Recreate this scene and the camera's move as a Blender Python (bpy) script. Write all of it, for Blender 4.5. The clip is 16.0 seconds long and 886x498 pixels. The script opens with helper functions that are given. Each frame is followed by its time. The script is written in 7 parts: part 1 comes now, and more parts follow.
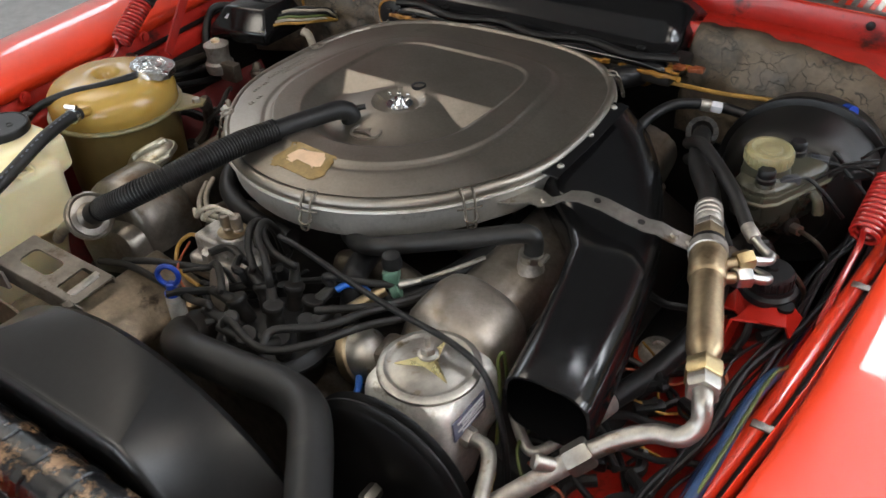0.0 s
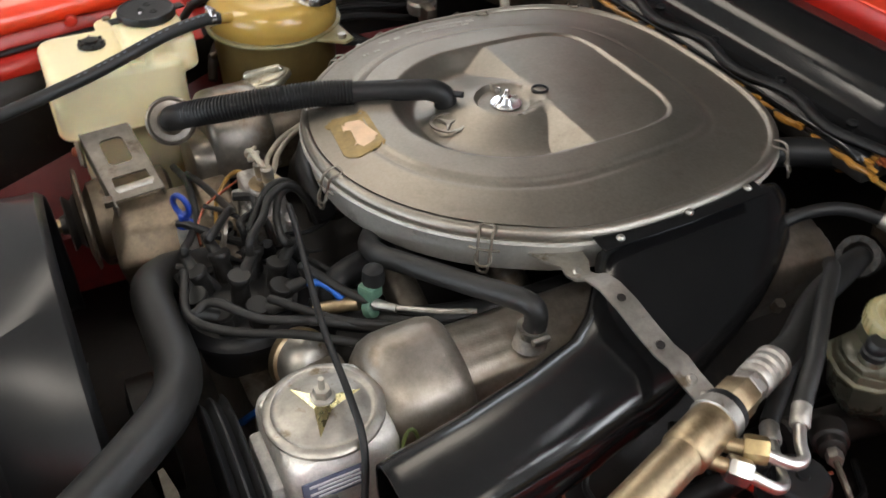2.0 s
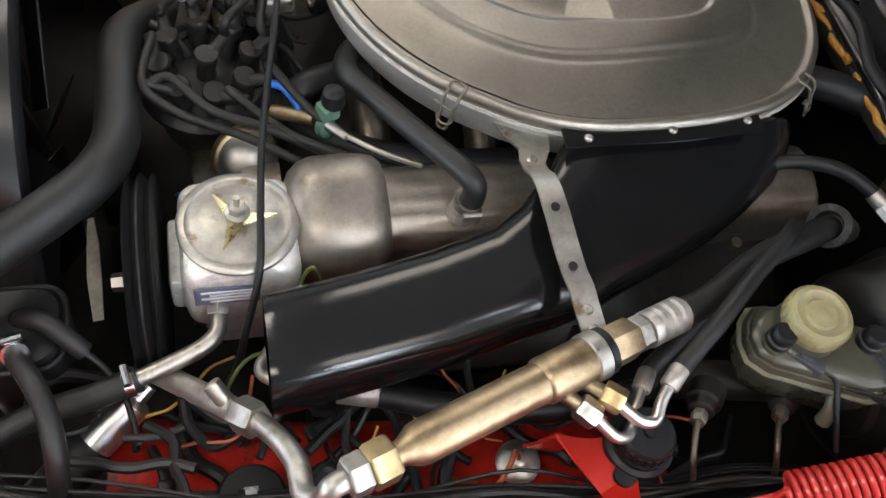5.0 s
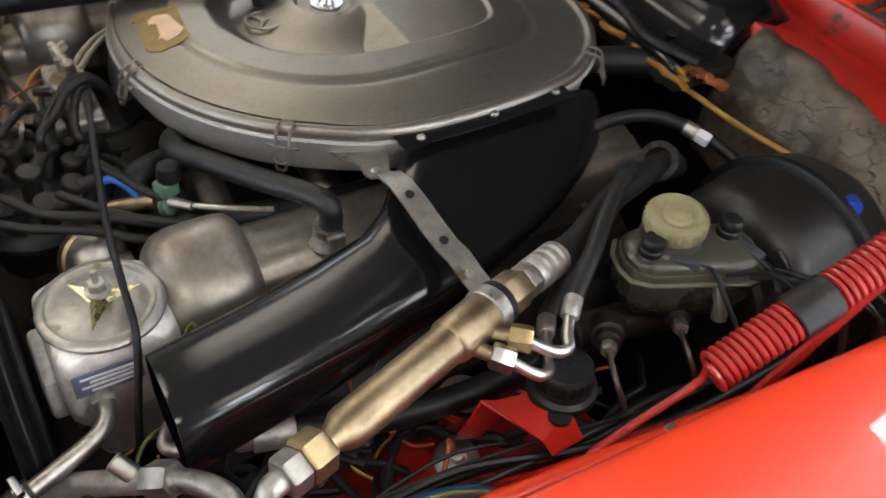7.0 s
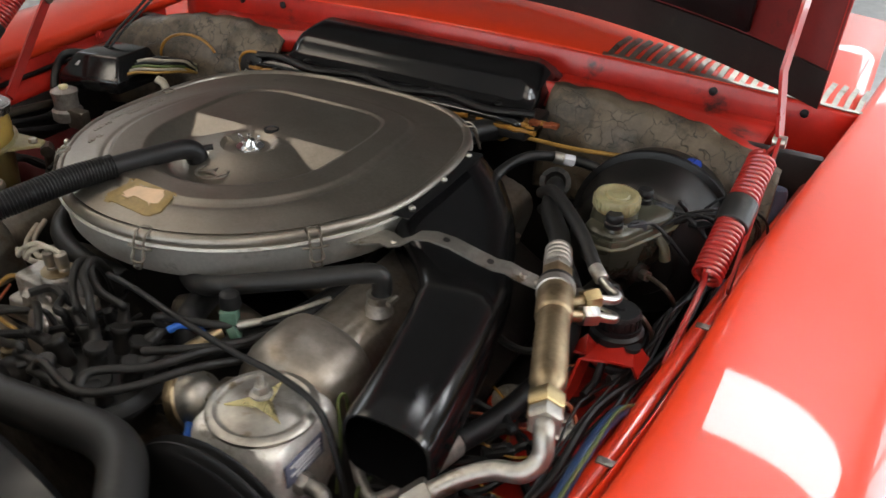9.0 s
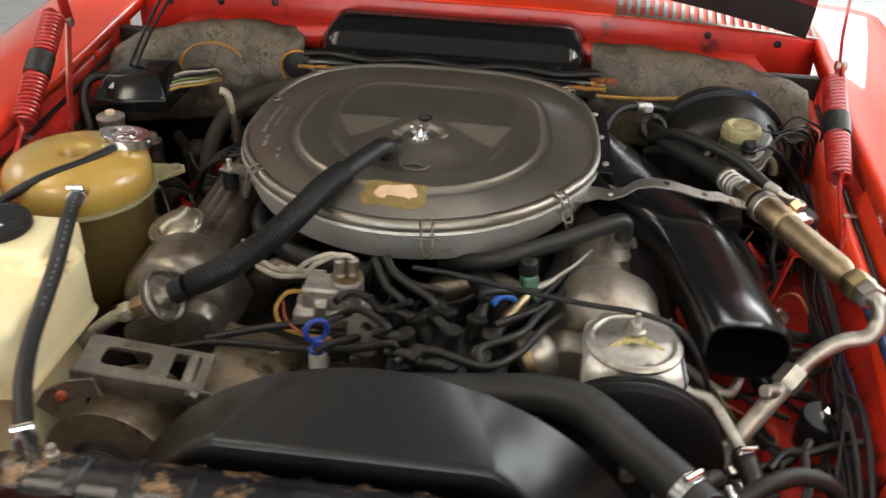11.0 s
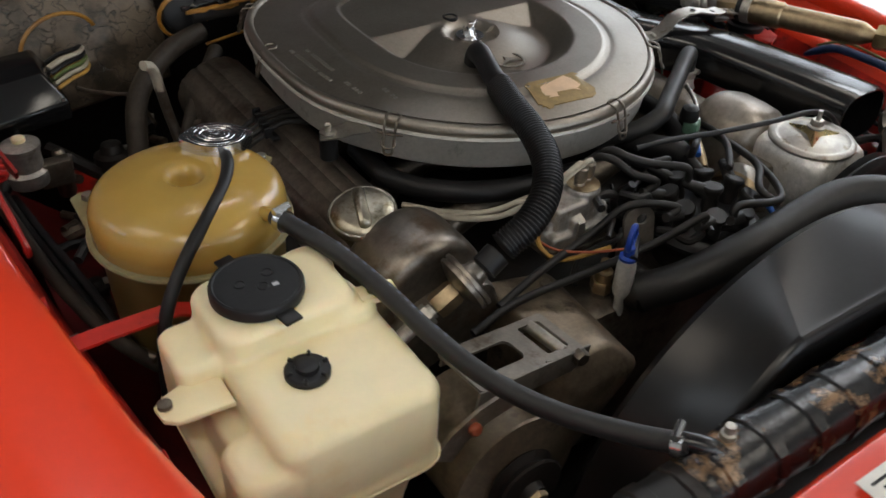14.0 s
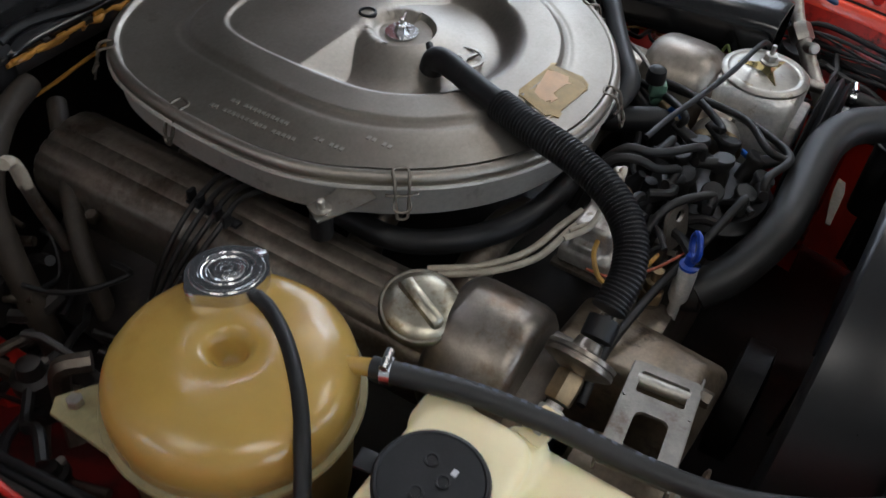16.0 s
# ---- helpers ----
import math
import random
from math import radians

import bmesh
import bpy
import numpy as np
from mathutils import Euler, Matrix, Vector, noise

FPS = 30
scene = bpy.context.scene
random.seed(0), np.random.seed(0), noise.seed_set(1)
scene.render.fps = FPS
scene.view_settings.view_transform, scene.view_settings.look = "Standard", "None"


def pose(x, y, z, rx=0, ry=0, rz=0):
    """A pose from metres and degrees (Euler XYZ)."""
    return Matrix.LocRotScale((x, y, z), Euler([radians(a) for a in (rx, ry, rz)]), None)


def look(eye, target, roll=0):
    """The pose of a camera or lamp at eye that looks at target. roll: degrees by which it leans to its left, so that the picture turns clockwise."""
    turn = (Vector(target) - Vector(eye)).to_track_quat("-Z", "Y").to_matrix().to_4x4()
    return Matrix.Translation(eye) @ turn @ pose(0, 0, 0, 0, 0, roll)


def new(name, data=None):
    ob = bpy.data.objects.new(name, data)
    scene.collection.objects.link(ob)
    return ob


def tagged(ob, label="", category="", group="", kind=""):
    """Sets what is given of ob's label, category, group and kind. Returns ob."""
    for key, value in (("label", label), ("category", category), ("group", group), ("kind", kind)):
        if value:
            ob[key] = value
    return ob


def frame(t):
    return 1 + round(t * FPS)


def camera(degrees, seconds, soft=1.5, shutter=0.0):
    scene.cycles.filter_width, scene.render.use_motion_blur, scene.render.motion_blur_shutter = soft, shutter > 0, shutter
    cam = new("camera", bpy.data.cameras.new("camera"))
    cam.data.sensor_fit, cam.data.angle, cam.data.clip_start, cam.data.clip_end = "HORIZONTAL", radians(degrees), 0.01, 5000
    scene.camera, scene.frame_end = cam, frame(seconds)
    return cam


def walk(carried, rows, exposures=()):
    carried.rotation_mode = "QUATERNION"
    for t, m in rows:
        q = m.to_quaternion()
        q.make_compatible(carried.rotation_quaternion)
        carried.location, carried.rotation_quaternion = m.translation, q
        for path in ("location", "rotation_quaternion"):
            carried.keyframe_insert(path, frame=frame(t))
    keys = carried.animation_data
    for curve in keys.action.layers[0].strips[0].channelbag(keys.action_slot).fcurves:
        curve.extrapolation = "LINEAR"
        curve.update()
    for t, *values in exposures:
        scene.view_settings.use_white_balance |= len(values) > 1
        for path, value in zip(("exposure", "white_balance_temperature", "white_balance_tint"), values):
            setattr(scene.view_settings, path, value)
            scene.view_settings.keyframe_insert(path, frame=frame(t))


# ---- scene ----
cam = camera(53.9, 16.0, soft=1.5, shutter=0.5)
PATH = [
    (0, (0.684, -0.843, 1.473), (-0.275, 0.452, 0.289), -3.3),
    (0.5, (0.728, -0.756, 1.468), (-0.34, 0.44, 0.272), -3.1),
    (1, (0.789, -0.626, 1.447), (-0.467, 0.377, 0.257), -4.1),
    (1.5, (0.81, -0.532, 1.426), (-0.57, 0.301, 0.242), -3.0),
    (2, (0.774, -0.482, 1.446), (-0.601, 0.23, 0.18), 0.9),
    (2.5, (0.748, -0.438, 1.471), (-0.592, 0.142, 0.104), 4.1),
    (3, (0.736, -0.392, 1.492), (-0.531, 0.056, 0.012), 6.9),
    (3.5, (0.727, -0.371, 1.505), (-0.431, 0.042, -0.072), 11.4),
    (4, (0.719, -0.369, 1.522), (-0.307, 0.08, -0.135), 17.2),
    (4.2, (0.719, -0.359, 1.524), (-0.273, 0.086, -0.155), 18.0),
    (6.3, (0.768, -0.349, 1.479), (-0.261, 0.322, -0.1), 13.7),
    (6.5, (0.788, -0.354, 1.462), (-0.291, 0.353, -0.066), 11.5),
    (7, (0.845, -0.389, 1.424), (-0.346, 0.444, 0.05), 6.4),
    (7.5, (0.872, -0.483, 1.406), (-0.307, 0.564, 0.176), 4.7),
    (8, (0.841, -0.627, 1.401), (-0.187, 0.686, 0.296), 5.5),
    (8.2, (0.829, -0.673, 1.398), (-0.155, 0.708, 0.337), 4.8),
    (10.3, (0.386, -1.018, 1.445), (-0.028, 0.634, 0.396), 2.3),
    (10.5, (0.327, -1.049, 1.448), (-0.026, 0.612, 0.391), 2.3),
    (11, (0.158, -1.123, 1.448), (-0.022, 0.563, 0.388), 2.2),
    (11.5, (0.0, -1.156, 1.442), (-0.026, 0.536, 0.376), 2.0),
    (12, (-0.156, -1.148, 1.451), (-0.031, 0.51, 0.339), 1.6),
    (12.5, (-0.283, -1.118, 1.452), (-0.009, 0.493, 0.3), 0.9),
    (13, (-0.465, -1.044, 1.426), (0.108, 0.478, 0.262), 3.7),
    (13.5, (-0.576, -0.969, 1.401), (0.205, 0.456, 0.235), 4.0),
    (14, (-0.643, -0.869, 1.397), (0.277, 0.428, 0.184), 2.7),
    (14.5, (-0.688, -0.752, 1.394), (0.356, 0.396, 0.131), 2.8),
    (15, (-0.716, -0.642, 1.396), (0.436, 0.349, 0.096), 3.1),
    (15.5, (-0.738, -0.537, 1.407), (0.513, 0.271, 0.072), 5.1),
    (16, (-0.711, -0.464, 1.436), (0.536, 0.218, 0.029), 5.0),
]
walk(cam, [(t, look(eye, target, roll)) for t, eye, target, roll in PATH], [(0.0, -0.32, 6350, 10), (1.5, -0.20, 6400, 10), (3.5, 0.08, 6200, 10), (5.0, 0.06, 6150, 10), (7.0, -0.36, 6350, 10), (7.6, -0.55, 6450, 10), (8.2, -0.76, 6500, 10), (9.3, -0.45, 6650, 10), (10.3, -0.22, 6800, 9), (11.0, -0.12, 6800, 9), (12.0, -0.14, 6800, 9), (12.5, -0.34, 6700, 9), (13.5, -0.82, 6400, 10), (15.0, -0.92, 6350, 10), (16.0, -0.88, 5800, 10)])

# ---- light ----
world = bpy.data.worlds.new("world")
scene.world = world
world.use_nodes = True
world.node_tree.nodes["Background"].inputs[0].default_value = (0.75, 0.82, 1.0, 1)
world.node_tree.nodes["Background"].inputs[1].default_value = 0.25


# ---- materials ----
def mat(name, col, rough=0.5, metal=0.0, var=0.15, scale=12.0, bump=0.05, bscale=250.0, coat=0.0,
        stain=None, stain_at=0.55, stain_scale=18.0, trans=0.0, sss=0.0, grit=0.22, rvar=0.12, spec=0.5):
    """A surface with large stains and fine grain, at object size in metres."""
    m = bpy.data.materials.new(name)
    m.use_nodes = True
    nt = m.node_tree
    b = nt.nodes["Principled BSDF"]
    lk = nt.links.new

    def node(kind, **kw):
        n = nt.nodes.new(kind)
        for k, v in kw.items():
            n.inputs[k].default_value = v
        return n
    tc = node("ShaderNodeTexCoord")
    n1 = node("ShaderNodeTexNoise", Scale=scale, Detail=6.0, Roughness=0.65)
    n2 = node("ShaderNodeTexNoise", Scale=bscale, Detail=3.0)
    lk(tc.outputs["Object"], n1.inputs["Vector"])
    lk(tc.outputs["Object"], n2.inputs["Vector"])
    ramp = node("ShaderNodeValToRGB")
    lo = tuple(max(0.0, c * (1 - var)) for c in col)
    hi = tuple(min(1.0, c * (1 + var)) for c in col)
    ramp.color_ramp.elements[0].position, ramp.color_ramp.elements[1].position = 0.3, 0.7
    ramp.color_ramp.elements[0].color, ramp.color_ramp.elements[1].color = (*lo, 1), (*hi, 1)
    lk(n1.outputs["Fac"], ramp.inputs["Fac"])
    out = ramp.outputs["Color"]
    if stain:
        n3 = node("ShaderNodeTexNoise", Scale=stain_scale, Detail=8.0, Roughness=0.7)
        lk(tc.outputs["Object"], n3.inputs["Vector"])
        r3 = node("ShaderNodeValToRGB")
        r3.color_ramp.elements[0].position, r3.color_ramp.elements[1].position = stain_at, stain_at + 0.09
        r3.color_ramp.elements[0].color, r3.color_ramp.elements[1].color = (0, 0, 0, 1), (1, 1, 1, 1)
        lk(n3.outputs["Fac"], r3.inputs["Fac"])
        mx = nt.nodes.new("ShaderNodeMix")
        mx.data_type = "RGBA"
        lk(r3.outputs["Color"], mx.inputs[0])
        lk(out, mx.inputs[6])
        mx.inputs[7].default_value = (*stain, 1)
        out = mx.outputs[2]
    n4 = node("ShaderNodeTexNoise", Scale=bscale * 0.22, Detail=7.0, Roughness=0.75)
    lk(tc.outputs["Object"], n4.inputs["Vector"])
    g4 = node("ShaderNodeMapRange")
    g4.inputs["From Min"].default_value, g4.inputs["From Max"].default_value = 0.3, 0.7
    g4.inputs["To Min"].default_value, g4.inputs["To Max"].default_value = 1 - grit, 1 + grit
    lk(n4.outputs["Fac"], g4.inputs["Value"])
    sc = node("ShaderNodeVectorMath")
    sc.operation = "SCALE"
    lk(out, sc.inputs[0])
    lk(g4.outputs["Result"], sc.inputs["Scale"])
    lk(sc.outputs["Vector"], b.inputs["Base Color"])
    rr = node("ShaderNodeMapRange")
    rr.inputs["To Min"].default_value, rr.inputs["To Max"].default_value = max(0.02, rough - rvar), min(1.0, rough + rvar)
    lk(n1.outputs["Fac"], rr.inputs["Value"])
    lk(rr.outputs["Result"], b.inputs["Roughness"])
    b.inputs["Metallic"].default_value = metal
    b.inputs["Specular IOR Level"].default_value = spec
    b.inputs["Coat Weight"].default_value = coat
    b.inputs["Coat Roughness"].default_value = 0.03
    b.inputs["Transmission Weight"].default_value = trans
    if sss:
        b.inputs["Subsurface Weight"].default_value = sss
        b.inputs["Subsurface Radius"].default_value = (0.02, 0.012, 0.006)
    if bump:
        bp = node("ShaderNodeBump", Strength=bump, Distance=0.001)
        ad = node("ShaderNodeMath")
        lk(n2.outputs["Fac"], ad.inputs[0])
        lk(n4.outputs["Fac"], ad.inputs[1])
        lk(ad.outputs["Value"], bp.inputs["Height"])
        lk(bp.outputs["Normal"], b.inputs["Normal"])
    return m


def glow(name, col, strength):
    m = bpy.data.materials.new(name)
    m.use_nodes = True
    b = m.node_tree.nodes["Principled BSDF"]
    b.inputs["Base Color"].default_value = (0.8, 0.8, 0.8, 1)
    b.inputs["Emission Color"].default_value = (*col, 1)
    b.inputs["Emission Strength"].default_value = strength
    return m


RED = mat("red_car_paint", (0.80, 0.050, 0.013), 0.32, 0, 0.04, 3, 0.01, 400, coat=1.0, rvar=0.05, grit=0.03)
# body red darkened to carry the shade of inner panels, with dark stains
RED_SHADED = mat("shaded_stained_red_paint", (0.44, 0.018, 0.010), 0.36, 0, 0.25, 10, 0.05, 200, coat=0.12, stain=(0.05, 0.010, 0.008), stain_at=0.58, stain_scale=8, grit=0.06)
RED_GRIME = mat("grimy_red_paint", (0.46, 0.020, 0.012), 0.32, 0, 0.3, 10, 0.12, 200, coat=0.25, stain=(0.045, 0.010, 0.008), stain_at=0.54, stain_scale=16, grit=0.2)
# red paint darkened further, deep shade held in the base colour
RED_DEEP_SHADE = mat("deep_shaded_red_paint", (0.13, 0.007, 0.006), 0.5, 0, 0.3, 6, 0.1, 200, stain=(0.05, 0.008, 0.007), stain_at=0.55, stain_scale=6, grit=0.15)
RED_SPRING = mat("red_spring_paint", (0.37, 0.017, 0.013), 0.3, 0, 0.15, 30, 0.03, 300, coat=0.6, grit=0.03)
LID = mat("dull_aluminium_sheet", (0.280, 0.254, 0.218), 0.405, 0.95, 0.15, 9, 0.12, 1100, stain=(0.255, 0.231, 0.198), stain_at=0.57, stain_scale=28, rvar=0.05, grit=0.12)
COVER = mat("brown_grey_cover_casting", (0.285, 0.252, 0.215), 0.40, 0.8, 0.2, 10, 0.22, 420, stain=(0.215, 0.17, 0.13), stain_at=0.57, stain_scale=12, grit=0.22)
ALU = mat("cast_aluminium", (0.41, 0.385, 0.35), 0.44, 0.75, 0.3, 16, 0.3, 420, stain=(0.18, 0.135, 0.09), stain_at=0.57, stain_scale=14, grit=0.3)
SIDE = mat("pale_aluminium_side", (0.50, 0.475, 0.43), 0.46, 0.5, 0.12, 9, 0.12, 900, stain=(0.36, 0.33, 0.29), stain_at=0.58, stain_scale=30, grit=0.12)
ALU_WARM = mat("brown_stained_casting", (0.205, 0.182, 0.155), 0.33, 0.85, 0.22, 12, 0.2, 380, stain=(0.155, 0.112, 0.075), stain_at=0.55, stain_scale=11, grit=0.25)
SILVER = mat("pale_cast_silver", (0.76, 0.745, 0.71), 0.48, 0.6, 0.15, 20, 0.3, 420, stain=(0.42, 0.375, 0.30), stain_at=0.59, stain_scale=25, grit=0.22)
BRACKET = mat("dusty_pressed_steel", (0.185, 0.168, 0.145), 0.46, 0.6, 0.25, 14, 0.2, 300, stain=(0.10, 0.078, 0.055), stain_at=0.56, stain_scale=18, grit=0.25)
DUSTY = mat("road_dust_on_casting", (0.200, 0.160, 0.115), 0.45, 0.6, 0.35, 14, 0.3, 260, stain=(0.060, 0.045, 0.032), stain_at=0.55, stain_scale=16, grit=0.35)
ALU_DARK = mat("oily_cast_aluminium", (0.165, 0.142, 0.115), 0.42, 0.85, 0.3, 14, 0.25, 380, stain=(0.085, 0.066, 0.049), stain_at=0.54, stain_scale=12, grit=0.3)
ZINC = mat("zinc_plated_steel", (0.42, 0.40, 0.36), 0.44, 1, 0.2, 30, 0.1, 300, stain=(0.21, 0.17, 0.115), stain_at=0.57, stain_scale=32, grit=0.2)
SATIN = mat("satin_plated_steel", (0.62, 0.61, 0.58), 0.32, 1, 0.15, 40, 0.05, 300, stain=(0.38, 0.34, 0.28), stain_at=0.6, stain_scale=40, grit=0.12)
CHROME = mat("bright_chrome", (0.72, 0.72, 0.72), 0.2, 1, 0.06, 20, 0.02, 200, rvar=0.06, grit=0.03)
BRASS = mat("yellow_passivated_steel", (0.385, 0.297, 0.184), 0.42, 1, 0.18, 24, 0.10, 350, stain=(0.285, 0.210, 0.124), stain_at=0.54, stain_scale=14, grit=0.25, rvar=0.08)
STAR = mat("bright_gold_spring", (0.66, 0.56, 0.28), 0.28, 1, 0.2, 60, 0.05, 300, grit=0.1)
GOLD = mat("gold_passivated_nut", (0.42, 0.325, 0.17), 0.38, 1, 0.25, 60, 0.08, 300, grit=0.2)
BLACK = mat("black_enamel_duct", (0.006, 0.006, 0.0065), 0.15, 0, 0.3, 14, 0.05, 600, stain=(0.010, 0.0095, 0.009), stain_at=0.6, stain_scale=30, rvar=0.05)
SHROUD = mat("dusty_black_plastic", (0.0085, 0.0085, 0.009), 0.29, 0, 0.2, 9, 0.05, 500, stain=(0.0125, 0.012, 0.0112), stain_at=0.60, stain_scale=7, rvar=0.04, spec=0.42)
PLASTIC = mat("black_plastic", (0.0075, 0.0075, 0.008), 0.42, 0, 0.3, 25, 0.1, 500, stain=(0.016, 0.015, 0.0135), stain_at=0.62, stain_scale=40, spec=0.32)
RUBBER = mat("black_rubber", (0.008, 0.008, 0.0085), 0.46, 0, 0.3, 25, 0.15, 500, stain=(0.018, 0.0165, 0.015), stain_at=0.6, stain_scale=35, spec=0.32)
LEAD = mat("dusty_grey_rubber_lead", (0.011, 0.0102, 0.0095), 0.48, 0, 0.25, 30, 0.1, 500, spec=0.35, stain=(0.020, 0.017, 0.0145), stain_at=0.6, stain_scale=40)
HOSE = mat("weathered_rubber_hose", (0.013, 0.0128, 0.0125), 0.46, 0, 0.25, 20, 0.12, 500, stain=(0.030, 0.028, 0.025), stain_at=0.6, stain_scale=25, spec=0.4)
EMBOSS = mat("bright_emboss_metal", (0.40, 0.375, 0.33), 0.40, 1, 0.1, 40, 0.05, 300, grit=0.03)
# near-black for oily parts, and for the deep shade under the bay
GRIME_SHADE = mat("oily_metal_and_deep_shade", (0.013, 0.011, 0.010), 0.5, 0.2, 0.5, 16, 0.4, 150, stain=(0.035, 0.026, 0.019), stain_at=0.58, stain_scale=24)
AMBER = mat("aged_amber_plastic", (0.41, 0.262, 0.062), 0.24, 0, 0.12, 6, 0.02, 200, coat=0.25, stain=(0.34, 0.205, 0.044), stain_at=0.55, stain_scale=5, sss=0.25, rvar=0.05, grit=0.03)
AMBER_LOW = mat("aged_brown_plastic", (0.13, 0.092, 0.032), 0.35, 0, 0.25, 12, 0.05, 200, sss=0.15, grit=0.1)
CREAM = mat("yellowed_cream_plastic", (0.83, 0.73, 0.46), 0.33, 0, 0.07, 7, 0.03, 200, stain=(0.79, 0.65, 0.36), stain_at=0.57, stain_scale=8, sss=0.25, rvar=0.06, grit=0.03)
SERVO = mat("satin_black_enamel", (0.010, 0.0095, 0.009), 0.38, 0, 0.3, 14, 0.10, 400, stain=(0.022, 0.018, 0.014), stain_at=0.6, stain_scale=18, rvar=0.08)
RESV = mat("clouded_brake_fluid_plastic", (0.040, 0.040, 0.030), 0.28, 0, 0.25, 20, 0.03, 200)
RESTOP = mat("clouded_yellow_plastic", (0.060, 0.058, 0.040), 0.3, 0, 0.25, 20, 0.03, 200, grit=0.1)
RESBRIM = mat("milky_seam_plastic", (0.115, 0.108, 0.072), 0.35, 0, 0.2, 30, 0.03, 200, sss=0.2)
PLUG = mat("blue_grey_plug_plastic", (0.040, 0.043, 0.050), 0.45, 0, 0.2, 40, 0.06, 300)
RESCAP = mat("yellowed_cap_plastic", (0.25, 0.22, 0.115), 0.4, 0, 0.2, 30, 0.05, 300, sss=0.3)
RAD = mat("black_paint_flaking_to_copper", (0.009, 0.0092, 0.0105), 0.24, 0.1, 0.4, 20, 0.4, 150, stain=(0.21, 0.125, 0.065), stain_at=0.525, stain_scale=24, grit=0.35)
PAD = mat("old_grey_insulation", (0.092, 0.070, 0.047), 0.40, 0, 0.45, 9, 0.5, 60, stain=(0.038, 0.029, 0.020), stain_at=0.50, stain_scale=10, grit=0.35)
RUST = mat("rust_orange_sealer", (0.22, 0.055, 0.016), 0.5, 0, 0.4, 40, 0.3, 120, stain=(0.12, 0.03, 0.012), stain_at=0.55, stain_scale=40)
BRASSY = mat("tarnished_zinc", (0.40, 0.375, 0.30), 0.36, 1, 0.25, 26, 0.1, 300, stain=(0.20, 0.165, 0.105), stain_at=0.52, stain_scale=26, grit=0.25)
DUSTY_HOSE = mat("dusty_brown_black_hose", (0.030, 0.024, 0.018), 0.62, 0, 0.4, 18, 0.2, 200, stain=(0.045, 0.035, 0.025), stain_at=0.58, stain_scale=16, grit=0.4, spec=0.3)
GLUE = mat("amber_sealant", (0.30, 0.14, 0.02), 0.4, 0, 0.3, 40, 0.2, 100)
BLUE = mat("blue_plastic", (0.012, 0.045, 0.30), 0.35, 0, 0.15, 40, 0.03, 300, grit=0.03)
BLUE2 = mat("bright_blue_hose", (0.012, 0.10, 0.42), 0.4, 0, 0.15, 40, 0.03, 300, grit=0.03)
GREEN = mat("green_sensor_plastic", (0.075, 0.15, 0.105), 0.5, 0, 0.25, 60, 0.05, 300)
WHITE = mat("white_plastic", (0.75, 0.73, 0.68), 0.45, 0, 0.08, 40, 0.03, 300, grit=0.03)
LABEL_BG = mat("blue_grey_label", (0.10, 0.11, 0.17), 0.4, 0, 0.15, 60, 0.02, 300, grit=0.03)
PRINT_BLUE = mat("worn_blue_grey_print", (0.085, 0.095, 0.125), 0.6, 0, 0.3, 80, 0.0, 300)
LABEL_FG = mat("pale_print", (0.55, 0.55, 0.58), 0.5, 0, 0.1, 60, 0.0, 300, grit=0.03)
TAN = mat("torn_tan_paper", (0.62, 0.43, 0.28), 0.7, 0, 0.12, 60, 0.2, 400, grit=0.03)
GLUE_BROWN = mat("brown_glue_film", (0.24, 0.165, 0.06), 0.4, 0.3, 0.25, 60, 0.1, 400)
WIRE_Y = mat("yellow_wire", (0.34, 0.19, 0.035), 0.5, 0, 0.2, 40, 0.05, 300)
WIRE_G = mat("green_yellow_wire", (0.09, 0.12, 0.03), 0.5, 0, 0.2, 40, 0.05, 300)
WIRE_W = mat("off_white_wire", (0.36, 0.32, 0.25), 0.5, 0, 0.2, 40, 0.05, 300)
WIRE_R = mat("red_brown_wire", (0.30, 0.07, 0.03), 0.5, 0, 0.2, 40, 0.05, 300)
WIRE_BL = mat("dark_blue_wire", (0.02, 0.05, 0.13), 0.4, 0, 0.2, 40, 0.05, 300)
FLOOR = mat("grey_painted_concrete", (0.44, 0.44, 0.435), 0.45, 0, 0.12, 1.2, 0.1, 60, stain=(0.36, 0.36, 0.355), stain_at=0.6, stain_scale=2.5)
WALLM = mat("white_wall_paint", (0.80, 0.79, 0.76), 0.7, 0, 0.03, 1.5, 0.05, 90, grit=0.03)
WALLW = mat("dull_wall_paint", (0.40, 0.39, 0.37), 0.7, 0, 0.05, 1.5, 0.05, 90)
WALLG = mat("grey_wall_paint", (0.26, 0.25, 0.235), 0.7, 0, 0.05, 1.5, 0.05, 90, grit=0.03)
CEILM = mat("grey_ceiling_paint", (0.33, 0.32, 0.30), 0.8, 0, 0.03, 1.5, 0.05, 90, grit=0.03)
# fill light for the lamps added in front of the car
LAMP_FILL = glow("fill_lamp_diffuser", (1.0, 0.90, 0.76), 11.0)
LAMP_DIM = glow("dim_warm_lamp_diffuser", (1.0, 0.87, 0.70), 5.0)
LAMP_COOL = glow("cool_lamp_diffuser", (0.93, 0.96, 1.0), 20.0)
DAY = glow("bright_daylight_pane", (0.84, 0.92, 1.0), 6.5)


# ---- builders ----
V = Vector


def finish(bm, name, material, angle=40):
    bmesh.ops.recalc_face_normals(bm, faces=bm.faces)
    me = bpy.data.meshes.new(name)
    bm.to_mesh(me)
    bm.free()
    for p in me.polygons:
        p.use_smooth = True
    me.set_sharp_from_angle(angle=radians(angle))
    me.materials.append(material)
    return me


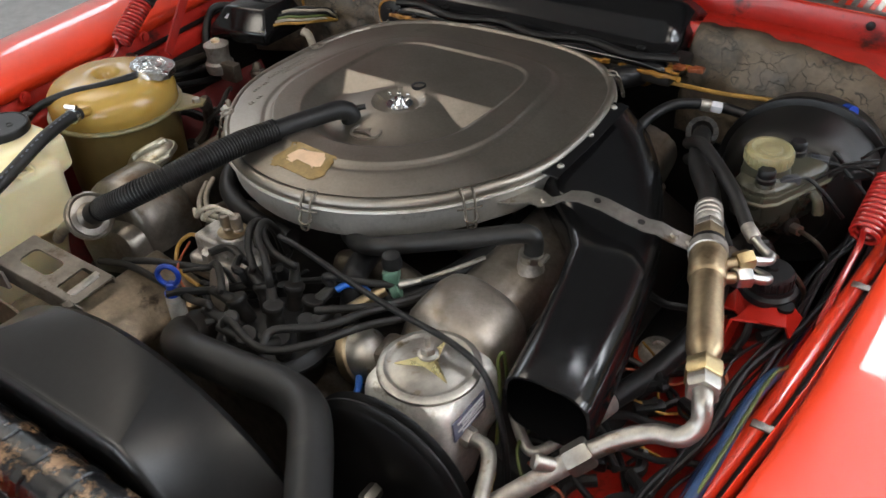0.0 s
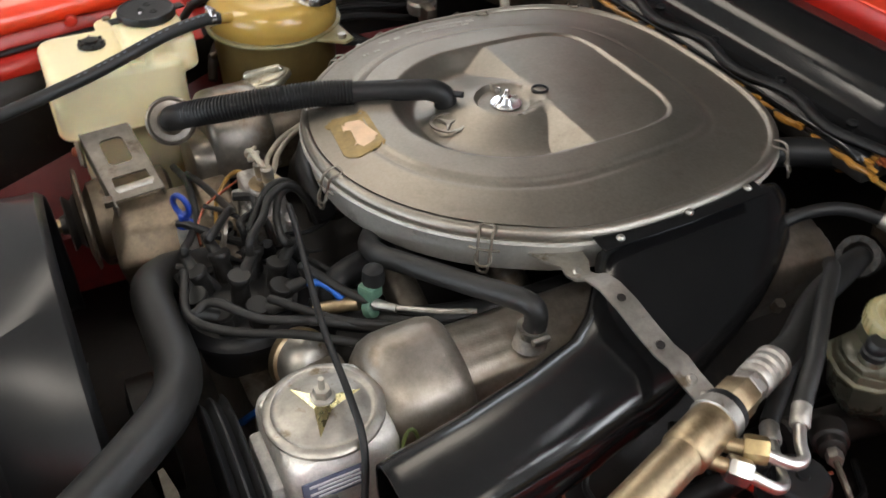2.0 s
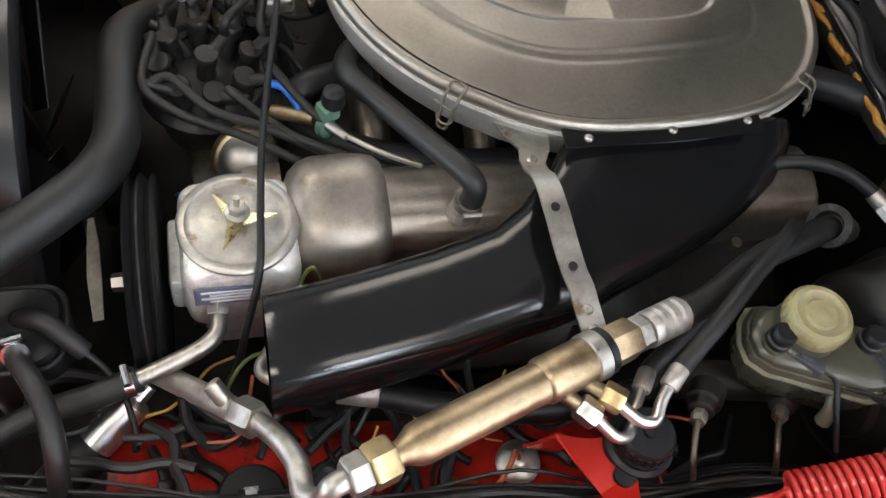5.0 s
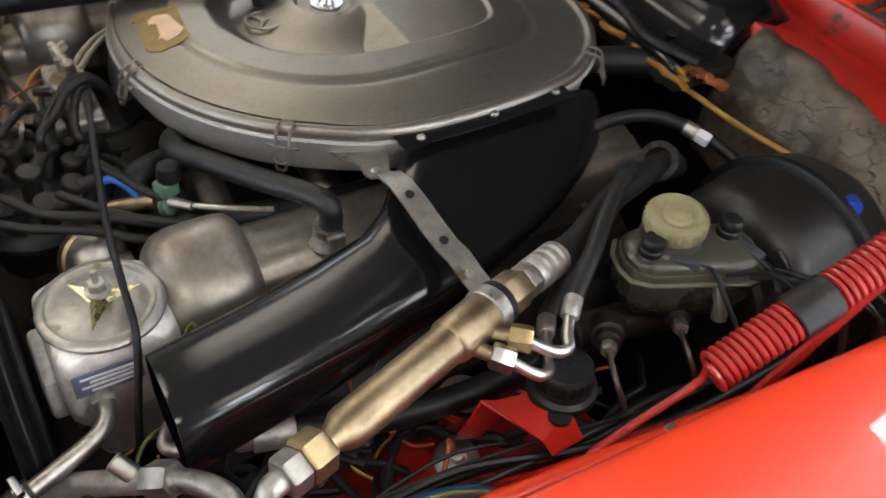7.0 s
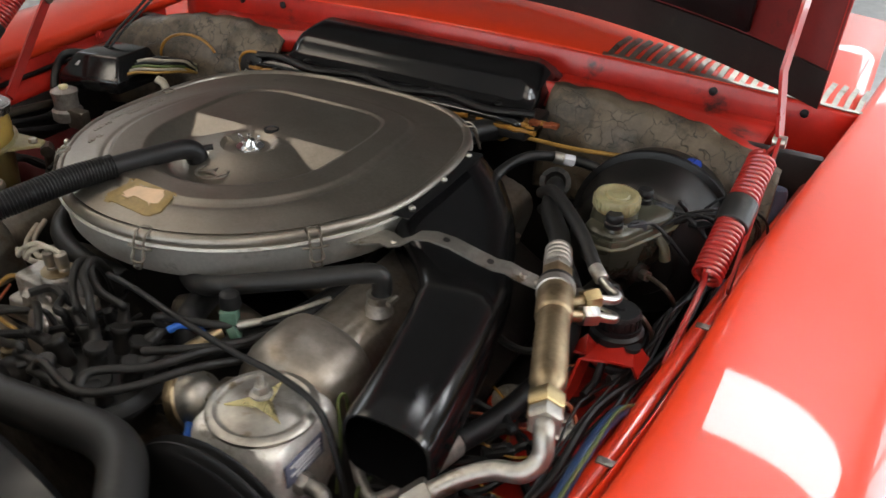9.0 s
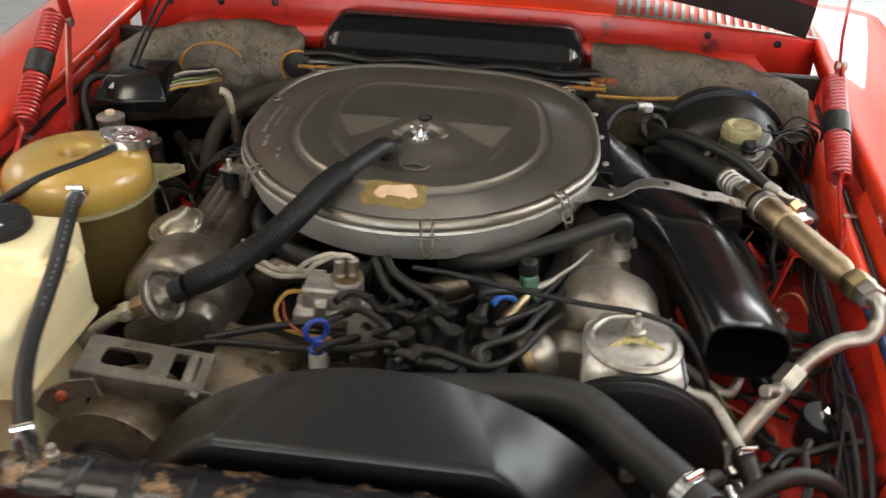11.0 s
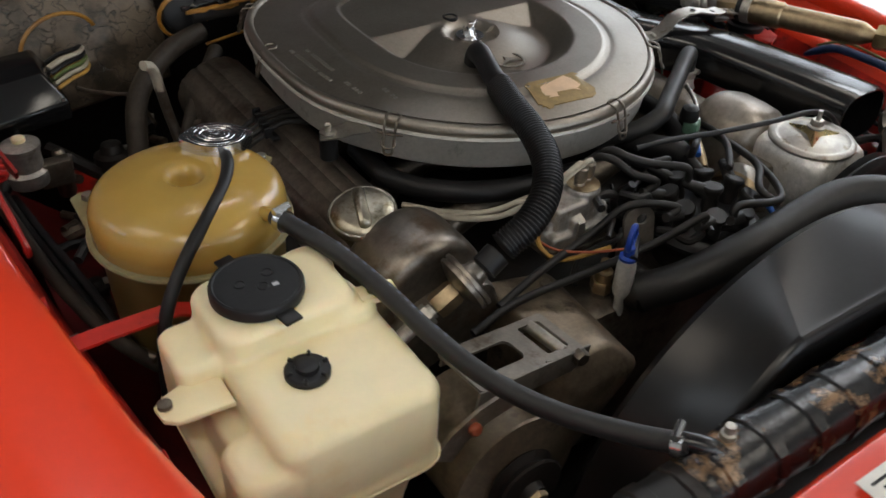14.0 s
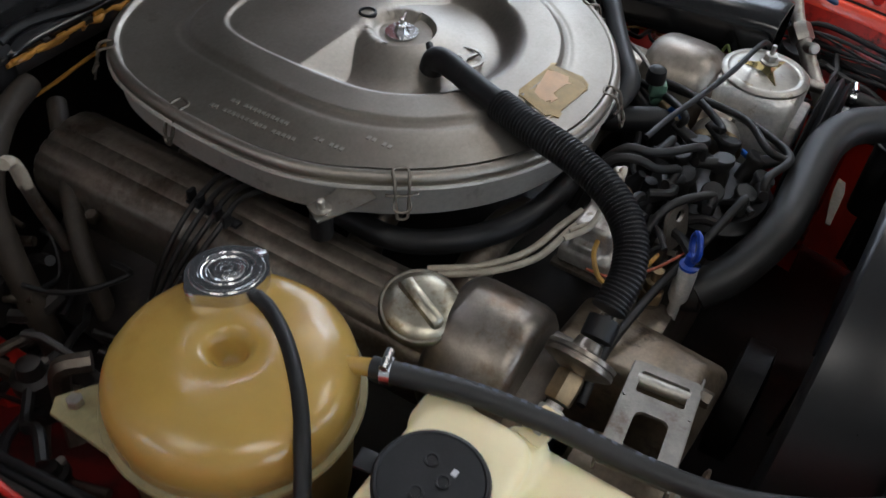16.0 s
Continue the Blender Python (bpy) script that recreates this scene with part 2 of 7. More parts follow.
def thing(name, label, category, base, group="", kind=""):
    """An empty at the base of a thing, to hold its parts."""
    e = new(name)
    e.empty_display_size = 0.02
    e.matrix_basis = Matrix.Translation(base)
    return tagged(e, label, category, group, kind)


def part(name, bm, material, parent, label="", angle=40):
    ob = new(name, finish(bm, name, material, angle))
    ob.parent = parent
    root = parent
    while root.parent is not None:
        root = root.parent
    if parent is root:
        ob.matrix_parent_inverse = root.matrix_basis.inverted()
    if label:
        tagged(ob, label)
    return ob


def solid(name, bm, material, label, category, group="", kind="", angle=40):
    """A thing of one mesh."""
    return tagged(new(name, finish(bm, name, material, angle)), label, category, group, kind)


def fused(ob, voxel, rounds=5):
    """Melt the overlapping bodies of one casting or moulding into a single skin with soft fillets."""
    m = ob.modifiers.new("fuse", "REMESH")
    m.mode, m.voxel_size, m.use_smooth_shade = "VOXEL", voxel, True
    k = ob.modifiers.new("soften", "SMOOTH")
    k.factor, k.iterations = 0.5, rounds
    return ob


def smooth_path(pts, res=6, closed=False):
    pts = [V(p) for p in pts]
    n = len(pts)
    if n < 3:
        return pts
    out = []
    last = n if closed else n - 1
    for i in range(last):
        a, b = pts[i], pts[(i + 1) % n]
        p = pts[i - 1] if (i or closed) else a * 2 - b
        q = pts[(i + 2) % n] if (i + 2 < n or closed) else b * 2 - a
        for k in range(res):
            t = k / res
            out.append(0.5 * (2 * a + (b - p) * t + (2 * p - 5 * a + 4 * b - q) * t * t + (3 * a - p - 3 * b + q) * t ** 3))
    if not closed:
        out.append(pts[-1])
    return out


def frames_along(path, closed=False):
    n = len(path)
    tans = []
    for i in range(n):
        a = path[i - 1] if (i or closed) else path[0]
        b = path[(i + 1) % n] if (i + 1 < n or closed) else path[-1]
        t = b - a
        tans.append(t.normalized() if t.length > 1e-9 else V((0, 0, 1)))
    up = V((0, 0, 1)) if abs(tans[0].z) < 0.9 else V((1, 0, 0))
    side = tans[0].cross(up).normalized()
    res = []
    for t in tans:
        side = (side - t * side.dot(t))
        side = side.normalized() if side.length > 1e-6 else t.orthogonal().normalized()
        res.append((side, side.cross(t).normalized()))
    return res


def loft(bm, rings, cap=True, closed=False, wrap=True):
    vs = [[bm.verts.new(p) for p in r] for r in rings]
    m = len(vs[0])
    pairs = list(zip(vs, vs[1:])) + ([(vs[-1], vs[0])] if closed else [])
    for a, b in pairs:
        for j in range(m if wrap else m - 1):
            k = (j + 1) % m
            bm.faces.new((a[j], a[k], b[k], b[j]))
    if cap and not closed and wrap:
        bm.faces.new(list(reversed(vs[0])))
        bm.faces.new(vs[-1])
    return bm


def tube(pts, r, seg=10, res=6, bm=None, closed=False, flat=1.0, straight=False):
    """A hose or wire through pts; r: a radius, or one for each given point."""
    bm = bm or bmesh.new()
    path = [V(p) for p in pts] if straight else smooth_path(pts, res, closed)
    fr = frames_along(path, closed)
    n = len(path)
    rings = []
    for i, (p, (s, u)) in enumerate(zip(path, fr)):
        if isinstance(r, (list, tuple)):
            x = i / (n - 1) * (len(r) - 1)
            k = min(int(x), len(r) - 2)
            rad = r[k] + (r[k + 1] - r[k]) * (x - k)
        else:
            rad = r
        rings.append([p + (s * math.cos(a) + u * math.sin(a) * flat) * rad for a in (2 * math.pi * j / seg for j in range(seg))])
    return loft(bm, rings, closed=closed)


def corrugated(pts, r, pitch=0.006, depth=0.0022, seg=18, bm=None):
    """A ribbed hose."""
    bm = bm or bmesh.new()
    path = smooth_path(pts, 24)
    cum = [0.0]
    for a, b in zip(path, path[1:]):
        cum.append(cum[-1] + (b - a).length)
    step = pitch / 4
    n = int(cum[-1] / step)
    new_path, i = [], 0
    for k in range(n + 1):
        d = k * step
        while i < len(cum) - 2 and cum[i + 1] < d:
            i += 1
        f = (d - cum[i]) / max(1e-9, cum[i + 1] - cum[i])
        new_path.append(path[i].lerp(path[i + 1], min(1, f)))
    fr = frames_along(new_path)
    rings = []
    for k, (p, (s, u)) in enumerate(zip(new_path, fr)):
        rad = r - (depth if k % 4 in (2, 3) else 0)
        rings.append([p + (s * math.cos(a) + u * math.sin(a)) * rad for a in (2 * math.pi * j / seg for j in range(seg))])
    return loft(bm, rings)


def axis_frame(axis):
    z = V(axis).normalized()
    x = z.orthogonal().normalized() if abs(z.z) < 0.999 else V((1, 0, 0))
    if abs(z.z) < 0.999:
        x = (V((0, 0, 1)) - z * z.z).normalized()
    return x, z.cross(x), z


def lathe(profile, base, axis=(0, 0, 1), seg=28, bm=None, sx=1.0, sy=1.0):
    """Turned form: profile of (radius, height) along axis from base."""
    bm = bm or bmesh.new()
    x, y, z = axis_frame(axis)
    base = V(base)
    rings = [[base + z * h + (x * math.cos(a) * sx + y * math.sin(a) * sy) * max(r, 1e-4) for a in (2 * math.pi * j / seg for j in range(seg))] for r, h in profile]
    return loft(bm, rings)


def cyl(p0, p1, r, seg=16, bm=None, bev=0.0):
    p0, p1 = V(p0), V(p1)
    h = (p1 - p0).length
    b = min(bev, r * 0.5, h * 0.4)
    prof = [(r, 0), (r, h)] if not b else [(r - b, 0), (r, b), (r, h - b), (r - b, h)]
    return lathe(prof, p0, p1 - p0, seg, bm)


def hexa(p0, p1, r, bm=None):
    p0, p1 = V(p0), V(p1)
    h = (p1 - p0).length
    return lathe([(r * 0.9, 0), (r, h * 0.12), (r, h * 0.88), (r * 0.9, h)], p0, p1 - p0, 6, bm)


def box(center, size, bev=0.0, rot=None, bm=None, seg=2):
    out = bm or bmesh.new()
    t = bmesh.new()
    bmesh.ops.create_cube(t, size=1.0)
    bmesh.ops.scale(t, vec=V(size), verts=t.verts)
    if bev:
        bmesh.ops.bevel(t, geom=list(t.edges), offset=bev, segments=seg, profile=0.5, affect="EDGES")
    m = Matrix.Translation(center) @ (rot.to_4x4() if rot else Matrix.Identity(4))
    t.transform(m)
    return add(out, t)


def add(bm, other):
    """Join another bmesh into bm."""
    me = bpy.data.meshes.new("t")
    other.to_mesh(me)
    other.free()
    bm.from_mesh(me)
    bpy.data.meshes.remove(me)
    return bm


def slab(outline, z0, z1, m=None, bev=0.0, bm=None):
    """A plate with the outline of (x, y) from z0 to z1, laid by m."""
    out = bm or bmesh.new()
    t = bmesh.new()
    lo = [t.verts.new((x, y, z0)) for x, y in outline]
    hi = [t.verts.new((x, y, z1)) for x, y in outline]
    t.faces.new(list(reversed(lo)))
    t.faces.new(hi)
    n = len(lo)
    for i in range(n):
        k = (i + 1) % n
        t.faces.new((lo[i], lo[k], hi[k], hi[i]))
    if bev:
        rim = [e for e in t.edges if abs(e.verts[0].co.z - e.verts[1].co.z) < 1e-7]
        bmesh.ops.bevel(t, geom=rim, offset=bev, segments=2, profile=0.5, affect="EDGES")
    if m:
        t.transform(m)
    return add(out, t)


def frame_plate(outer, inner, z0, z1, m=None, bm=None):
    """A flat ring between two outlines with equally many points."""
    out = bm or bmesh.new()
    t = bmesh.new()
    rings = [[(x, y, z0) for x, y in outer], [(x, y, z1) for x, y in outer], [(x, y, z1) for x, y in inner], [(x, y, z0) for x, y in inner]]
    loft(t, rings, closed=True)
    if m:
        t.transform(m)
    return add(out, t)


def round_rect(w, h, r, n=5, cx=0.0, cy=0.0):
    pts = []
    for sx, sy, a0 in ((1, 1, 0), (-1, 1, 90), (-1, -1, 180), (1, -1, 270)):
        for k in range(n + 1):
            a = radians(a0 + 90 * k / n)
            pts.append((cx + sx * (w / 2 - r) + r * math.cos(a), cy + sy * (h / 2 - r) + r * math.sin(a)))
    return pts


def oval(rx, ry, n=32, cx=0.0, cy=0.0):
    return [(cx + rx * math.cos(2 * math.pi * k / n), cy + ry * math.sin(2 * math.pi * k / n)) for k in range(n)]


def ribbon(pts, width, thick, across, bm=None):
    """A bent metal strip through pts; across: the direction of its width at each point, or one for all."""
    bm = bm or bmesh.new()
    n = len(pts)
    pts = [V(p) for p in pts]
    rings = []
    for i, p in enumerate(pts):
        t = (pts[min(i + 1, n - 1)] - pts[max(i - 1, 0)]).normalized()
        w = V(across[i] if isinstance(across, list) else across)
        w = (w - t * w.dot(t)).normalized()
        u = t.cross(w)
        ww = width[i] if isinstance(width, list) else width
        rings.append([p + w * ww / 2 + u * thick / 2, p - w * ww / 2 + u * thick / 2, p - w * ww / 2 - u * thick / 2, p + w * ww / 2 - u * thick / 2])
    return loft(bm, rings)


def clamp(p, axis, r, parent_or_none, width=0.009):
    """A hose clip: band and screw."""
    bm = bmesh.new()
    a = V(axis).normalized()
    p = V(p)
    lathe([(r, -width / 2), (r + 0.0016, -width / 2), (r + 0.0016, width / 2), (r, width / 2)], p, a, 22, bm)
    x, y, z = axis_frame(a)
    cyl(p + x * (r + 0.004) - y * 0.009, p + x * (r + 0.004) + y * 0.009, 0.0035, 8, bm)
    return bm


# ---- the garage ----
solid("floor", box((0, 1, -0.05), (7.2, 12, 0.1)), FLOOR, "grey painted concrete garage floor", "floor", kind="structure")
solid("wall_north", box((0, 7.05, 1.6), (7.2, 0.1, 3.2)), WALLM, "plain white garage wall", "wall", kind="structure")
solid("wall_south", box((0, -5.05, 1.6), (7.2, 0.1, 3.2)), WALLM, "plain white garage wall", "wall", kind="structure")
# added side walls and ceiling, greyed so that metal and enamel reflect less
solid("wall_east", box((3.65, 1, 1.6), (0.1, 12.2, 3.2)), WALLG, "added grey garage wall, toned to dim reflections", "wall", kind="structure")
solid("wall_west", box((-3.65, 1, 1.6), (0.1, 12.2, 3.2)), WALLW, "added dull grey garage wall, toned to dim reflections", "wall", kind="structure")
solid("ceiling", box((0, 1, 3.25), (7.2, 12, 0.1)), CEILM, "added grey garage ceiling, toned to dim reflections", "ceiling", kind="structure")


def ceiling_light(x, y, w, l, shine):
    e = thing("ceiling_light", "white rectangular ceiling lamp out of view, glowing diffuser", "lamp", (x, y, 3.2), "ceiling lamps")
    t = bmesh.new()
    frame_plate(round_rect(w + 0.04, l + 0.04, 0.01), round_rect(w, l, 0.01), 3.10, 3.20, Matrix.Translation((x, y, 0)), t)
    part("frame", t, WHITE, e)
    part("diffuser", slab(round_rect(w, l, 0.01), 3.11, 3.14, Matrix.Translation((x, y, 0))), shine, e, "glowing white diffuser")
    return e


# lamps out of view; the pair at y -1.8 is added fill light
for lx, ly, lw, ll, shine in ((1.15, 2.25, 2.2, 0.45, LAMP_COOL), (0.55, 1.2, 1.5, 0.22, LAMP_COOL), (-1.95, 0.2, 1.1, 1.1, LAMP_DIM), (1.75, 0.3, 0.7, 1.0, LAMP_DIM), (2.85, 0.5, 0.8, 0.9, LAMP_COOL), (1.3, -1.8, 0.6, 1.5, LAMP_FILL), (-1.3, -1.8, 0.6, 1.5, LAMP_FILL)):
    ceiling_light(lx, ly, lw, ll, shine)

# glazed door with daylight in the side wall
door = thing("door_1", "glazed garage door full of daylight", "door", (3.58, 3.0, 0.9), kind="structure")
for k in range(4):
    cy = 1.3 + 1.1 * k
    mm = Matrix.Translation((3.57, cy, 1.35)) @ Matrix.Rotation(radians(90), 4, "Y")
    part("door_frame", frame_plate(round_rect(2.26, 1.08, 0.02), round_rect(2.14, 0.98, 0.02), -0.03, 0.03, mm), WHITE, door)
    part("pane", box((3.57, cy, 1.35), (0.01, 0.98, 2.14)), DAY, door, "bright daylight pane")

win2 = thing("window_2", "tall garage window full of daylight", "window", (2.2, 6.97, 1.4), kind="structure")
for k in range(3):
    cx = 1.1 + 1.0 * k
    mm = Matrix.Translation((cx, 6.97, 2.2)) @ Matrix.Rotation(radians(90), 4, "X")
    part("window_frame", frame_plate(round_rect(0.98, 1.7, 0.02), round_rect(0.86, 1.56, 0.02), -0.03, 0.03, mm), WHITE, win2)
    part("pane", box((cx, 6.97, 2.2), (0.86, 0.01, 1.56)), DAY, win2, "bright daylight pane")
win = thing("window_1", "high garage window full of daylight", "window", (3.58, 0.5, 2.3), kind="structure")
for k in range(2):
    cy = 0.05 + 0.9 * k
    mm = Matrix.Translation((3.57, cy, 2.68)) @ Matrix.Rotation(radians(90), 4, "Y")
    part("window_frame", frame_plate(round_rect(0.8, 0.88, 0.02), round_rect(0.70, 0.78, 0.02), -0.03, 0.03, mm), WHITE, win)
    part("pane", box((3.57, cy, 2.68), (0.01, 0.78, 0.70)), DAY, win, "bright daylight pane")
win3 = thing("window_3", "high west garage window full of daylight", "window", (-3.58, 1.4, 2.4), kind="structure")
for k in range(2):
    cy = 0.95 + 0.9 * k
    mm = Matrix.Translation((-3.57, cy, 2.80)) @ Matrix.Rotation(radians(90), 4, "Y")
    part("window_frame", frame_plate(round_rect(0.62, 0.88, 0.02), round_rect(0.52, 0.78, 0.02), -0.03, 0.03, mm), WHITE, win3)
    part("pane", box((-3.57, cy, 2.80), (0.01, 0.78, 0.52)), DAY, win3, "bright daylight pane")
door2 = thing("door_2", "glazed garage gate full of daylight", "door", (0.0, -4.95, 0.3), kind="structure")
for k in range(6):
    cx = -2.7 + 1.1 * k
    mm = Matrix.Translation((cx, -4.96, 1.45)) @ Matrix.Rotation(radians(90), 4, "X")
    part("door_frame", frame_plate(round_rect(1.06, 2.4, 0.02), round_rect(0.94, 2.24, 0.02), -0.03, 0.03, mm), WHITE, door2)
    part("pane", box((cx, -4.96, 1.45), (0.94, 0.01, 2.24)), DAY, door2, "bright daylight pane")

# ---- car body ----
LIP = [(-0.95, 0.445), (-0.80, 0.490), (-0.65, 0.530), (-0.40, 0.584), (-0.20, 0.610), (0.0, 0.628), (0.2, 0.648), (0.45, 0.676), (0.62, 0.695), (0.9, 0.72)]
LIPZ = 0.932


def lip_x(y):
    for (a, xa), (b, xb) in zip(LIP, LIP[1:]):
        if y <= b:
            return xa + (xb - xa) * (y - a) / (b - a)
    return LIP[-1][1]


def along(profile, side, ys, close=False, drift=None):
    """A body panel: profile of (offset from the lip, height) swept along the lip's line."""
    bm = bmesh.new()
    rings = []
    for y in ys:
        ax, az = drift(y) if drift else (0.0, 0.0)
        xl = lip_x(y) + ax
        rings.append([V((side * (xl + dx), y, z + az)) for dx, z in profile])
    return loft(bm, rings, wrap=close, cap=close)


YS = [-0.95 + 0.05 * k for k in range(38)]
car = thing("car_body", "glossy red front body of an old car, bonnet open", "car body", (0, 0, 0.0))
FEN = [(0.0, 0.872), (0.0, 0.901), (0.0012, 0.9055), (0.004, 0.9085), (0.009, 0.9098), (0.016, 0.9100), (0.028, 0.9094), (0.045, 0.9082), (0.065, 0.9066), (0.09, 0.9040), (0.115, 0.9008), (0.14, 0.8966), (0.16, 0.892), (0.178, 0.885), (0.198, 0.868), (0.216, 0.84), (0.228, 0.80),
       (0.232, 0.72), (0.24, 0.66), (0.235, 0.45), (0.22, 0.25)]
FEN_L = [(-0.008, 0.882), (-0.008, 0.898), (-0.0065, 0.903), (-0.003, 0.906), (0.007, 0.912), (0.021, 0.9175), (0.048, 0.9225), (0.07, 0.926), (0.095, 0.9265), (0.13, 0.921), (0.16, 0.910), (0.19, 0.893), (0.212, 0.865)] + FEN[16:]


def fender_drift(y):
    """The wing's edge runs a little straighter than the lip's line and rises backwards."""
    return max(-0.003, min(0.014, 0.004 - 0.034 * y)), max(-0.011, min(0.003, 0.003 + 0.035 * (y - 0.1)))


INNER = [(-0.034, 0.45), (-0.034, 0.78), (-0.030, 0.825), (-0.022, 0.842), (-0.012, 0.848), (-0.003, 0.850), (-0.001, 0.885)]
INNER_R = [(-0.040, 0.45), (-0.038, 0.80), (-0.033, 0.830), (-0.029, 0.842), (-0.024, 0.8475), (-0.018, 0.848), (-0.0135, 0.8465), (-0.0115, 0.838), (0.000, 0.837), (0.0035, 0.842), (0.004, 0.88)]
for side in (1, -1):
    f = part("fender", along(FEN if side > 0 else FEN_L, side, YS, False, fender_drift if side > 0 else None), RED, car, angle=60)
    f2 = f.modifiers.new("thick", "SOLIDIFY")
    f2.thickness = 0.0015
    # left wing takes the shade-darkened red, right wing the full body red
    i = part("inner_wing", along(INNER[2:] if side < 0 else INNER_R, side, YS[:31]), RED_SHADED if side < 0 else RED, car, angle=60)
    i2 = i.modifiers.new("thick", "SOLIDIFY")
    i2.thickness = 0.0015
    if side < 0:
        # left wing below z 0.825 is a separate near-black panel
        u = part("wing_apron", along(INNER[:3], side, YS[:31]), GRIME_SHADE, car, "near-black lower wing panel", angle=60)
        u.modifiers.new("thick", "SOLIDIFY").thickness = 0.0015
    part("gutter_cable", tube([(side * (lip_x(y) - (0.009 if side < 0 else 0.0065)), y, 0.8555 if side < 0 else 0.8435) for y in YS[2:29]], 0.0045, 8, 1), RUBBER, car, "black cable lying in the gutter")
    for y in (-0.237, 0.02):
        part("cable_clip", box((side * (lip_x(y) - 0.014), y, 0.8605 if side < 0 else 0.8495), (0.022, 0.010, 0.0025), 0.0008), ZINC, car, "small zinc cable clip")
    # a row of bolts along the wing
    for y in (-0.42, -0.2, 0.06, 0.34):
        p = V((side * (lip_x(y) + (0.0035 if side > 0 else -0.0095)), y, 0.860 if side > 0 else 0.878))
        t = lathe([(0.010, 0), (0.010, 0.0015), (0.0065, 0.002), (0.0065, 0.006), (0.004, 0.0068)], p, (-side, 0, 0.1), 12)
        part("bolt", t, RED_SHADED, car)
for side in (1, -1):
    wh = part("wheel", lathe([(0.10, -0.085), (0.19, -0.09), (0.19, 0.09), (0.10, 0.085)], (side * 0.72, -0.12, 0.315), (1, 0, 0), 40), ZINC, car, "steel wheel rim")
    part("tyre", lathe([(0.19, -0.09), (0.27, -0.1), (0.305, -0.09), (0.315, -0.07), (0.315, 0.07), (0.305, 0.09), (0.27, 0.1), (0.19, 0.09)], (side * 0.72, -0.12, 0.315), (1, 0, 0), 48), RUBBER, wh)
# front cross panel before the radiator
t = bmesh.new()
prof = [(-0.696, 0.80), (-0.696, 0.900), (-0.702, 0.906), (-0.74, 0.908), (-0.80, 0.90), (-0.86, 0.87), (-0.90, 0.80), (-0.91, 0.5)]
loft(t, [[V((x, y - 0.02 * (x / 0.5) ** 2, z)) for y, z in prof] for x in [-0.52 + 0.04 * k for k in range(27)]], cap=False, wrap=False)
p = part("front_panel", t, RED, car, angle=60)
p.modifiers.new("thick", "SOLIDIFY").thickness = 0.0015
part("sticker", box((-0.14, -0.735, 0.9118), (0.075, 0.03, 0.0012), 0.0004), WHITE, car, "white paper service sticker")
for k in range(3):
    part("print_bar", box((-0.14, -0.728 - 0.006 * k, 0.9127), (0.06 - 0.012 * k, 0.0022, 0.0008)), PLASTIC, car)
# bulkhead, cowl
t = bmesh.new()
box((0, 0.478, 0.65), (1.34, 0.02, 0.48), 0.004, bm=t)
part("bulkhead", t, GRIME_SHADE, car, "grimy dark bulkhead")


def cowl_y(x):
    return 0.540 + 0.19 * x * x


def cowl_z(x):
    return 0.963 - 0.11 * x * x


def cowl_ring(x):
    yw, zl = cowl_y(x), cowl_z(x)
    yp = 0.470 - 0.12 * (abs(x) / 0.7) ** 2
    return [V((x, yp - 0.004, zl - 0.07)), V((x, yp, zl - 0.036)), V((x, yp + 0.006, zl - 0.031)), V((x, yw - 0.03, zl - 0.048)), V((x, yw - 0.006, zl - 0.050)), V((x, yw, zl - 0.045)), V((x, yw + 0.003, zl - 0.006)), V((x, yw + 0.005, zl - 0.002)), V((x, yw + 0.010, zl)),
            V((x, yw + 0.10, zl + 0.008)), V((x, yw + 0.25, zl + 0.02)), V((x, yw + 0.5, zl + 0.03))]


t = bmesh.new()
loft(t, [cowl_ring(-0.70 + 0.04 * k)[7:] for k in range(36)], cap=False, wrap=False)
p = part("cowl_panel", t, RED, car, angle=50)
p.modifiers.new("thick", "SOLIDIFY").thickness = 0.002
# wall and channel: the open bonnet's shade is put into their red
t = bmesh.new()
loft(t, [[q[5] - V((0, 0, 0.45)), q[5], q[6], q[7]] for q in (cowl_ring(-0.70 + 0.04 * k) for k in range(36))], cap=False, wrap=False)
p = part("cowl_wall", t, RED_SHADED, car, "red wall below the cowl, darkened for shade", angle=50)
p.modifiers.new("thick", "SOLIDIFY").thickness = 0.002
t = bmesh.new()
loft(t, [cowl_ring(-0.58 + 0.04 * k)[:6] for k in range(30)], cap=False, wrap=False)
p = part("water_channel", t, RED_SHADED, car, "dusty red water channel before the cowl, darkened for shade", angle=50)
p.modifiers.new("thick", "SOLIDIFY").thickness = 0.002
for x in (-0.62, -0.50, -0.38, 0.476, 0.618):
    part("rubber_stop", lathe([(0.007, -0.004), (0.007, 0.003), (0.004, 0.0045)], (x, cowl_y(x) + 0.0015, cowl_z(x) - 0.018), (0, -1, 0.1), 14), RUBBER, car, "small black rubber stop")
for k in range(23):
    x = 0.300 + 0.0178 * k
    y, z = cowl_y(x), cowl_z(x)
    t = bmesh.new()
    ribbon([(x, y + 0.011, z + 0.0012), (x + 0.003, y + 0.05, z + 0.0075), (x + 0.008, y + 0.095, z + 0.0095)], 0.0085, 0.004, (1, 0, -0.25), t)
    part("louvre_slat", t, ZINC, car, "bright metal louvre slat")
part("louvre_edge", ribbon([(0.29 + 0.041 * k, cowl_y(0.29 + 0.041 * k) + 0.007, cowl_z(0.29 + 0.041 * k) + 0.002) for k in range(11)], 0.007, 0.0025, (0, 1, 0.2)), ZINC, car, "bright metal edge of the louvres")
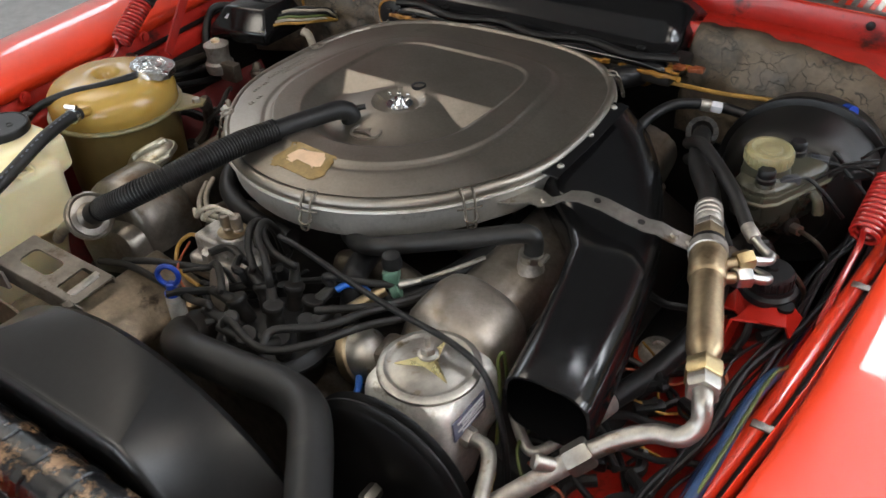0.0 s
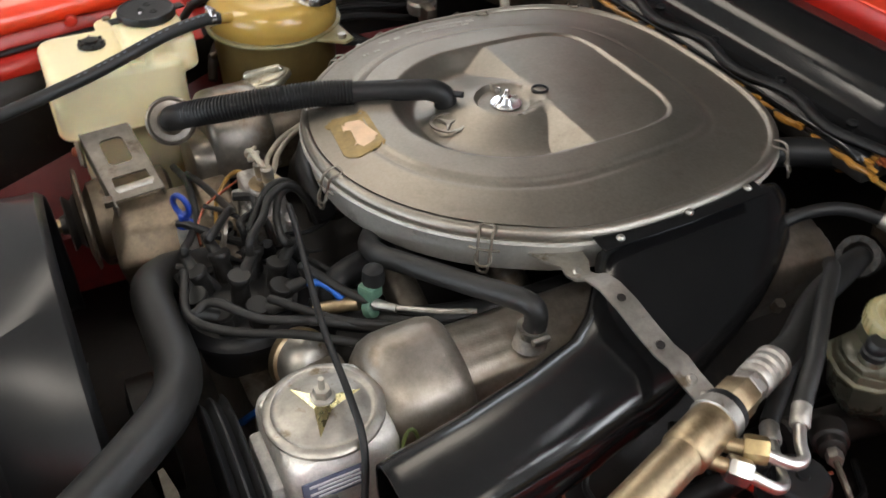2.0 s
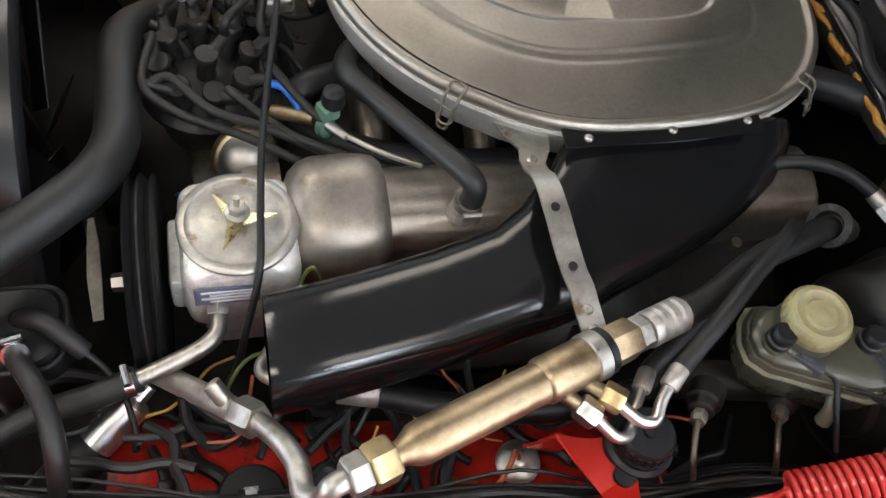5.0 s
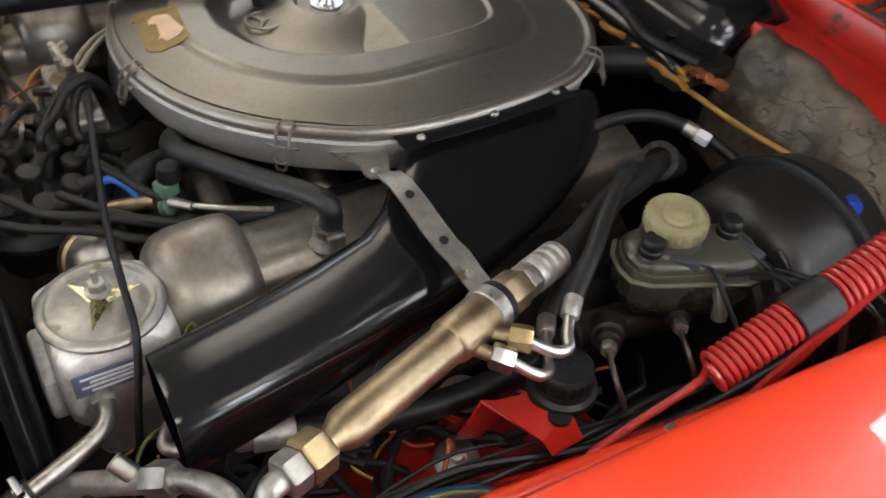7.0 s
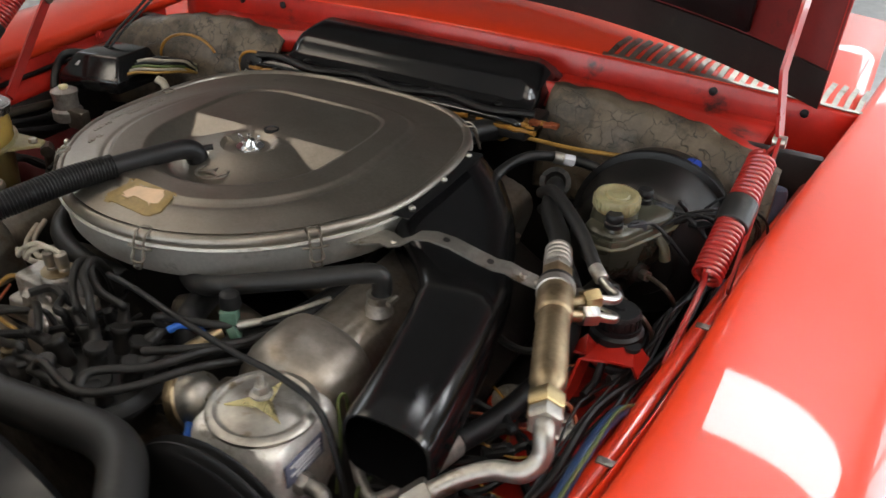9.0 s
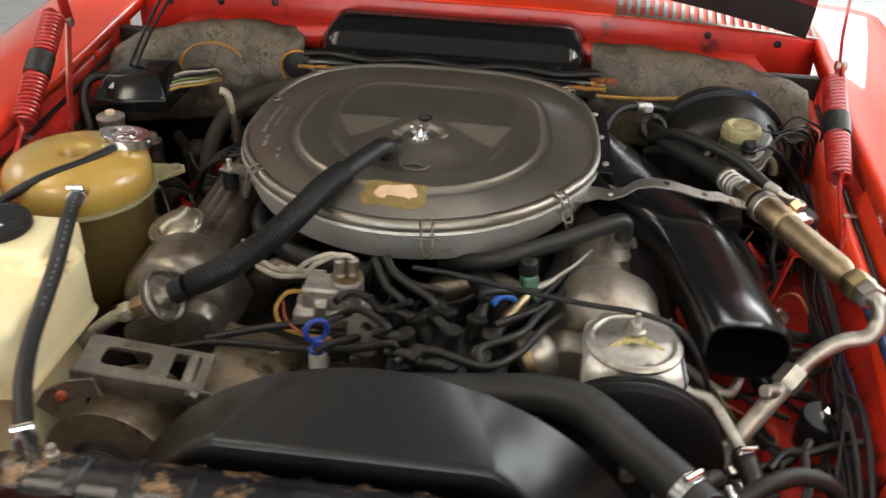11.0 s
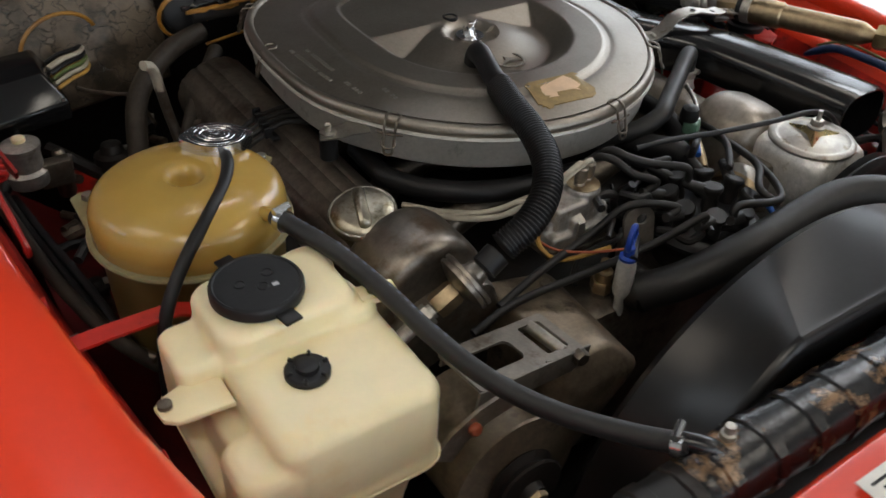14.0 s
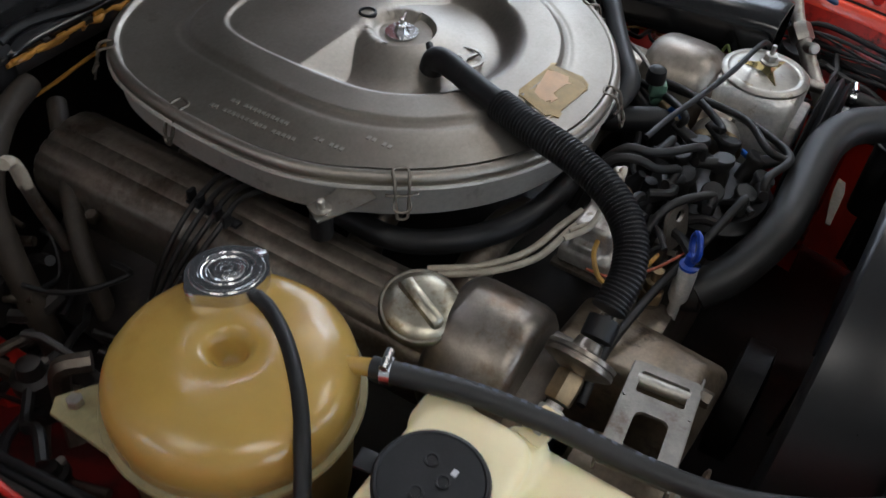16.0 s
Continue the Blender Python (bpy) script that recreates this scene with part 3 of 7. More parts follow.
# bonnet, standing open behind the engine
bon = thing("bonnet", "red car bonnet standing open, dark underside", "bonnet", (0, 0.45, 1.0))


def bonnet_ring(x, thick):
    b = V((x, 0.70 - 0.42 * x * x, 0.987 - 0.10 * x * x))
    up, out = V((0.06 * x / 0.64, -0.17, 0.983)), V((0, 0.983, 0.17))
    return [b + up * q + out * (thick + 0.06 * q - 0.04 * q * q) for q in (0.0, 0.02, 0.06, 0.12, 0.3, 0.5, 0.7, 0.9, 1.05)]


XS = [-0.64 + 0.04 * k for k in range(33)]
t = bmesh.new()
loft(t, [bonnet_ring(x, 0.022) for x in XS], cap=False, wrap=False)
p = part("outer_skin", t, RED, bon, angle=50)
p.modifiers.new("thick", "SOLIDIFY").thickness = 0.002
# underside: shade under the open bonnet is painted in as darker red
t = bmesh.new()
loft(t, [bonnet_ring(x, 0.0) for x in XS], cap=False, wrap=False)
p = part("inner_panel", t, RED_DEEP_SHADE, bon, "red bonnet underside, its shade put into the colour", angle=50)
p.modifiers.new("thick", "SOLIDIFY").thickness = 0.002
t = bmesh.new()
loft(t, [[bonnet_ring(x, -0.006)[0], bonnet_ring(x, -0.008)[1], bonnet_ring(x, -0.008)[2], bonnet_ring(x, 0.0)[2]] for x in XS], cap=False, wrap=False)
part("seal_strip", t, GRIME_SHADE, bon, "dark sealing strip along the bonnet edge")
t = bmesh.new()
loft(t, [[p + V((0, 0, 0.012)) for p in bonnet_ring(x * 0.80, -0.014)[2:]] for x in XS], cap=False, wrap=False)
p = part("lining", t, PLASTIC, bon, "black sound-deadening lining", angle=50)
p.modifiers.new("thick", "SOLIDIFY").thickness = 0.010
for sd in (1, -1):
    t = bmesh.new()
    r0, r1 = bonnet_ring(sd * 0.635, -0.003), bonnet_ring(sd * 0.635, 0.024)
    loft(t, [r0, [p + V((sd * 0.006, 0, 0)) for p in r0], [p + V((sd * 0.006, 0, 0)) for p in r1], r1], cap=False, wrap=False)
    part("side_flange", t, RED_SHADED, bon)


# ---- air cleaner ----
AC_A, AC_BF, AC_BR, AC_Y = 0.254, 0.279, 0.258, 0.037


def ac_outline(n=96, off=0.0):
    pts = []
    for k in range(n):
        a = 2 * math.pi * k / n
        c, s = math.cos(a), math.sin(a)
        e = 2.0 + 0.9 * max(0.0, min(1.0, 0.5 + 0.9 * s))
        b = AC_BR if s > 0 else AC_BF
        r = (abs(c / (AC_A + off)) ** e + abs(s / (b + off)) ** e) ** (-1 / e)
        pts.append((r * c, AC_Y + r * s))
    return pts


def recess_r(a):
    """Edge of the pressed recess round the nut: round in front, squarer behind."""
    c, s = math.cos(a), math.sin(a)
    e = 2.0 + 4.0 * max(0.0, s)
    return (abs(c / 0.134) ** e + abs(s / (0.172 if s > 0 else 0.140)) ** e) ** (-1 / e)


def sstep(a, b, x):
    t = max(0.0, min(1.0, (x - a) / (b - a)))
    return t * t * (3 - 2 * t)


ac = thing("air_cleaner", "dull aluminium air cleaner housing with pressed lid", "air cleaner", (0, 0, 0.86))
t = bmesh.new()
N = 320
outl = ac_outline(N)
ZR = 0.921
rings = []


def lid_z(x, y):
    r, a = math.hypot(x, y), math.atan2(y, x)
    rec = recess_r(a)
    z = ZR + 0.014 * sstep(0.27, 0.17, r)
    z += 0.0030 * (1 - sstep(rec + 0.034, rec + 0.041, r)) - 0.0012 * math.exp(-((r - rec - 0.046) / 0.004) ** 2)
    # flat step behind the nut, an even ramp, and a floor that deepens away from the nut
    floor_d = 0.0035 + 0.0165 * sstep(0.026, 0.105, r)
    drop = min(floor_d, max(0.003, 0.003 + (0.040 - y) * 0.43))
    deep = (drop - 0.003) / 0.017
    wall = 0.008 + 0.024 * deep
    z -= drop * (1 - sstep(rec - wall, rec, r))
    z += 0.0035 * (1 - sstep(0.030, 0.034, r)) * min(1.0, 4 * deep) - 0.0025 * (1 - sstep(0.020, 0.023, r))
    if r < 0.036:
        z = min(z, ZR + 0.0055 + 0.006 * sstep(0.026, 0.036, r) * (y > 0))
    return z


for f in [0.0, 0.04, 0.06, 0.075, 0.082, 0.09, 0.10, 0.115, 0.125, 0.14, 0.16] + [0.18 + 0.0050 * k for k in range(140)] + [0.885, 0.91, 0.93, 0.95, 0.962]:
    ring = []
    for x, y in outl:
        px, py = x * f, AC_Y * 0 + y * f
        ring.append(V((px, py, lid_z(px, py))))
    rings.append(ring)
for off, z in ((-0.010, ZR + 0.0005), (-0.008, ZR + 0.0035), (-0.004, ZR + 0.0042), (0.0, ZR + 0.001), (0.0015, ZR - 0.004), (0.0005, ZR - 0.009), (-0.003, ZR - 0.011)):
    rings.append([V((x, y, z)) for x, y in ac_outline(N, off)])
loft(t, rings, cap=True)
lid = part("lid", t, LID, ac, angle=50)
t = bmesh.new()
loft(t, [[V((x, y, z)) for x, y in ac_outline(N, off)] for off, z in ((-0.004, ZR - 0.008), (0.002, ZR - 0.009), (0.003, ZR - 0.012), (0.001, ZR - 0.014), (-0.003, ZR - 0.018), (-0.006, 0.875), (-0.010, 0.868), (-0.03, 0.862), (-0.12, 0.860))])
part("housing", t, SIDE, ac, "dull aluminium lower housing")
t = bmesh.new()
lathe([(0.09, 0), (0.09, 0.03), (0.11, 0.045)], (0, 0.0, 0.80), (0, 0, 1), 32, t)
part("neck", t, GRIME_SHADE, ac, "dark air intake neck")
# wing nut and its washer
t = lathe([(0.0, 0), (0.019, 0), (0.0185, 0.0015), (0.009, 0.002), (0.008, 0.004), (0.0065, 0.010), (0.003, 0.0105), (0.003, 0.017), (0.002, 0.018)], (0, 0, lid_z(0, 0) + 0.0005), (0, 0, 1), 20)
part("nut", t, CHROME, ac, "zinc wing nut")
for s in (1, -1):
    t = bmesh.new()
    out = [(0.004, 0.002), (0.010, 0.004), (0.0155, 0.012), (0.0150, 0.0165), (0.0115, 0.0165), (0.007, 0.009), (0.004, 0.009)]
    m = Matrix.Translation((0, 0, lid_z(0, 0) + 0.001)) @ Matrix.Rotation(radians(20 if s > 0 else 200), 4, "Z") @ Matrix.Rotation(radians(90), 4, "X")
    slab(out, -0.001, 0.001, m, 0.0004, t)
    part("nut_wing", t, CHROME, ac)
# emblem: ring with a plain three-armed shape
ez = lid_z(0.004, -0.079) + 0.0005
t = frame_plate(oval(0.0215, 0.0215, 40), oval(0.0183, 0.0183, 40), 0, 0.0022, Matrix.Translation((0.004, -0.079, ez)))
part("emblem_ring", t, ZINC, ac)
star = []
for k in range(6):
    a = radians(90 + 60 * k)
    r = 0.018 if k % 2 == 0 else 0.0035
    star.append((r * math.cos(a), r * math.sin(a)))
part("emblem", slab(star, -0.0005, 0.0022, Matrix.Translation((0.004, -0.079, ez)), 0.0), ZINC, ac)
t = lathe([(0.0105, -0.012), (0.0105, 0.0015), (0.0085, 0.0022), (0.0075, 0.0005), (0.007, -0.012)], (0.0, 0.046, lid_z(0, 0.046)), (0, 0, 1), 20)
part("grommet", t, RUBBER, ac, "black rubber grommet in the lid")
# torn sticker
random.seed(9)


def torn(cx, cy, w, h, jag, n=36):
    pts = []
    for x, y in round_rect(w, h, min(w, h) * 0.2, 8):
        pts.append((cx + x * (1 + random.uniform(-jag, jag)), cy + y * (1 + random.uniform(-jag, jag))))
    return pts


def draped(outline, lift):
    t2 = bmesh.new()
    vs = [t2.verts.new((x, y, lid_z(x, y) + lift)) for x, y in outline]
    t2.faces.new(vs)
    bmesh.ops.triangulate(t2, faces=t2.faces)
    r = bmesh.ops.extrude_face_region(t2, geom=list(t2.faces))
    bmesh.ops.translate(t2, vec=(0, 0, -lift * 0.9), verts=[v for v in r["geom"] if isinstance(v, bmesh.types.BMVert)])
    return t2


part("glue_patch", draped(torn(-0.005, -0.190, 0.076, 0.046, 0.13), 0.0012), GLUE_BROWN, ac, "brown glue left by a torn sticker")
part("sticker_rest", draped(torn(-0.002, -0.186, 0.043, 0.021, 0.42), 0.0018), TAN, ac, "torn tan rest of a paper sticker")
# embossed print along the lid's side: bars
for (x, y, l) in ((-0.222, 0.02, 0.105), (-0.208, 0.02, 0.075), (-0.212, -0.062, 0.035), (-0.188, -0.100, 0.03)):
    n = int(l / 0.0055)
    for k in range(n):
        yy = y + l / 2 - k * 0.0055
        xx = x + 0.10 * max(0, -yy) * 0.9
        if (k * 7) % 11 in (3,):
            continue
        part("print_bar", box((xx, yy, lid_z(xx, yy) + 0.0004), (0.0052, 0.0034, 0.0012)), EMBOSS, ac)


def spring_clip(x, y):
    """A wire clip over the lid's rim."""
    d = V((x, y - AC_Y, 0)).normalized()
    s = V((-d.y, d.x, 0))
    p = V((x, y, 0))
    t = bmesh.new()
    z = ZR
    w = 0.0068
    a = [p + s * w - d * 0.010 + V((0, 0, z + 0.004)), p + s * w + d * 0.004 + V((0, 0, z + 0.001)), p + s * w * 0.9 + d * 0.010 + V((0, 0, z - 0.016)), p + s * w * 0.8 + d * 0.013 + V((0, 0, z - 0.026)),
         p + s * 0.004 + d * 0.015 + V((0, 0, z - 0.034)), p - s * 0.004 + d * 0.015 + V((0, 0, z - 0.034)), p - s * w * 0.8 + d * 0.013 + V((0, 0, z - 0.026)), p - s * w * 0.9 + d * 0.010 + V((0, 0, z - 0.016)),
         p - s * w + d * 0.004 + V((0, 0, z + 0.001)), p - s * w - d * 0.010 + V((0, 0, z + 0.004))]
    tube(a, 0.0016, 6, 4, t, closed=True)
    tube([p + s * 0.0155 + d * 0.007 + V((0, 0, z - 0.012)), p + d * 0.009 + V((0, 0, z - 0.0125)), p - s * 0.0155 + d * 0.007 + V((0, 0, z - 0.012))], 0.0015, 6, 3, t)
    tube([p + s * 0.006 + d * 0.008 + V((0, 0, z - 0.013)), p + s * 0.008 + d * 0.013 + V((0, 0, z - 0.024)), p + d * 0.016 + V((0, 0, z - 0.027)), p - s * 0.008 + d * 0.013 + V((0, 0, z - 0.024)), p - s * 0.006 + d * 0.008 + V((0, 0, z - 0.013))], 0.0013, 6, 3, t)
    return part("spring_clip", t, ALU_DARK, ac, "dark wire spring clip")


for q in ((0.043, -0.2385), (0.203, -0.139), (-0.201, -0.136), (-0.243, 0.10), (0.21, 0.235), (-0.21, 0.235)):
    spring_clip(*q)
# left mounting ear and its rubber stud
t = bmesh.new()
ribbon([(-0.215, -0.105, 0.905), (-0.232, -0.100, 0.905), (-0.240, -0.092, 0.897), (-0.262, -0.080, 0.893)], [0.036, 0.034, 0.026, 0.024], 0.0022, (0.25, 0.97, 0), t)
part("mounting_ear", t, ZINC, ac)
part("wing_bolt", lathe([(0.010, 0), (0.010, 0.002), (0.004, 0.003), (0.004, 0.011), (0.002, 0.013)], (-0.254, -0.084, 0.8955), (0, 0, 1), 12), ZINC, ac)
part("rubber_stud", cyl((-0.254, -0.084, 0.862), (-0.254, -0.084, 0.893), 0.011, 16, None, 0.002), RUBBER, ac)

# ---- intake duct ----
duct = thing("intake_duct", "black enamelled air intake duct with wide mouth", "air duct", (0.38, -0.1, 0.80))


def duct_ring(y, xl, xr, zt_l, zt_r, zb, n=64, e=3.3, yl=0.0):
    """Rounded section between xl and xr; the top may slope."""
    pts = []
    for k in range(n):
        a = 2 * math.pi * k / n
        c, s = math.cos(a), math.sin(a)
        e2 = e - 0.5 * sstep(-0.1, 0.4, c) * (s > 0)
        r = (abs(c) ** e2 + abs(s) ** e2) ** (-1 / e2)
        u, v = r * c, r * s
        x = (xl + xr) / 2 + u * (xr - xl) / 2
        zt = zt_l + (zt_r - zt_l) * (u + 1) / 2
        z = (zt + zb) / 2 + v * (zt - zb) / 2
        pts.append(V((x, y + yl * (u - 1) * -0.5, z)))
    return pts


secs = [(-0.330, 0.368, 0.461, 0.887, 0.888, 0.817), (-0.322, 0.366, 0.463, 0.889, 0.890, 0.815), (-0.25, 0.355, 0.453, 0.891, 0.891, 0.818), (-0.18, 0.341, 0.442, 0.893, 0.890, 0.825), (-0.12, 0.326, 0.428, 0.896, 0.889, 0.828),
        (-0.09, 0.306, 0.422, 0.900, 0.887, 0.830), (-0.06, 0.275, 0.414, 0.907, 0.884, 0.833), (-0.035, 0.245, 0.405, 0.914, 0.881, 0.836), (0.0, 0.235, 0.390, 0.917, 0.877, 0.840), (0.05, 0.235, 0.370, 0.918, 0.872, 0.843), (0.10, 0.235, 0.347, 0.917, 0.870, 0.846),
        (0.15, 0.232, 0.318, 0.914, 0.870, 0.848), (0.19, 0.228, 0.290, 0.908, 0.872, 0.850), (0.215, 0.225, 0.262, 0.898, 0.876, 0.853), (0.225, 0.225, 0.245, 0.888, 0.880, 0.858)]
t = bmesh.new()
rings = [duct_ring(*s) for s in secs]
inner = [[p.lerp(sum(r, V()) / len(r), 0.07) for p in r] for r in rings[:4]]
loft(t, list(reversed([[v.copy() for v in r] for r in inner])) + rings, cap=True)
part("duct_body", t, BLACK, duct, angle=60)
t = bmesh.new()
ribbon([(0.259, -0.045, 0.9165), (0.259, 0.06, 0.9165), (0.254, 0.165, 0.9165)], 0.022, 0.002, (1, 0, -0.05), t)
part("flange", t, BLACK, duct)
for x, y in ((0.258, -0.021), (0.254, 0.067), (0.247, 0.150)):
    part("screw", lathe([(0.0045, 0), (0.0045, 0.0012), (0.003, 0.003), (0.001, 0.0032)], (x + 0.003, y, 0.9175), (0, 0, 1), 12), ZINC, duct, "bright pan-head screw")

# ---- support strip from the housing to the brass tube ----
strip = thing("support_bracket", "bent zinc steel strip bolted over the duct", "bracket", (0.33, -0.075, 0.90))
pts = [(0.205, -0.075, 0.893), (0.235, -0.070, 0.895), (0.255, -0.068, 0.897), (0.270, -0.074, 0.898), (0.285, -0.076, 0.906), (0.300, -0.077, 0.919), (0.320, -0.077, 0.924), (0.345, -0.076, 0.922), (0.375, -0.073, 0.913), (0.395, -0.070, 0.907), (0.41, -0.068, 0.907), (0.425, -0.066, 0.901), (0.452, -0.063, 0.895)]
wd = [0.055, 0.045, 0.030, 0.024, 0.023, 0.023, 0.023, 0.023, 0.023, 0.023, 0.023, 0.023, 0.022]
part("strip", ribbon(pts, wd, 0.0022, (0.05, 1, 0)), ZINC, strip)
for p in ((0.338, -0.077, 0.9245), (0.390, -0.071, 0.9100)):
    part("slot", lathe([(0.0042, 0), (0.0042, 0.0008)], p, (0.2, 0, 1), 12), GRIME_SHADE, strip, "dark bolt hole")
for p in ((0.428, -0.066, 0.9015), (0.445, -0.064, 0.897), (0.268, -0.074, 0.899)):
    part("rivet", lathe([(0.005, 0), (0.005, 0.001), (0.003, 0.003)], p, (0.3, 0, 1), 12), ZINC, strip)


# ---- front: radiator and fan shroud ----
rad = thing("radiator", "black radiator with paint flaking to copper", "radiator", (0, -0.645, 0.45))
t = bmesh.new()
prof = [(0.020, 0.0), (0.027, 0.012), (0.029, 0.03), (0.024, 0.043), (0.012, 0.050), (-0.008, 0.051), (-0.022, 0.044), (-0.028, 0.03), (-0.026, 0.012), (-0.02, 0.0)]
rings = []
random.seed(11)
for k in range(61):
    x = -0.27 + 0.009 * k
    end = 1 - 0.5 * max(0, abs(x) - 0.255) / 0.015
    rings.append([V((x, -0.650 + a * end + random.uniform(-0.0006, 0.0006), 0.853 + b * end + random.uniform(-0.0006, 0.0006))) for a, b in prof])
loft(t, rings)
part("top_tank", t, RAD, rad, angle=60)
for k in range(11):
    x = -0.235 + 0.047 * k
    t = bmesh.new()
    loft(t, [[V((x + dx, -0.650 + a * g, 0.853 + 0.02 + (b - 0.02) * g)) for a, b in prof] for dx, g in ((-0.007, 0.99), (-0.005, 1.07), (0.005, 1.07), (0.007, 0.99))])
    part("rib", t, RAD, rad)
t = bmesh.new()
loft(t, [[V((x, -0.650 + a * g, 0.853 + (b - 0.008) * g)) for a, b in prof] for x, g in ((-0.345, 0.55), (-0.340, 0.78), (-0.328, 0.92), (-0.31, 0.97), (-0.262, 0.97))])
part("end_tank", t, HOSE, rad, "dusty black end of the tank", angle=60)
for x in (-0.299, -0.262):
    t = bmesh.new()
    loft(t, [[V((x + dx, -0.650 + a * g, 0.853 + (b - 0.008) * g)) for a, b in prof] for dx, g in ((-0.008, 0.96), (-0.006, 1.02), (0.006, 1.02), (0.008, 0.96))])
    part("rib", t, GRIME_SHADE, rad)
part("core", box((0, -0.650, 0.64), (0.54, 0.045, 0.43), 0.002), GRIME_SHADE, rad, "dark finned core")
t = bmesh.new()
tube([(-0.225, -0.648, 0.895), (-0.235, -0.640, 0.905), (-0.25, -0.622, 0.905)], 0.0075, 12, 4, t)
part("nipple", t, RAD, rad)
part("vent_screw", lathe([(0.006, 0), (0.006, 0.008), (0.004, 0.009), (0.004, 0.016)], (-0.215, -0.640, 0.90), (0, 0, 1), 10), ZINC, rad)
t = bmesh.new()
tube([(0.30, -0.66, 0.84), (0.33, -0.60, 0.848), (0.345, -0.575, 0.85)], 0.019, 14, 4, t)
part("hose_neck", t, RAD, rad)

shr = thing("fan_shroud", "dusty black plastic radiator fan shroud", "fan shroud", (0.02, -0.58, 0.55))
t = bmesh.new()
CX, CZ, CR = 0.045, 0.654, 0.283
A0, A1 = 106.5, 74.5
n = 96
back, rear, front, rolls = [], [], [], []
for k in range(n + 1):
    a = 188 - 196 * k / n
    c, sn_ = math.cos(radians(a)), math.sin(radians(a))
    rear.append(V((CX + CR * c, -0.524, CZ + CR * sn_)))
    back.append(V((CX + (CR - 0.006) * c, -0.516, CZ + (CR - 0.006) * sn_)))
    if a > A0:
        f = (a - A0) / (188 - A0)
        fx, fz = -0.089 - 0.19 * f, 0.914 - 0.10 * f - 0.24 * f * f
    elif a < A1:
        f = (A1 - a) / (A1 + 8)
        fx, fz = 0.151 + 0.165 * f, 0.916 - 0.10 * f - 0.24 * f * f
    else:
        f = (A0 - a) / (A0 - A1)
        fx, fz = -0.089 + 0.240 * f, 0.914 + 0.002 * f
    front.append(V((fx, -0.602, fz)))
    lips = [V((fx, -0.602 - 0.009 * math.sin(radians(15 * j)), fz - 0.009 * (1 - math.cos(radians(15 * j))))) for j in range(1, 7)]
    rolls.append(lips)
skirt = [r[-1] + V((0, -0.001, -0.035)) for r in rolls]


def ruled(f):
    return [a.lerp(b, f) - V((0, 0, 0.004 * math.sin(math.pi * f) * max(0.0, min(1.0, (abs(a.x - 0.042) - 0.09) / 0.08)))) for a, b in zip(rear, front)]


loft(t, [back, rear, ruled(0.03), ruled(0.2), ruled(0.4), ruled(0.6), ruled(0.8), ruled(0.97), front] + [[r[j] for r in rolls] for j in range(6)] + [skirt], cap=False, wrap=False)
p = part("shroud", t, SHROUD, shr, angle=9)
p.modifiers.new("thick", "SOLIDIFY").thickness = 0.003
for k in range(5):
    a = radians(72 * k + 20)
    m = Matrix.Translation((CX, -0.545, CZ + 0.04)) @ Matrix.Rotation(a, 4, "Y") @ Matrix.Rotation(radians(25), 4, "Z")
    t = box((0, 0, 0.11), (0.06, 0.003, 0.16), 0.001)
    t.transform(m)
    part("fan_blade", t, PLASTIC, shr, "black plastic fan blade")

# ---- washer bottle ----
wb = thing("washer_bottle", "yellowed cream plastic washer fluid bottle", "washer bottle", (-0.443, -0.392, 0.58))


def rr_ring(w, d, r, cx, cy, z, n=6):
    return [V((x, y, z)) for x, y in round_rect(w, d, r, n, cx, cy)]


X0, Y0 = -0.441, -0.390


def bottle_block(bm, x0, x1, y0, y1, z0, z1, r=0.014, e=0.006):
    """A rounded block between the given limits, its top rolled over."""
    w, d, cx, cy = x1 - x0, y1 - y0, (x0 + x1) / 2, (y0 + y1) / 2
    loft(bm, [rr_ring(w - 2 * e, d - 2 * e, r, cx, cy, z0), rr_ring(w, d, r, cx, cy, z0 + e), rr_ring(w, d, r, cx, cy, z1 - e), rr_ring(w - 0.7 * e, d - 0.7 * e, r, cx, cy, z1 - 0.3 * e), rr_ring(w - 2 * e, d - 2 * e, r, cx, cy, z1)])


t = bmesh.new()
bottle_block(t, -0.498, -0.353, -0.479, -0.301, 0.800, 0.891, 0.020, 0.010)
bottle_block(t, -0.531, -0.470, -0.479, -0.418, 0.800, 0.871, 0.018, 0.010)
bottle_block(t, -0.533, -0.470, -0.362, -0.300, 0.795, 0.896, 0.014, 0.007)
bottle_block(t, -0.519, -0.470, -0.430, -0.345, 0.800, 0.860, 0.012, 0.007)
bottle_block(t, -0.534, -0.350, -0.482, -0.298, 0.797, 0.812, 0.024, 0.004)
bottle_block(t, -0.498, -0.372, -0.372, -0.284, 0.865, 0.917, 0.022, 0.007)
bottle_block(t, -0.412, -0.367, -0.322, -0.278, 0.860, 0.914, 0.014, 0.007)
bottle_block(t, -0.400, -0.356, -0.376, -0.340, 0.868, 0.903, 0.010, 0.006)
loft(t, [rr_ring(0.085, 0.10, 0.02, -0.432, Y0, 0.585), rr_ring(0.105, 0.118, 0.025, -0.433, Y0, 0.60), rr_ring(0.128, 0.142, 0.025, -0.436, Y0, 0.74), rr_ring(0.146, 0.160, 0.025, X0, Y0, 0.785), rr_ring(0.165, 0.174, 0.025, X0, Y0, 0.802)])
fused(part("body", t, CREAM, wb, angle=60), 0.0026, 5)
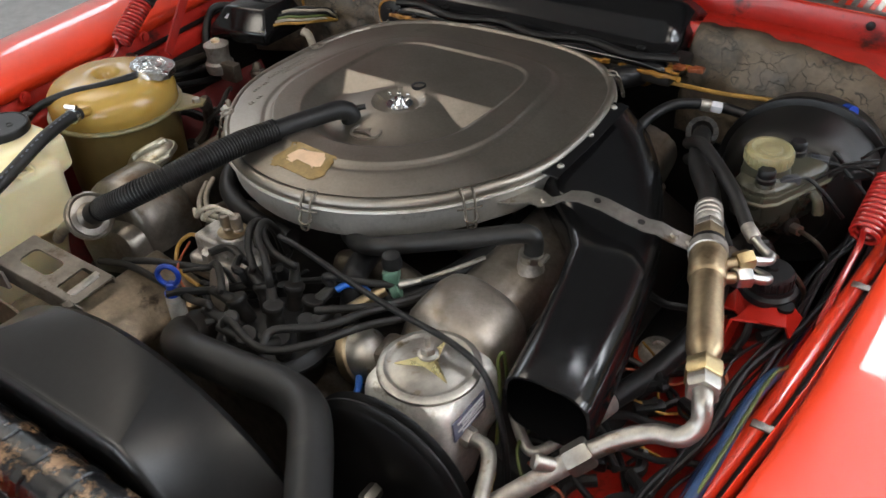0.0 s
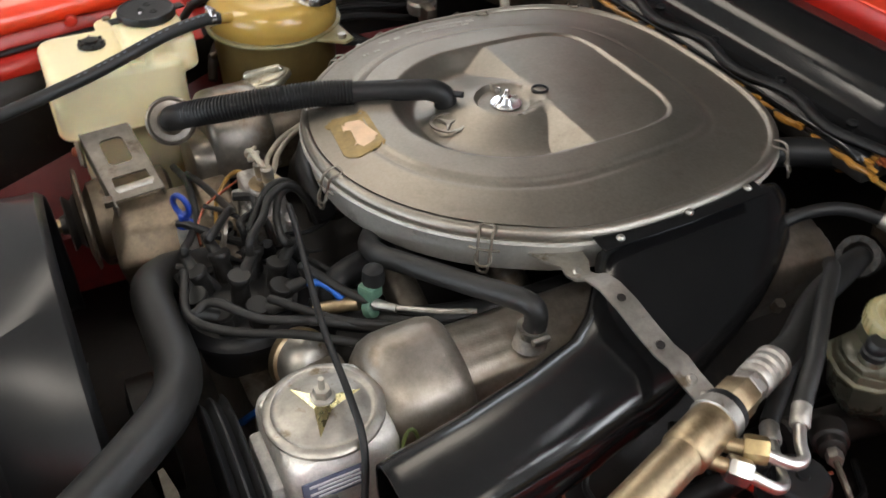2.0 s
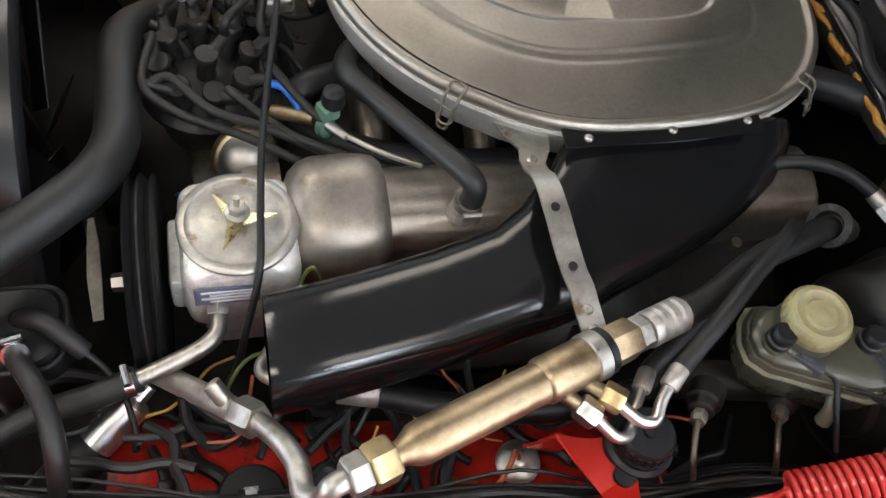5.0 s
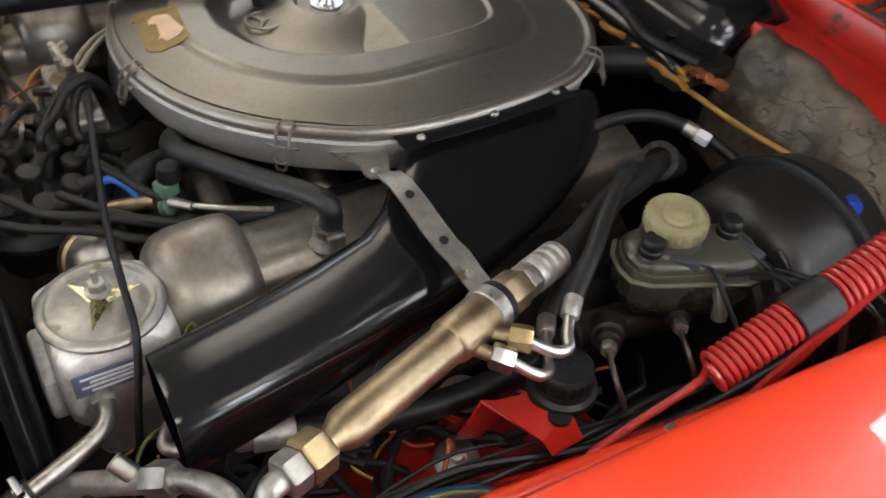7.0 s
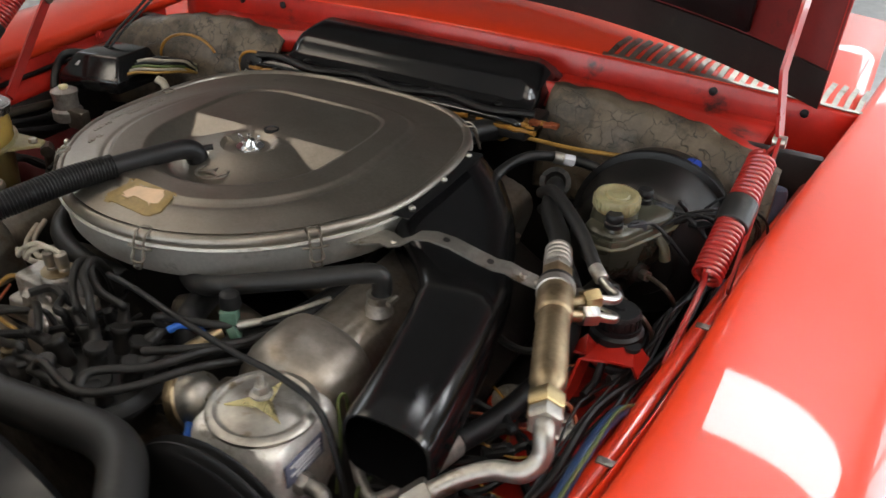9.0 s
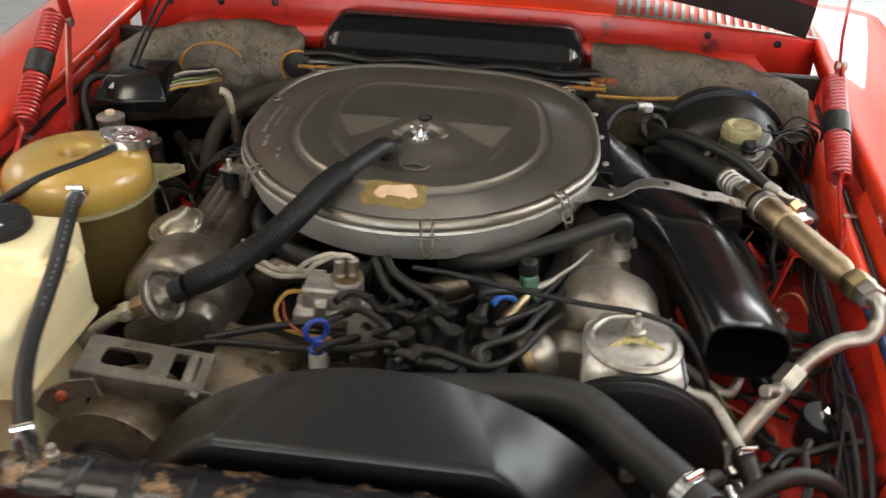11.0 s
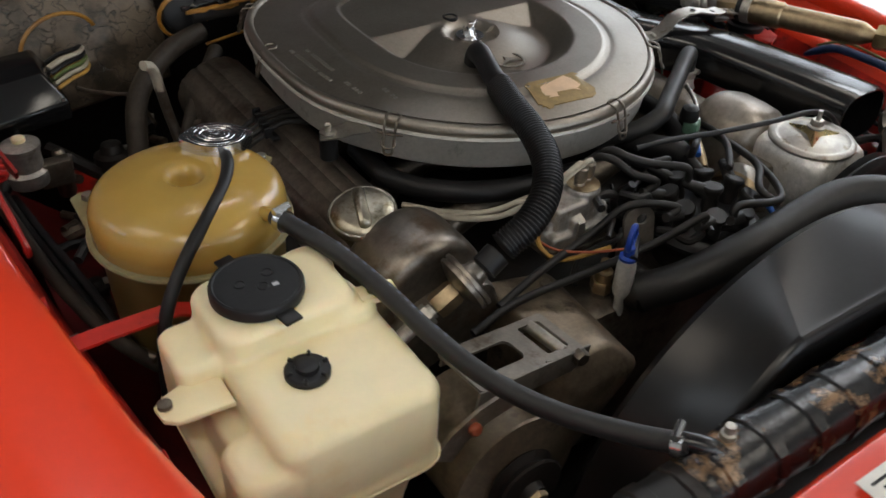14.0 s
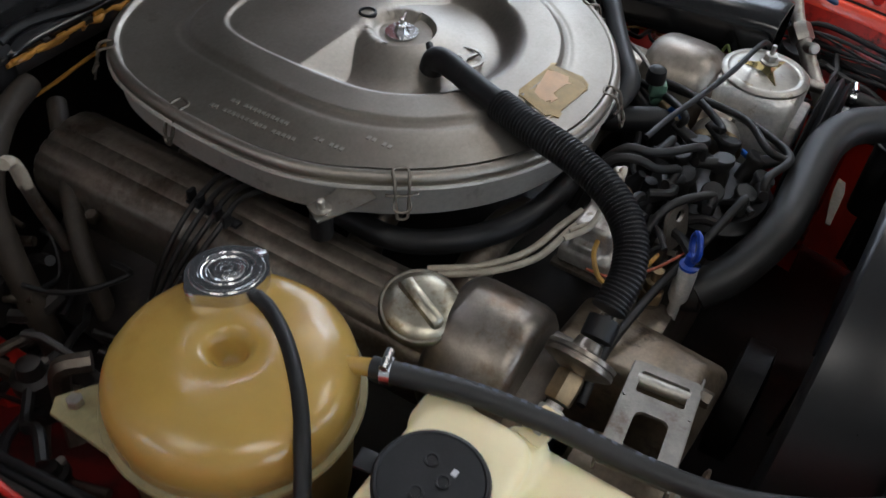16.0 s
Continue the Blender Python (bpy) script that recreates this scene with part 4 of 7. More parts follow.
part("moulding_seam", tube([(x, y, 0.8045) for x, y in round_rect(0.1838, 0.1838, 0.024, 6, -0.442, -0.390)], 0.0011, 6, 1, closed=True), CREAM, wb)
t = bmesh.new()
t = bmesh.new()
slab([(-0.555, -0.384), (-0.545, -0.392), (-0.50, -0.395), (-0.50, -0.345), (-0.548, -0.36), (-0.557, -0.368)], 0.873, 0.878, None, 0.001, t)
part("fixing_tab", t, CREAM, wb)
part("tab_screw", lathe([(0.006, 0), (0.006, 0.004), (0.003, 0.005)], (-0.549, -0.372, 0.8785), (0, 0, 1), 10), ALU_DARK, wb)
t = bmesh.new()
m = Matrix.Translation((-0.352, -0.362, 0.902)) @ Matrix.Rotation(radians(-10), 4, "Z")
frame_plate(round_rect(0.034, 0.020, 0.003), round_rect(0.018, 0.008, 0.001), -0.003, 0.003, m, t)
part("hose_tab", t, CREAM, wb)
cap = part("filler_cap", lathe([(0.038, 0), (0.040, 0.002), (0.040, 0.010), (0.0387, 0.012), (0.0365, 0.0125), (0.0355, 0.0115), (0.010, 0.0115)], (-0.447, -0.326, 0.917), (0, 0, 1), 40), PLASTIC, wb, "black round filler cap")
for a in (100, 280):
    c, s = math.cos(radians(a)), math.sin(radians(a))
    q = box((0, 0, 0), (0.018, 0.016, 0.003), 0.0008)
    q.transform(Matrix.Translation((-0.447 + 0.045 * c, -0.326 + 0.045 * s, 0.921)) @ Matrix.Rotation(radians(a), 4, "Z"))
    part("pull_tab", q, PLASTIC, cap)
for dx, dy in ((-0.013, 0.004), (0.013, 0.008), (0.003, -0.007)):
    part("dimple", lathe([(0.0056, 0), (0.0056, 0.0010), (0.0042, 0.0012), (0.0036, 0.0002)], (-0.447 + dx, -0.326 + dy, 0.9284), (0, 0, 1), 14), RUBBER, cap)
part("paint_mark", box((-0.434, -0.336, 0.9288), (0.005, 0.004, 0.0008)), LABEL_FG, cap)
cap2 = part("small_cap", lathe([(0.019, 0), (0.019, 0.004), (0.017, 0.006), (0.010, 0.0065), (0.0095, 0.010), (0.006, 0.011)], (-0.443, -0.408, 0.8905), (0, 0, 1), 26), PLASTIC, wb, "small black screw cap")
for k in range(6):
    a = radians(60 * k)
    part("grip", box((-0.443 + 0.016 * math.cos(a), -0.408 + 0.016 * math.sin(a), 0.8955), (0.005, 0.003, 0.007), 0.001, Matrix.Rotation(a, 3, "Z")), PLASTIC, cap2)

# ---- expansion tank ----
TX, TY = -0.441, -0.147
tank = thing("expansion_tank", "aged amber plastic coolant expansion tank", "coolant tank", (TX, TY, 0.74))
R = 0.0955
prof = [(R * 0.97, 0.882), (R, 0.884), (R, 0.900), (R * 0.992, 0.907), (R * 0.965, 0.9145), (R * 0.91, 0.921), (R * 0.82, 0.9265), (R * 0.66, 0.931), (R * 0.40, 0.9342), (0.022, 0.9342), (0.018, 0.932), (0.013, 0.924), (0.0095, 0.913), (0.006, 0.909)]
part("upper_shell", lathe([(a, b - 0.8) for a, b in prof], (TX, TY, 0.8), (0, 0, 1), 56), AMBER, tank, angle=70)
part("rim", lathe([(R - 0.002, 0.0), (R + 0.0045, 0.0005), (R + 0.0055, 0.003), (R + 0.0045, 0.0055), (R - 0.002, 0.006)], (TX, TY, 0.8775), (0, 0, 1), 56), RESCAP, tank, "pale welded rim")
part("lower_shell", lathe([(0.05, 0.0), (R * 0.72, 0.004), (R * 0.88, 0.02), (R * 0.92, 0.05), (R * 0.955, 0.150), (R * 0.98, 0.157)], (TX, TY, 0.72), (0, 0, 1), 48), AMBER_LOW, tank, "brown stained lower half")
t = lathe([(0.030, -0.02), (0.028, 0.006), (0.026, 0.014), (0.026, 0.02)], (-0.391, -0.103, 0.912), (0.12, 0.12, 1), 28)
part("filler_neck", t, AMBER, tank)
tc2 = part("pressure_cap", lathe([(0.029, 0), (0.031, 0.002), (0.031, 0.007), (0.029, 0.009), (0.020, 0.0095), (0.018, 0.0085), (0.012, 0.0085), (0.010, 0.0105), (0.005, 0.0105), (0.004, 0.009)], (-0.390, -0.101, 0.932), (0.10, 0.10, 1), 36), CHROME, tank, "chrome pressure cap with two ears", angle=25)
wave = []
for k in range(72):
    a = 2 * math.pi * k / 72
    wave.append((0.0325 + 0.0055 * max(0.0, math.cos(2 * (a - radians(35)))) ** 6,  a))
for nm2, z0, z1 in (("skirt", -0.004, 0.0075),):
    q = slab([(r * math.cos(a), r * math.sin(a)) for r, a in wave], z0, z1, None, 0.002)
    q.transform(Matrix.Translation((-0.390, -0.101, 0.933)) @ V((0.10, 0.10, 1)).to_track_quat("Z", "Y").to_matrix().to_4x4())
    part(nm2, q, CHROME, tc2)
part("cap_top", lathe([(0.0265, 0.0), (0.0262, 0.0010), (0.0225, 0.0012), (0.0218, 0.0004), (0.0195, 0.0004), (0.0188, 0.0012), (0.0165, 0.0012), (0.0158, 0.0004), (0.0140, 0.0004), (0.0132, 0.0014), (0.0085, 0.0022), (0.0080, 0.0008), (0.0045, 0.0008), (0.004, 0.0024), (0.002, 0.0028)], (-0.3892, -0.1002, 0.9404), (0.10, 0.10, 1), 36), CHROME, tc2, "chrome cap top")
part("hose_nipple", cyl((-0.398, -0.205, 0.912), (-0.386, -0.248, 0.923), 0.007, 12), AMBER, tank)
for q in ([(-0.535, -0.142), (-0.534, -0.050), (-0.522, -0.042), (-0.494, -0.060), (-0.500, -0.110)], [(-0.352, -0.118), (-0.322, -0.078), (-0.330, -0.062), (-0.390, -0.066)]):
    part("fixing_ear", slab(q, 0.8765, 0.8815, None, 0.0012), RESCAP, tank, "pale moulded fixing ear")
for q in ((-0.518, -0.060), (-0.335, -0.078)):
    part("fixing_nut", hexa((q[0], q[1], 0.8815), (q[0], q[1], 0.8885), 0.0065), ZINC, tank)

hs = thing("tank_hose", "black rubber hose from tank to radiator", "hose", (-0.32, -0.44, 0.88))
HP = [(-0.389, -0.238, 0.921), (-0.384, -0.262, 0.924), (-0.367, -0.315, 0.922), (-0.350, -0.375, 0.910), (-0.338, -0.43, 0.898), (-0.322, -0.49, 0.890), (-0.298, -0.545, 0.889), (-0.268, -0.595, 0.895), (-0.245, -0.630, 0.903)]
part("hose", tube(HP, 0.0088, 14), HOSE, hs)
part("clip", clamp((-0.387, -0.250, 0.923), (0.3, -1, 0.1), 0.0092, None, 0.008), CHROME, hs)
part("clip", clamp((-0.249, -0.624, 0.901), (0.5, -0.9, 0.2), 0.0092, None, 0.008), CHROME, hs)
hp = smooth_path([V(p) for p in HP], 6)
for k in range(5, 26):
    if k % 6 == 5:
        continue
    p, q = hp[k], hp[k + 1]
    d = (q - p).normalized()
    sd = d.cross(V((0, 0, 1))).normalized()
    up = sd.cross(d)
    mm = Matrix((d, sd, up)).transposed()
    part("print_bar", box(p + (up * 0.92 - sd * 0.39) * 0.0088, (0.0045, 0.0024, 0.0008), 0.0, mm), PRINT_BLUE, hs)
solid("overflow_hose", tube([(-0.392, -0.128, 0.934), (-0.398, -0.150, 0.934), (-0.415, -0.180, 0.932), (-0.445, -0.215, 0.928), (-0.480, -0.245, 0.912), (-0.505, -0.262, 0.885), (-0.520, -0.275, 0.85), (-0.53, -0.29, 0.78)], 0.0062, 12), RUBBER, "thin black overflow hose over the tank", "hose")
for k in range(3):
    solid("wing_cable", tube([(-0.592 + 0.012 * k, 0.16, 0.81 - 0.02 * k), (-0.586 + 0.012 * k, 0.02, 0.826 - 0.012 * k), (-0.572 + 0.014 * k, -0.10, 0.822 - 0.012 * k), (-0.553 + 0.008 * k, -0.19, 0.818 - 0.01 * k), (-0.53, -0.225, 0.80), (-0.50, -0.24, 0.77)], (0.0075, 0.005, 0.006)[k], 10), (DUSTY_HOSE, PLASTIC, RUBBER)[k], "black cable lying along the inner wing", "cable", "wing cables")
solid("pale_pipe", tube([(-0.562, -0.12, 0.806), (-0.548, -0.18, 0.803), (-0.52, -0.235, 0.800)], 0.005, 10), ALU_DARK, "dull metal pipe beside the expansion tank", "pipe")
solid("red_strap", ribbon([(-0.595, -0.268, 0.880), (-0.56, -0.262, 0.876), (-0.50, -0.258, 0.872), (-0.47, -0.258, 0.858)], 0.019, 0.003, (0.1, 1, 0)), RED_SHADED, "red painted strap between wing and bottle", "bracket")


# ---- engine ----
eng = thing("engine_block", "oily dark engine block", "engine", (0, -0.05, 0.45))
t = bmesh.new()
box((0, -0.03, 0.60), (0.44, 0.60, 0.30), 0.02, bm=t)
part("block", t, GRIME_SHADE, eng)
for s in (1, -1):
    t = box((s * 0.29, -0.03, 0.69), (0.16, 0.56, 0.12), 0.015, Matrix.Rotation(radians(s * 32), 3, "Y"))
    part("cylinder_head", t, GRIME_SHADE, eng)
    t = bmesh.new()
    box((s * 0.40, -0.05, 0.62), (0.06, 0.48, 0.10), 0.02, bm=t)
    part("exhaust_manifold", t, GRIME_SHADE, eng)
for k in range(4):
    for s in (1, -1):
        y = -0.20 + 0.12 * k
        part("intake_runner", tube([(s * 0.05, y, 0.80), (s * 0.11, y, 0.82), (s * 0.17, y, 0.80), (s * 0.20, y, 0.75)], 0.020, 12, 4), ALU_DARK, eng)
part("timing_cover", box((0.0, -0.355, 0.66), (0.36, 0.07, 0.22), 0.015), ALU_DARK, eng)
t = bmesh.new()
lathe([(0.05, 0), (0.075, 0.004), (0.075, 0.035), (0.05, 0.04)], (0.02, -0.46, 0.60), (0, -1, 0), 30, t)
part("crank_pulley", t, GRIME_SHADE, eng)


def valve_cover(s, name, label):
    e = thing(name, label, "valve cover", (s * 0.27, -0.03, 0.76))
    t = bmesh.new()

    def ring(y, cx, cz, w, h, tilt=18, n=36, ridges=False, q=3.0):
        pts = []
        for k in range(n + 1):
            a = math.pi * k / n
            c, ss = math.cos(a), math.sin(a)
            r = (abs(c) ** q + abs(ss) ** q) ** (-1 / q)
            u, v = r * c * w, r * ss * h
            if ridges and ss > 0.5 and k % 4 == 0:
                v -= 0.0013 if s > 0 else 0.0020
            pts.append((u, v))
        pts += [(-w, -0.03), (w, -0.03)]
        out = []
        ta = radians(tilt)
        for u, v in pts:
            out.append(V((s * (cx + u * math.cos(ta) + v * math.sin(ta)), y, cz - u * math.sin(ta) + v * math.cos(ta))))
        return out
    if s > 0:
        hump = [(-0.302, 0.020, 0.030), (-0.300, 0.038, 0.048), (-0.295, 0.050, 0.060), (-0.286, 0.059, 0.069), (-0.274, 0.063, 0.074), (-0.255, 0.064, 0.0755), (-0.226, 0.0635, 0.075), (-0.216, 0.0615, 0.072), (-0.209, 0.056, 0.066), (-0.206, 0.048, 0.058)]
        hx, hw, hh, q = 0.263, 0.99, 0.95, 2.7
    else:
        hump = [(-0.312, 0.048, 0.058), (-0.311, 0.056, 0.067), (-0.306, 0.061, 0.073), (-0.298, 0.0635, 0.0755), (-0.285, 0.064, 0.0765), (-0.246, 0.064, 0.0765), (-0.238, 0.063, 0.075), (-0.231, 0.059, 0.070), (-0.228, 0.052, 0.062)]
        hx, hw, hh, q = 0.252, 1.06, 1.0, 2.15
    loft(t, [ring(y, hx, 0.806, w * hw, h * hh, q=q) for y, w, h in hump])
    part("front_hump", t, COVER if s > 0 else ALU_WARM, e, angle=50)
    t = bmesh.new()
    loft(t, [ring(y, (0.252 if s > 0 else 0.257) + 0.012 * (y + 0.23), 0.795, w * (1 if s > 0 else 1.13), h * (1 if s > 0 else 1.03), ridges=True, q=3.0 if s > 0 else 2.5) for y, w, h in ((-0.24, 0.046, 0.054), (-0.10, 0.046, 0.054), (0.05, 0.047, 0.056), (0.20, 0.048, 0.056), (0.255, 0.048, 0.052), (0.265, 0.042, 0.044))])
    part("cover", t, COVER if s > 0 else ALU_DARK, e, angle=35)
    # low flange before the hump
    t = bmesh.new()
    loft(t, [ring(y, 0.250, 0.790, w, h, q=3.2) for y, w, h in ((-0.338, 0.055, 0.030), (-0.336, 0.060, 0.036), (-0.330, 0.062, 0.038), (-0.300, 0.062, 0.038))])
    part("end_flange", t, COVER if s > 0 else ALU_WARM, e, angle=50)
    for y in (-0.16, 0.0, 0.16):
        part("cover_bolt", hexa((s * 0.322, y, 0.800), (s * 0.326, y, 0.812), 0.007), ALU_DARK, e)
    return e


vr = valve_cover(1, "valve_cover", "cast aluminium valve cover, bright and stained")
vl = valve_cover(-1, "valve_cover", "dull brown-stained cast aluminium valve cover")
oc = thing("oil_filler_cap", "dull zinc oil filler cap on valve cover", "oil cap", (-0.275, -0.215, 0.865))
AX = (-0.22, -0.15, 1)
part("cap", lathe([(0.026, 0), (0.026, 0.006), (0.0345, 0.0065), (0.0368, 0.008), (0.0368, 0.0125), (0.0352, 0.0145), (0.033, 0.0145), (0.0315, 0.0165), (0.022, 0.0195), (0.010, 0.0205)], (-0.280, -0.211, 0.861), AX, 40), BRASSY, oc)
q = box((0, 0, 0), (0.056, 0.014, 0.014), 0.0055)
for v in q.verts:
    v.co.z -= 0.006 * (v.co.x / 0.028) ** 2
q.transform(Matrix.Translation((-0.2848, -0.2142, 0.8842)) @ V(AX).to_track_quat("Z", "Y").to_matrix().to_4x4() @ Matrix.Rotation(radians(-55), 4, "Z"))
part("grip_bar", q, BRASSY, oc)

# breather hose with its valve
bh = thing("breather_hose", "black corrugated breather hose with rubber elbow", "hose", (-0.12, -0.25, 0.88))
part("corrugated_hose", corrugated([(-0.205, -0.352, 0.888), (-0.175, -0.352, 0.905), (-0.145, -0.338, 0.922), (-0.120, -0.306, 0.934), (-0.103, -0.262, 0.941), (-0.090, -0.21, 0.944), (-0.074, -0.163, 0.944)], 0.0158, 0.0040, 0.0019), PLASTIC, bh, angle=30)
part("elbow", tube([(-0.076, -0.170, 0.944), (-0.066, -0.140, 0.944), (-0.052, -0.105, 0.944), (-0.042, -0.080, 0.943), (-0.036, -0.066, 0.936), (-0.035, -0.062, 0.922)], [0.0128, 0.0125, 0.0125, 0.013, 0.0135, 0.014], 16), RUBBER, bh)
part("elbow_tip", cyl((-0.037, -0.063, 0.938), (-0.020, -0.048, 0.940), 0.004, 10), RUBBER, bh)
part("cuff", tube([(-0.212, -0.353, 0.883), (-0.228, -0.354, 0.873)], 0.0145, 16, 2), RUBBER, bh)
cv = thing("check_valve", "dull zinc disc check valve with hex nuts", "valve", (-0.26, -0.352, 0.85))
A = V((0.85, -0.03, 0.50)).normalized()
P0 = V((-0.246, -0.350, 0.861))
part("disc", lathe([(0.010, -0.013), (0.020, -0.010), (0.030, -0.006), (0.0315, -0.005), (0.0315, -0.0012), (0.0295, -0.0006), (0.0295, 0.0006), (0.0315, 0.0012), (0.0315, 0.005), (0.029, 0.006), (0.026, 0.0035), (0.018, 0.0045), (0.0135, 0.010), (0.0115, 0.018)], P0, A, 40), ALU_WARM, cv, angle=25)
part("hex_nut", hexa(P0 - A * 0.040, P0 - A * 0.013, 0.0135), BRASS, cv)
part("hex_nut", hexa(P0 - A * 0.062, P0 - A * 0.046, 0.0125), ZINC, cv)
part("stem", tube([P0 - A * 0.042, P0 - A * 0.08, P0 - A * 0.12 + V((0, 0, -0.01)), (-0.36, -0.345, 0.78)], 0.008, 12, 4), ALU, cv)

# front casting, alternator and its bracket
fc = thing("front_casting", "stained cast aluminium bracket housing", "engine casting", (-0.16, -0.38, 0.66))
t = bmesh.new()
loft(t, [[V(p) for p in r] for r in (
    [(-0.195, -0.452, 0.66), (-0.168, -0.452, 0.66), (-0.120, -0.31, 0.66), (-0.195, -0.30, 0.66)],
    [(-0.192, -0.459, 0.755), (-0.097, -0.463, 0.768), (-0.084, -0.302, 0.765), (-0.192, -0.302, 0.785)],
    [(-0.188, -0.446, 0.801), (-0.128, -0.440, 0.797), (-0.101, -0.306, 0.784), (-0.188, -0.306, 0.806)])])
bmesh.ops.bevel(t, geom=list(t.edges), offset=0.007, segments=3, profile=0.5, affect="EDGES")
part("housing", t, DUSTY, fc)
part("boss", cyl((-0.125, -0.335, 0.775), (-0.125, -0.335, 0.790), 0.012, 16, None, 0.003), ALU, fc)
part("bolt", hexa((-0.125, -0.335, 0.790), (-0.125, -0.335, 0.797), 0.007), ALU_DARK, fc)
ab = thing("alternator_bracket", "pressed steel bracket with two square openings", "bracket", (-0.24, -0.42, 0.82))
MB = Matrix.Translation((-0.236, -0.421, 0.823)) @ Matrix.Rotation(radians(6), 4, "Z") @ Matrix.Rotation(radians(10), 4, "Y")
t = bmesh.new()
frame_plate(round_rect(0.085, 0.062, 0.004, 5, -0.03), round_rect(0.052, 0.030, 0.008, 5, -0.025), -0.0015, 0.0015, MB, t)
frame_plate(round_rect(0.052, 0.062, 0.004, 5, 0.0385), round_rect(0.030, 0.044, 0.003, 5, 0.038), -0.0015, 0.0015, MB, t)
part("top_plate", t, BRACKET, ab)
t = box((0.0, -0.031, -0.012), (0.15, 0.003, 0.026), 0.001)
t.transform(MB)
part("front_flange", t, BRACKET, ab)
t = box((0.0, 0.031, -0.009), (0.13, 0.003, 0.018), 0.001)
t.transform(MB)
part("rear_flange", t, BRACKET, ab)
part("bolt", hexa((-0.178, -0.446, 0.809), (-0.179, -0.457, 0.809), 0.0085), ALU_DARK, ab)
t = bmesh.new()
tube([(-0.196, -0.392, 0.812), (-0.190, -0.440, 0.812)], 0.0065, 12, 2, t)
part("pin", t, ZINC, ab)
alt = thing("alternator", "dusty alternator with pulley and belt", "alternator", (-0.275, -0.43, 0.66))
part("body", lathe([(0.050, 0), (0.059, 0.006), (0.061, 0.02), (0.061, 0.09), (0.058, 0.105), (0.04, 0.115)], (-0.272, -0.365, 0.716), (0, -1, 0), 40), DUSTY, alt)
part("fan", lathe([(0.066, 0), (0.070, 0.002), (0.070, 0.005), (0.045, 0.010), (0.035, 0.010)], (-0.272, -0.478, 0.728), (0, -1, 0), 40), DUSTY, alt)
part("pulley", lathe([(0.036, 0), (0.038, 0.002), (0.030, 0.008), (0.038, 0.016), (0.036, 0.018), (0.014, 0.018), (0.012, 0.026)], (-0.272, -0.488, 0.728), (0, -1, 0), 32), GRIME_SHADE, alt)
part("pulley_nut", hexa((-0.272, -0.506, 0.728), (-0.272, -0.520, 0.728), 0.011), BRASS, alt)
t = bmesh.new()
ribbon([(-0.345, -0.462, 0.775), (-0.330, -0.464, 0.798), (-0.305, -0.466, 0.815), (-0.275, -0.467, 0.822)], 0.024, 0.004, (0.5, 0, -0.85), t)
part("adjusting_arm", t, COVER, alt)
part("red_bolt", lathe([(0.0065, 0), (0.0065, 0.004), (0.005, 0.006), (0.003, 0.0065)], (-0.316, -0.468, 0.806), (0, -1, 0.2), 14), WIRE_R, alt, "red-painted bolt head")
for k in range(6):
    a = radians(60 * k + 10)
    part("vent", box((-0.272 + 0.048 * math.cos(a), -0.484, 0.728 + 0.048 * math.sin(a)), (0.016, 0.002, 0.006), 0.0005, Matrix.Rotation(-a, 3, "Y")), GRIME_SHADE, alt)

# mixture regulator block
rg = thing("fuel_regulator", "grey cast fuel regulator with pipe stubs", "fuel regulator", (-0.06, -0.30, 0.79))
t = bmesh.new()
box((-0.060, -0.290, 0.824), (0.090, 0.056, 0.020), 0.004, bm=t)
box((-0.072, -0.290, 0.846), (0.046, 0.040, 0.036), 0.004, bm=t)
box((-0.072, -0.312, 0.838), (0.012, 0.012, 0.024), 0.003, bm=t)
box((-0.093, -0.288, 0.838), (0.020, 0.030, 0.012), 0.003, bm=t)
lathe([(0.021, 0), (0.0205, 0.05), (0.019, 0.054), (0.006, 0.055)], (-0.044, -0.288, 0.818), (0, 0, 1), 28, t)
lathe([(0.012, 0), (0.012, 0.03), (0.009, 0.034)], (-0.018, -0.290, 0.806), (0, 0, 1), 20, t)
fused(part("body", t, ALU, rg), 0.0017, 3)
part("plate", box((-0.060, -0.290, 0.810), (0.098, 0.062, 0.006), 0.0015), ALU_DARK, rg, "oily mounting plate")
part("rim", lathe([(0.0185, 0), (0.0190, 0.0012), (0.011, 0.0022)], (-0.044, -0.288, 0.8722), (0, 0, 1), 26), BRASS, rg, "brown gasket ring")
part("cast_boss", cyl((-0.040, -0.309, 0.848), (-0.040, -0.313, 0.848), 0.0045, 12, None, 0.001), ALU, rg)
part("clip", ribbon([(-0.068, -0.3195, 0.822), (-0.068, -0.3195, 0.846), (-0.068, -0.308, 0.852)], 0.010, 0.002, (1, 0, 0)), ZINC, rg)
for x, y in ((-0.051, -0.289), (-0.037, -0.285)):
    part("stub", lathe([(0.0065, 0), (0.0065, 0.005), (0.0055, 0.006), (0.0072, 0.008), (0.0072, 0.024), (0.005, 0.026)], (x, y, 0.872), (0, -0.06, 1), 10), COVER, rg, "grey pipe connector")
for x, y in ((-0.098, -0.268), (-0.022, -0.268), (-0.098, -0.312), (-0.020, -0.313)):
    part("screw", hexa((x, y, 0.812), (x, y, 0.820), 0.0055), ALU_DARK, rg)
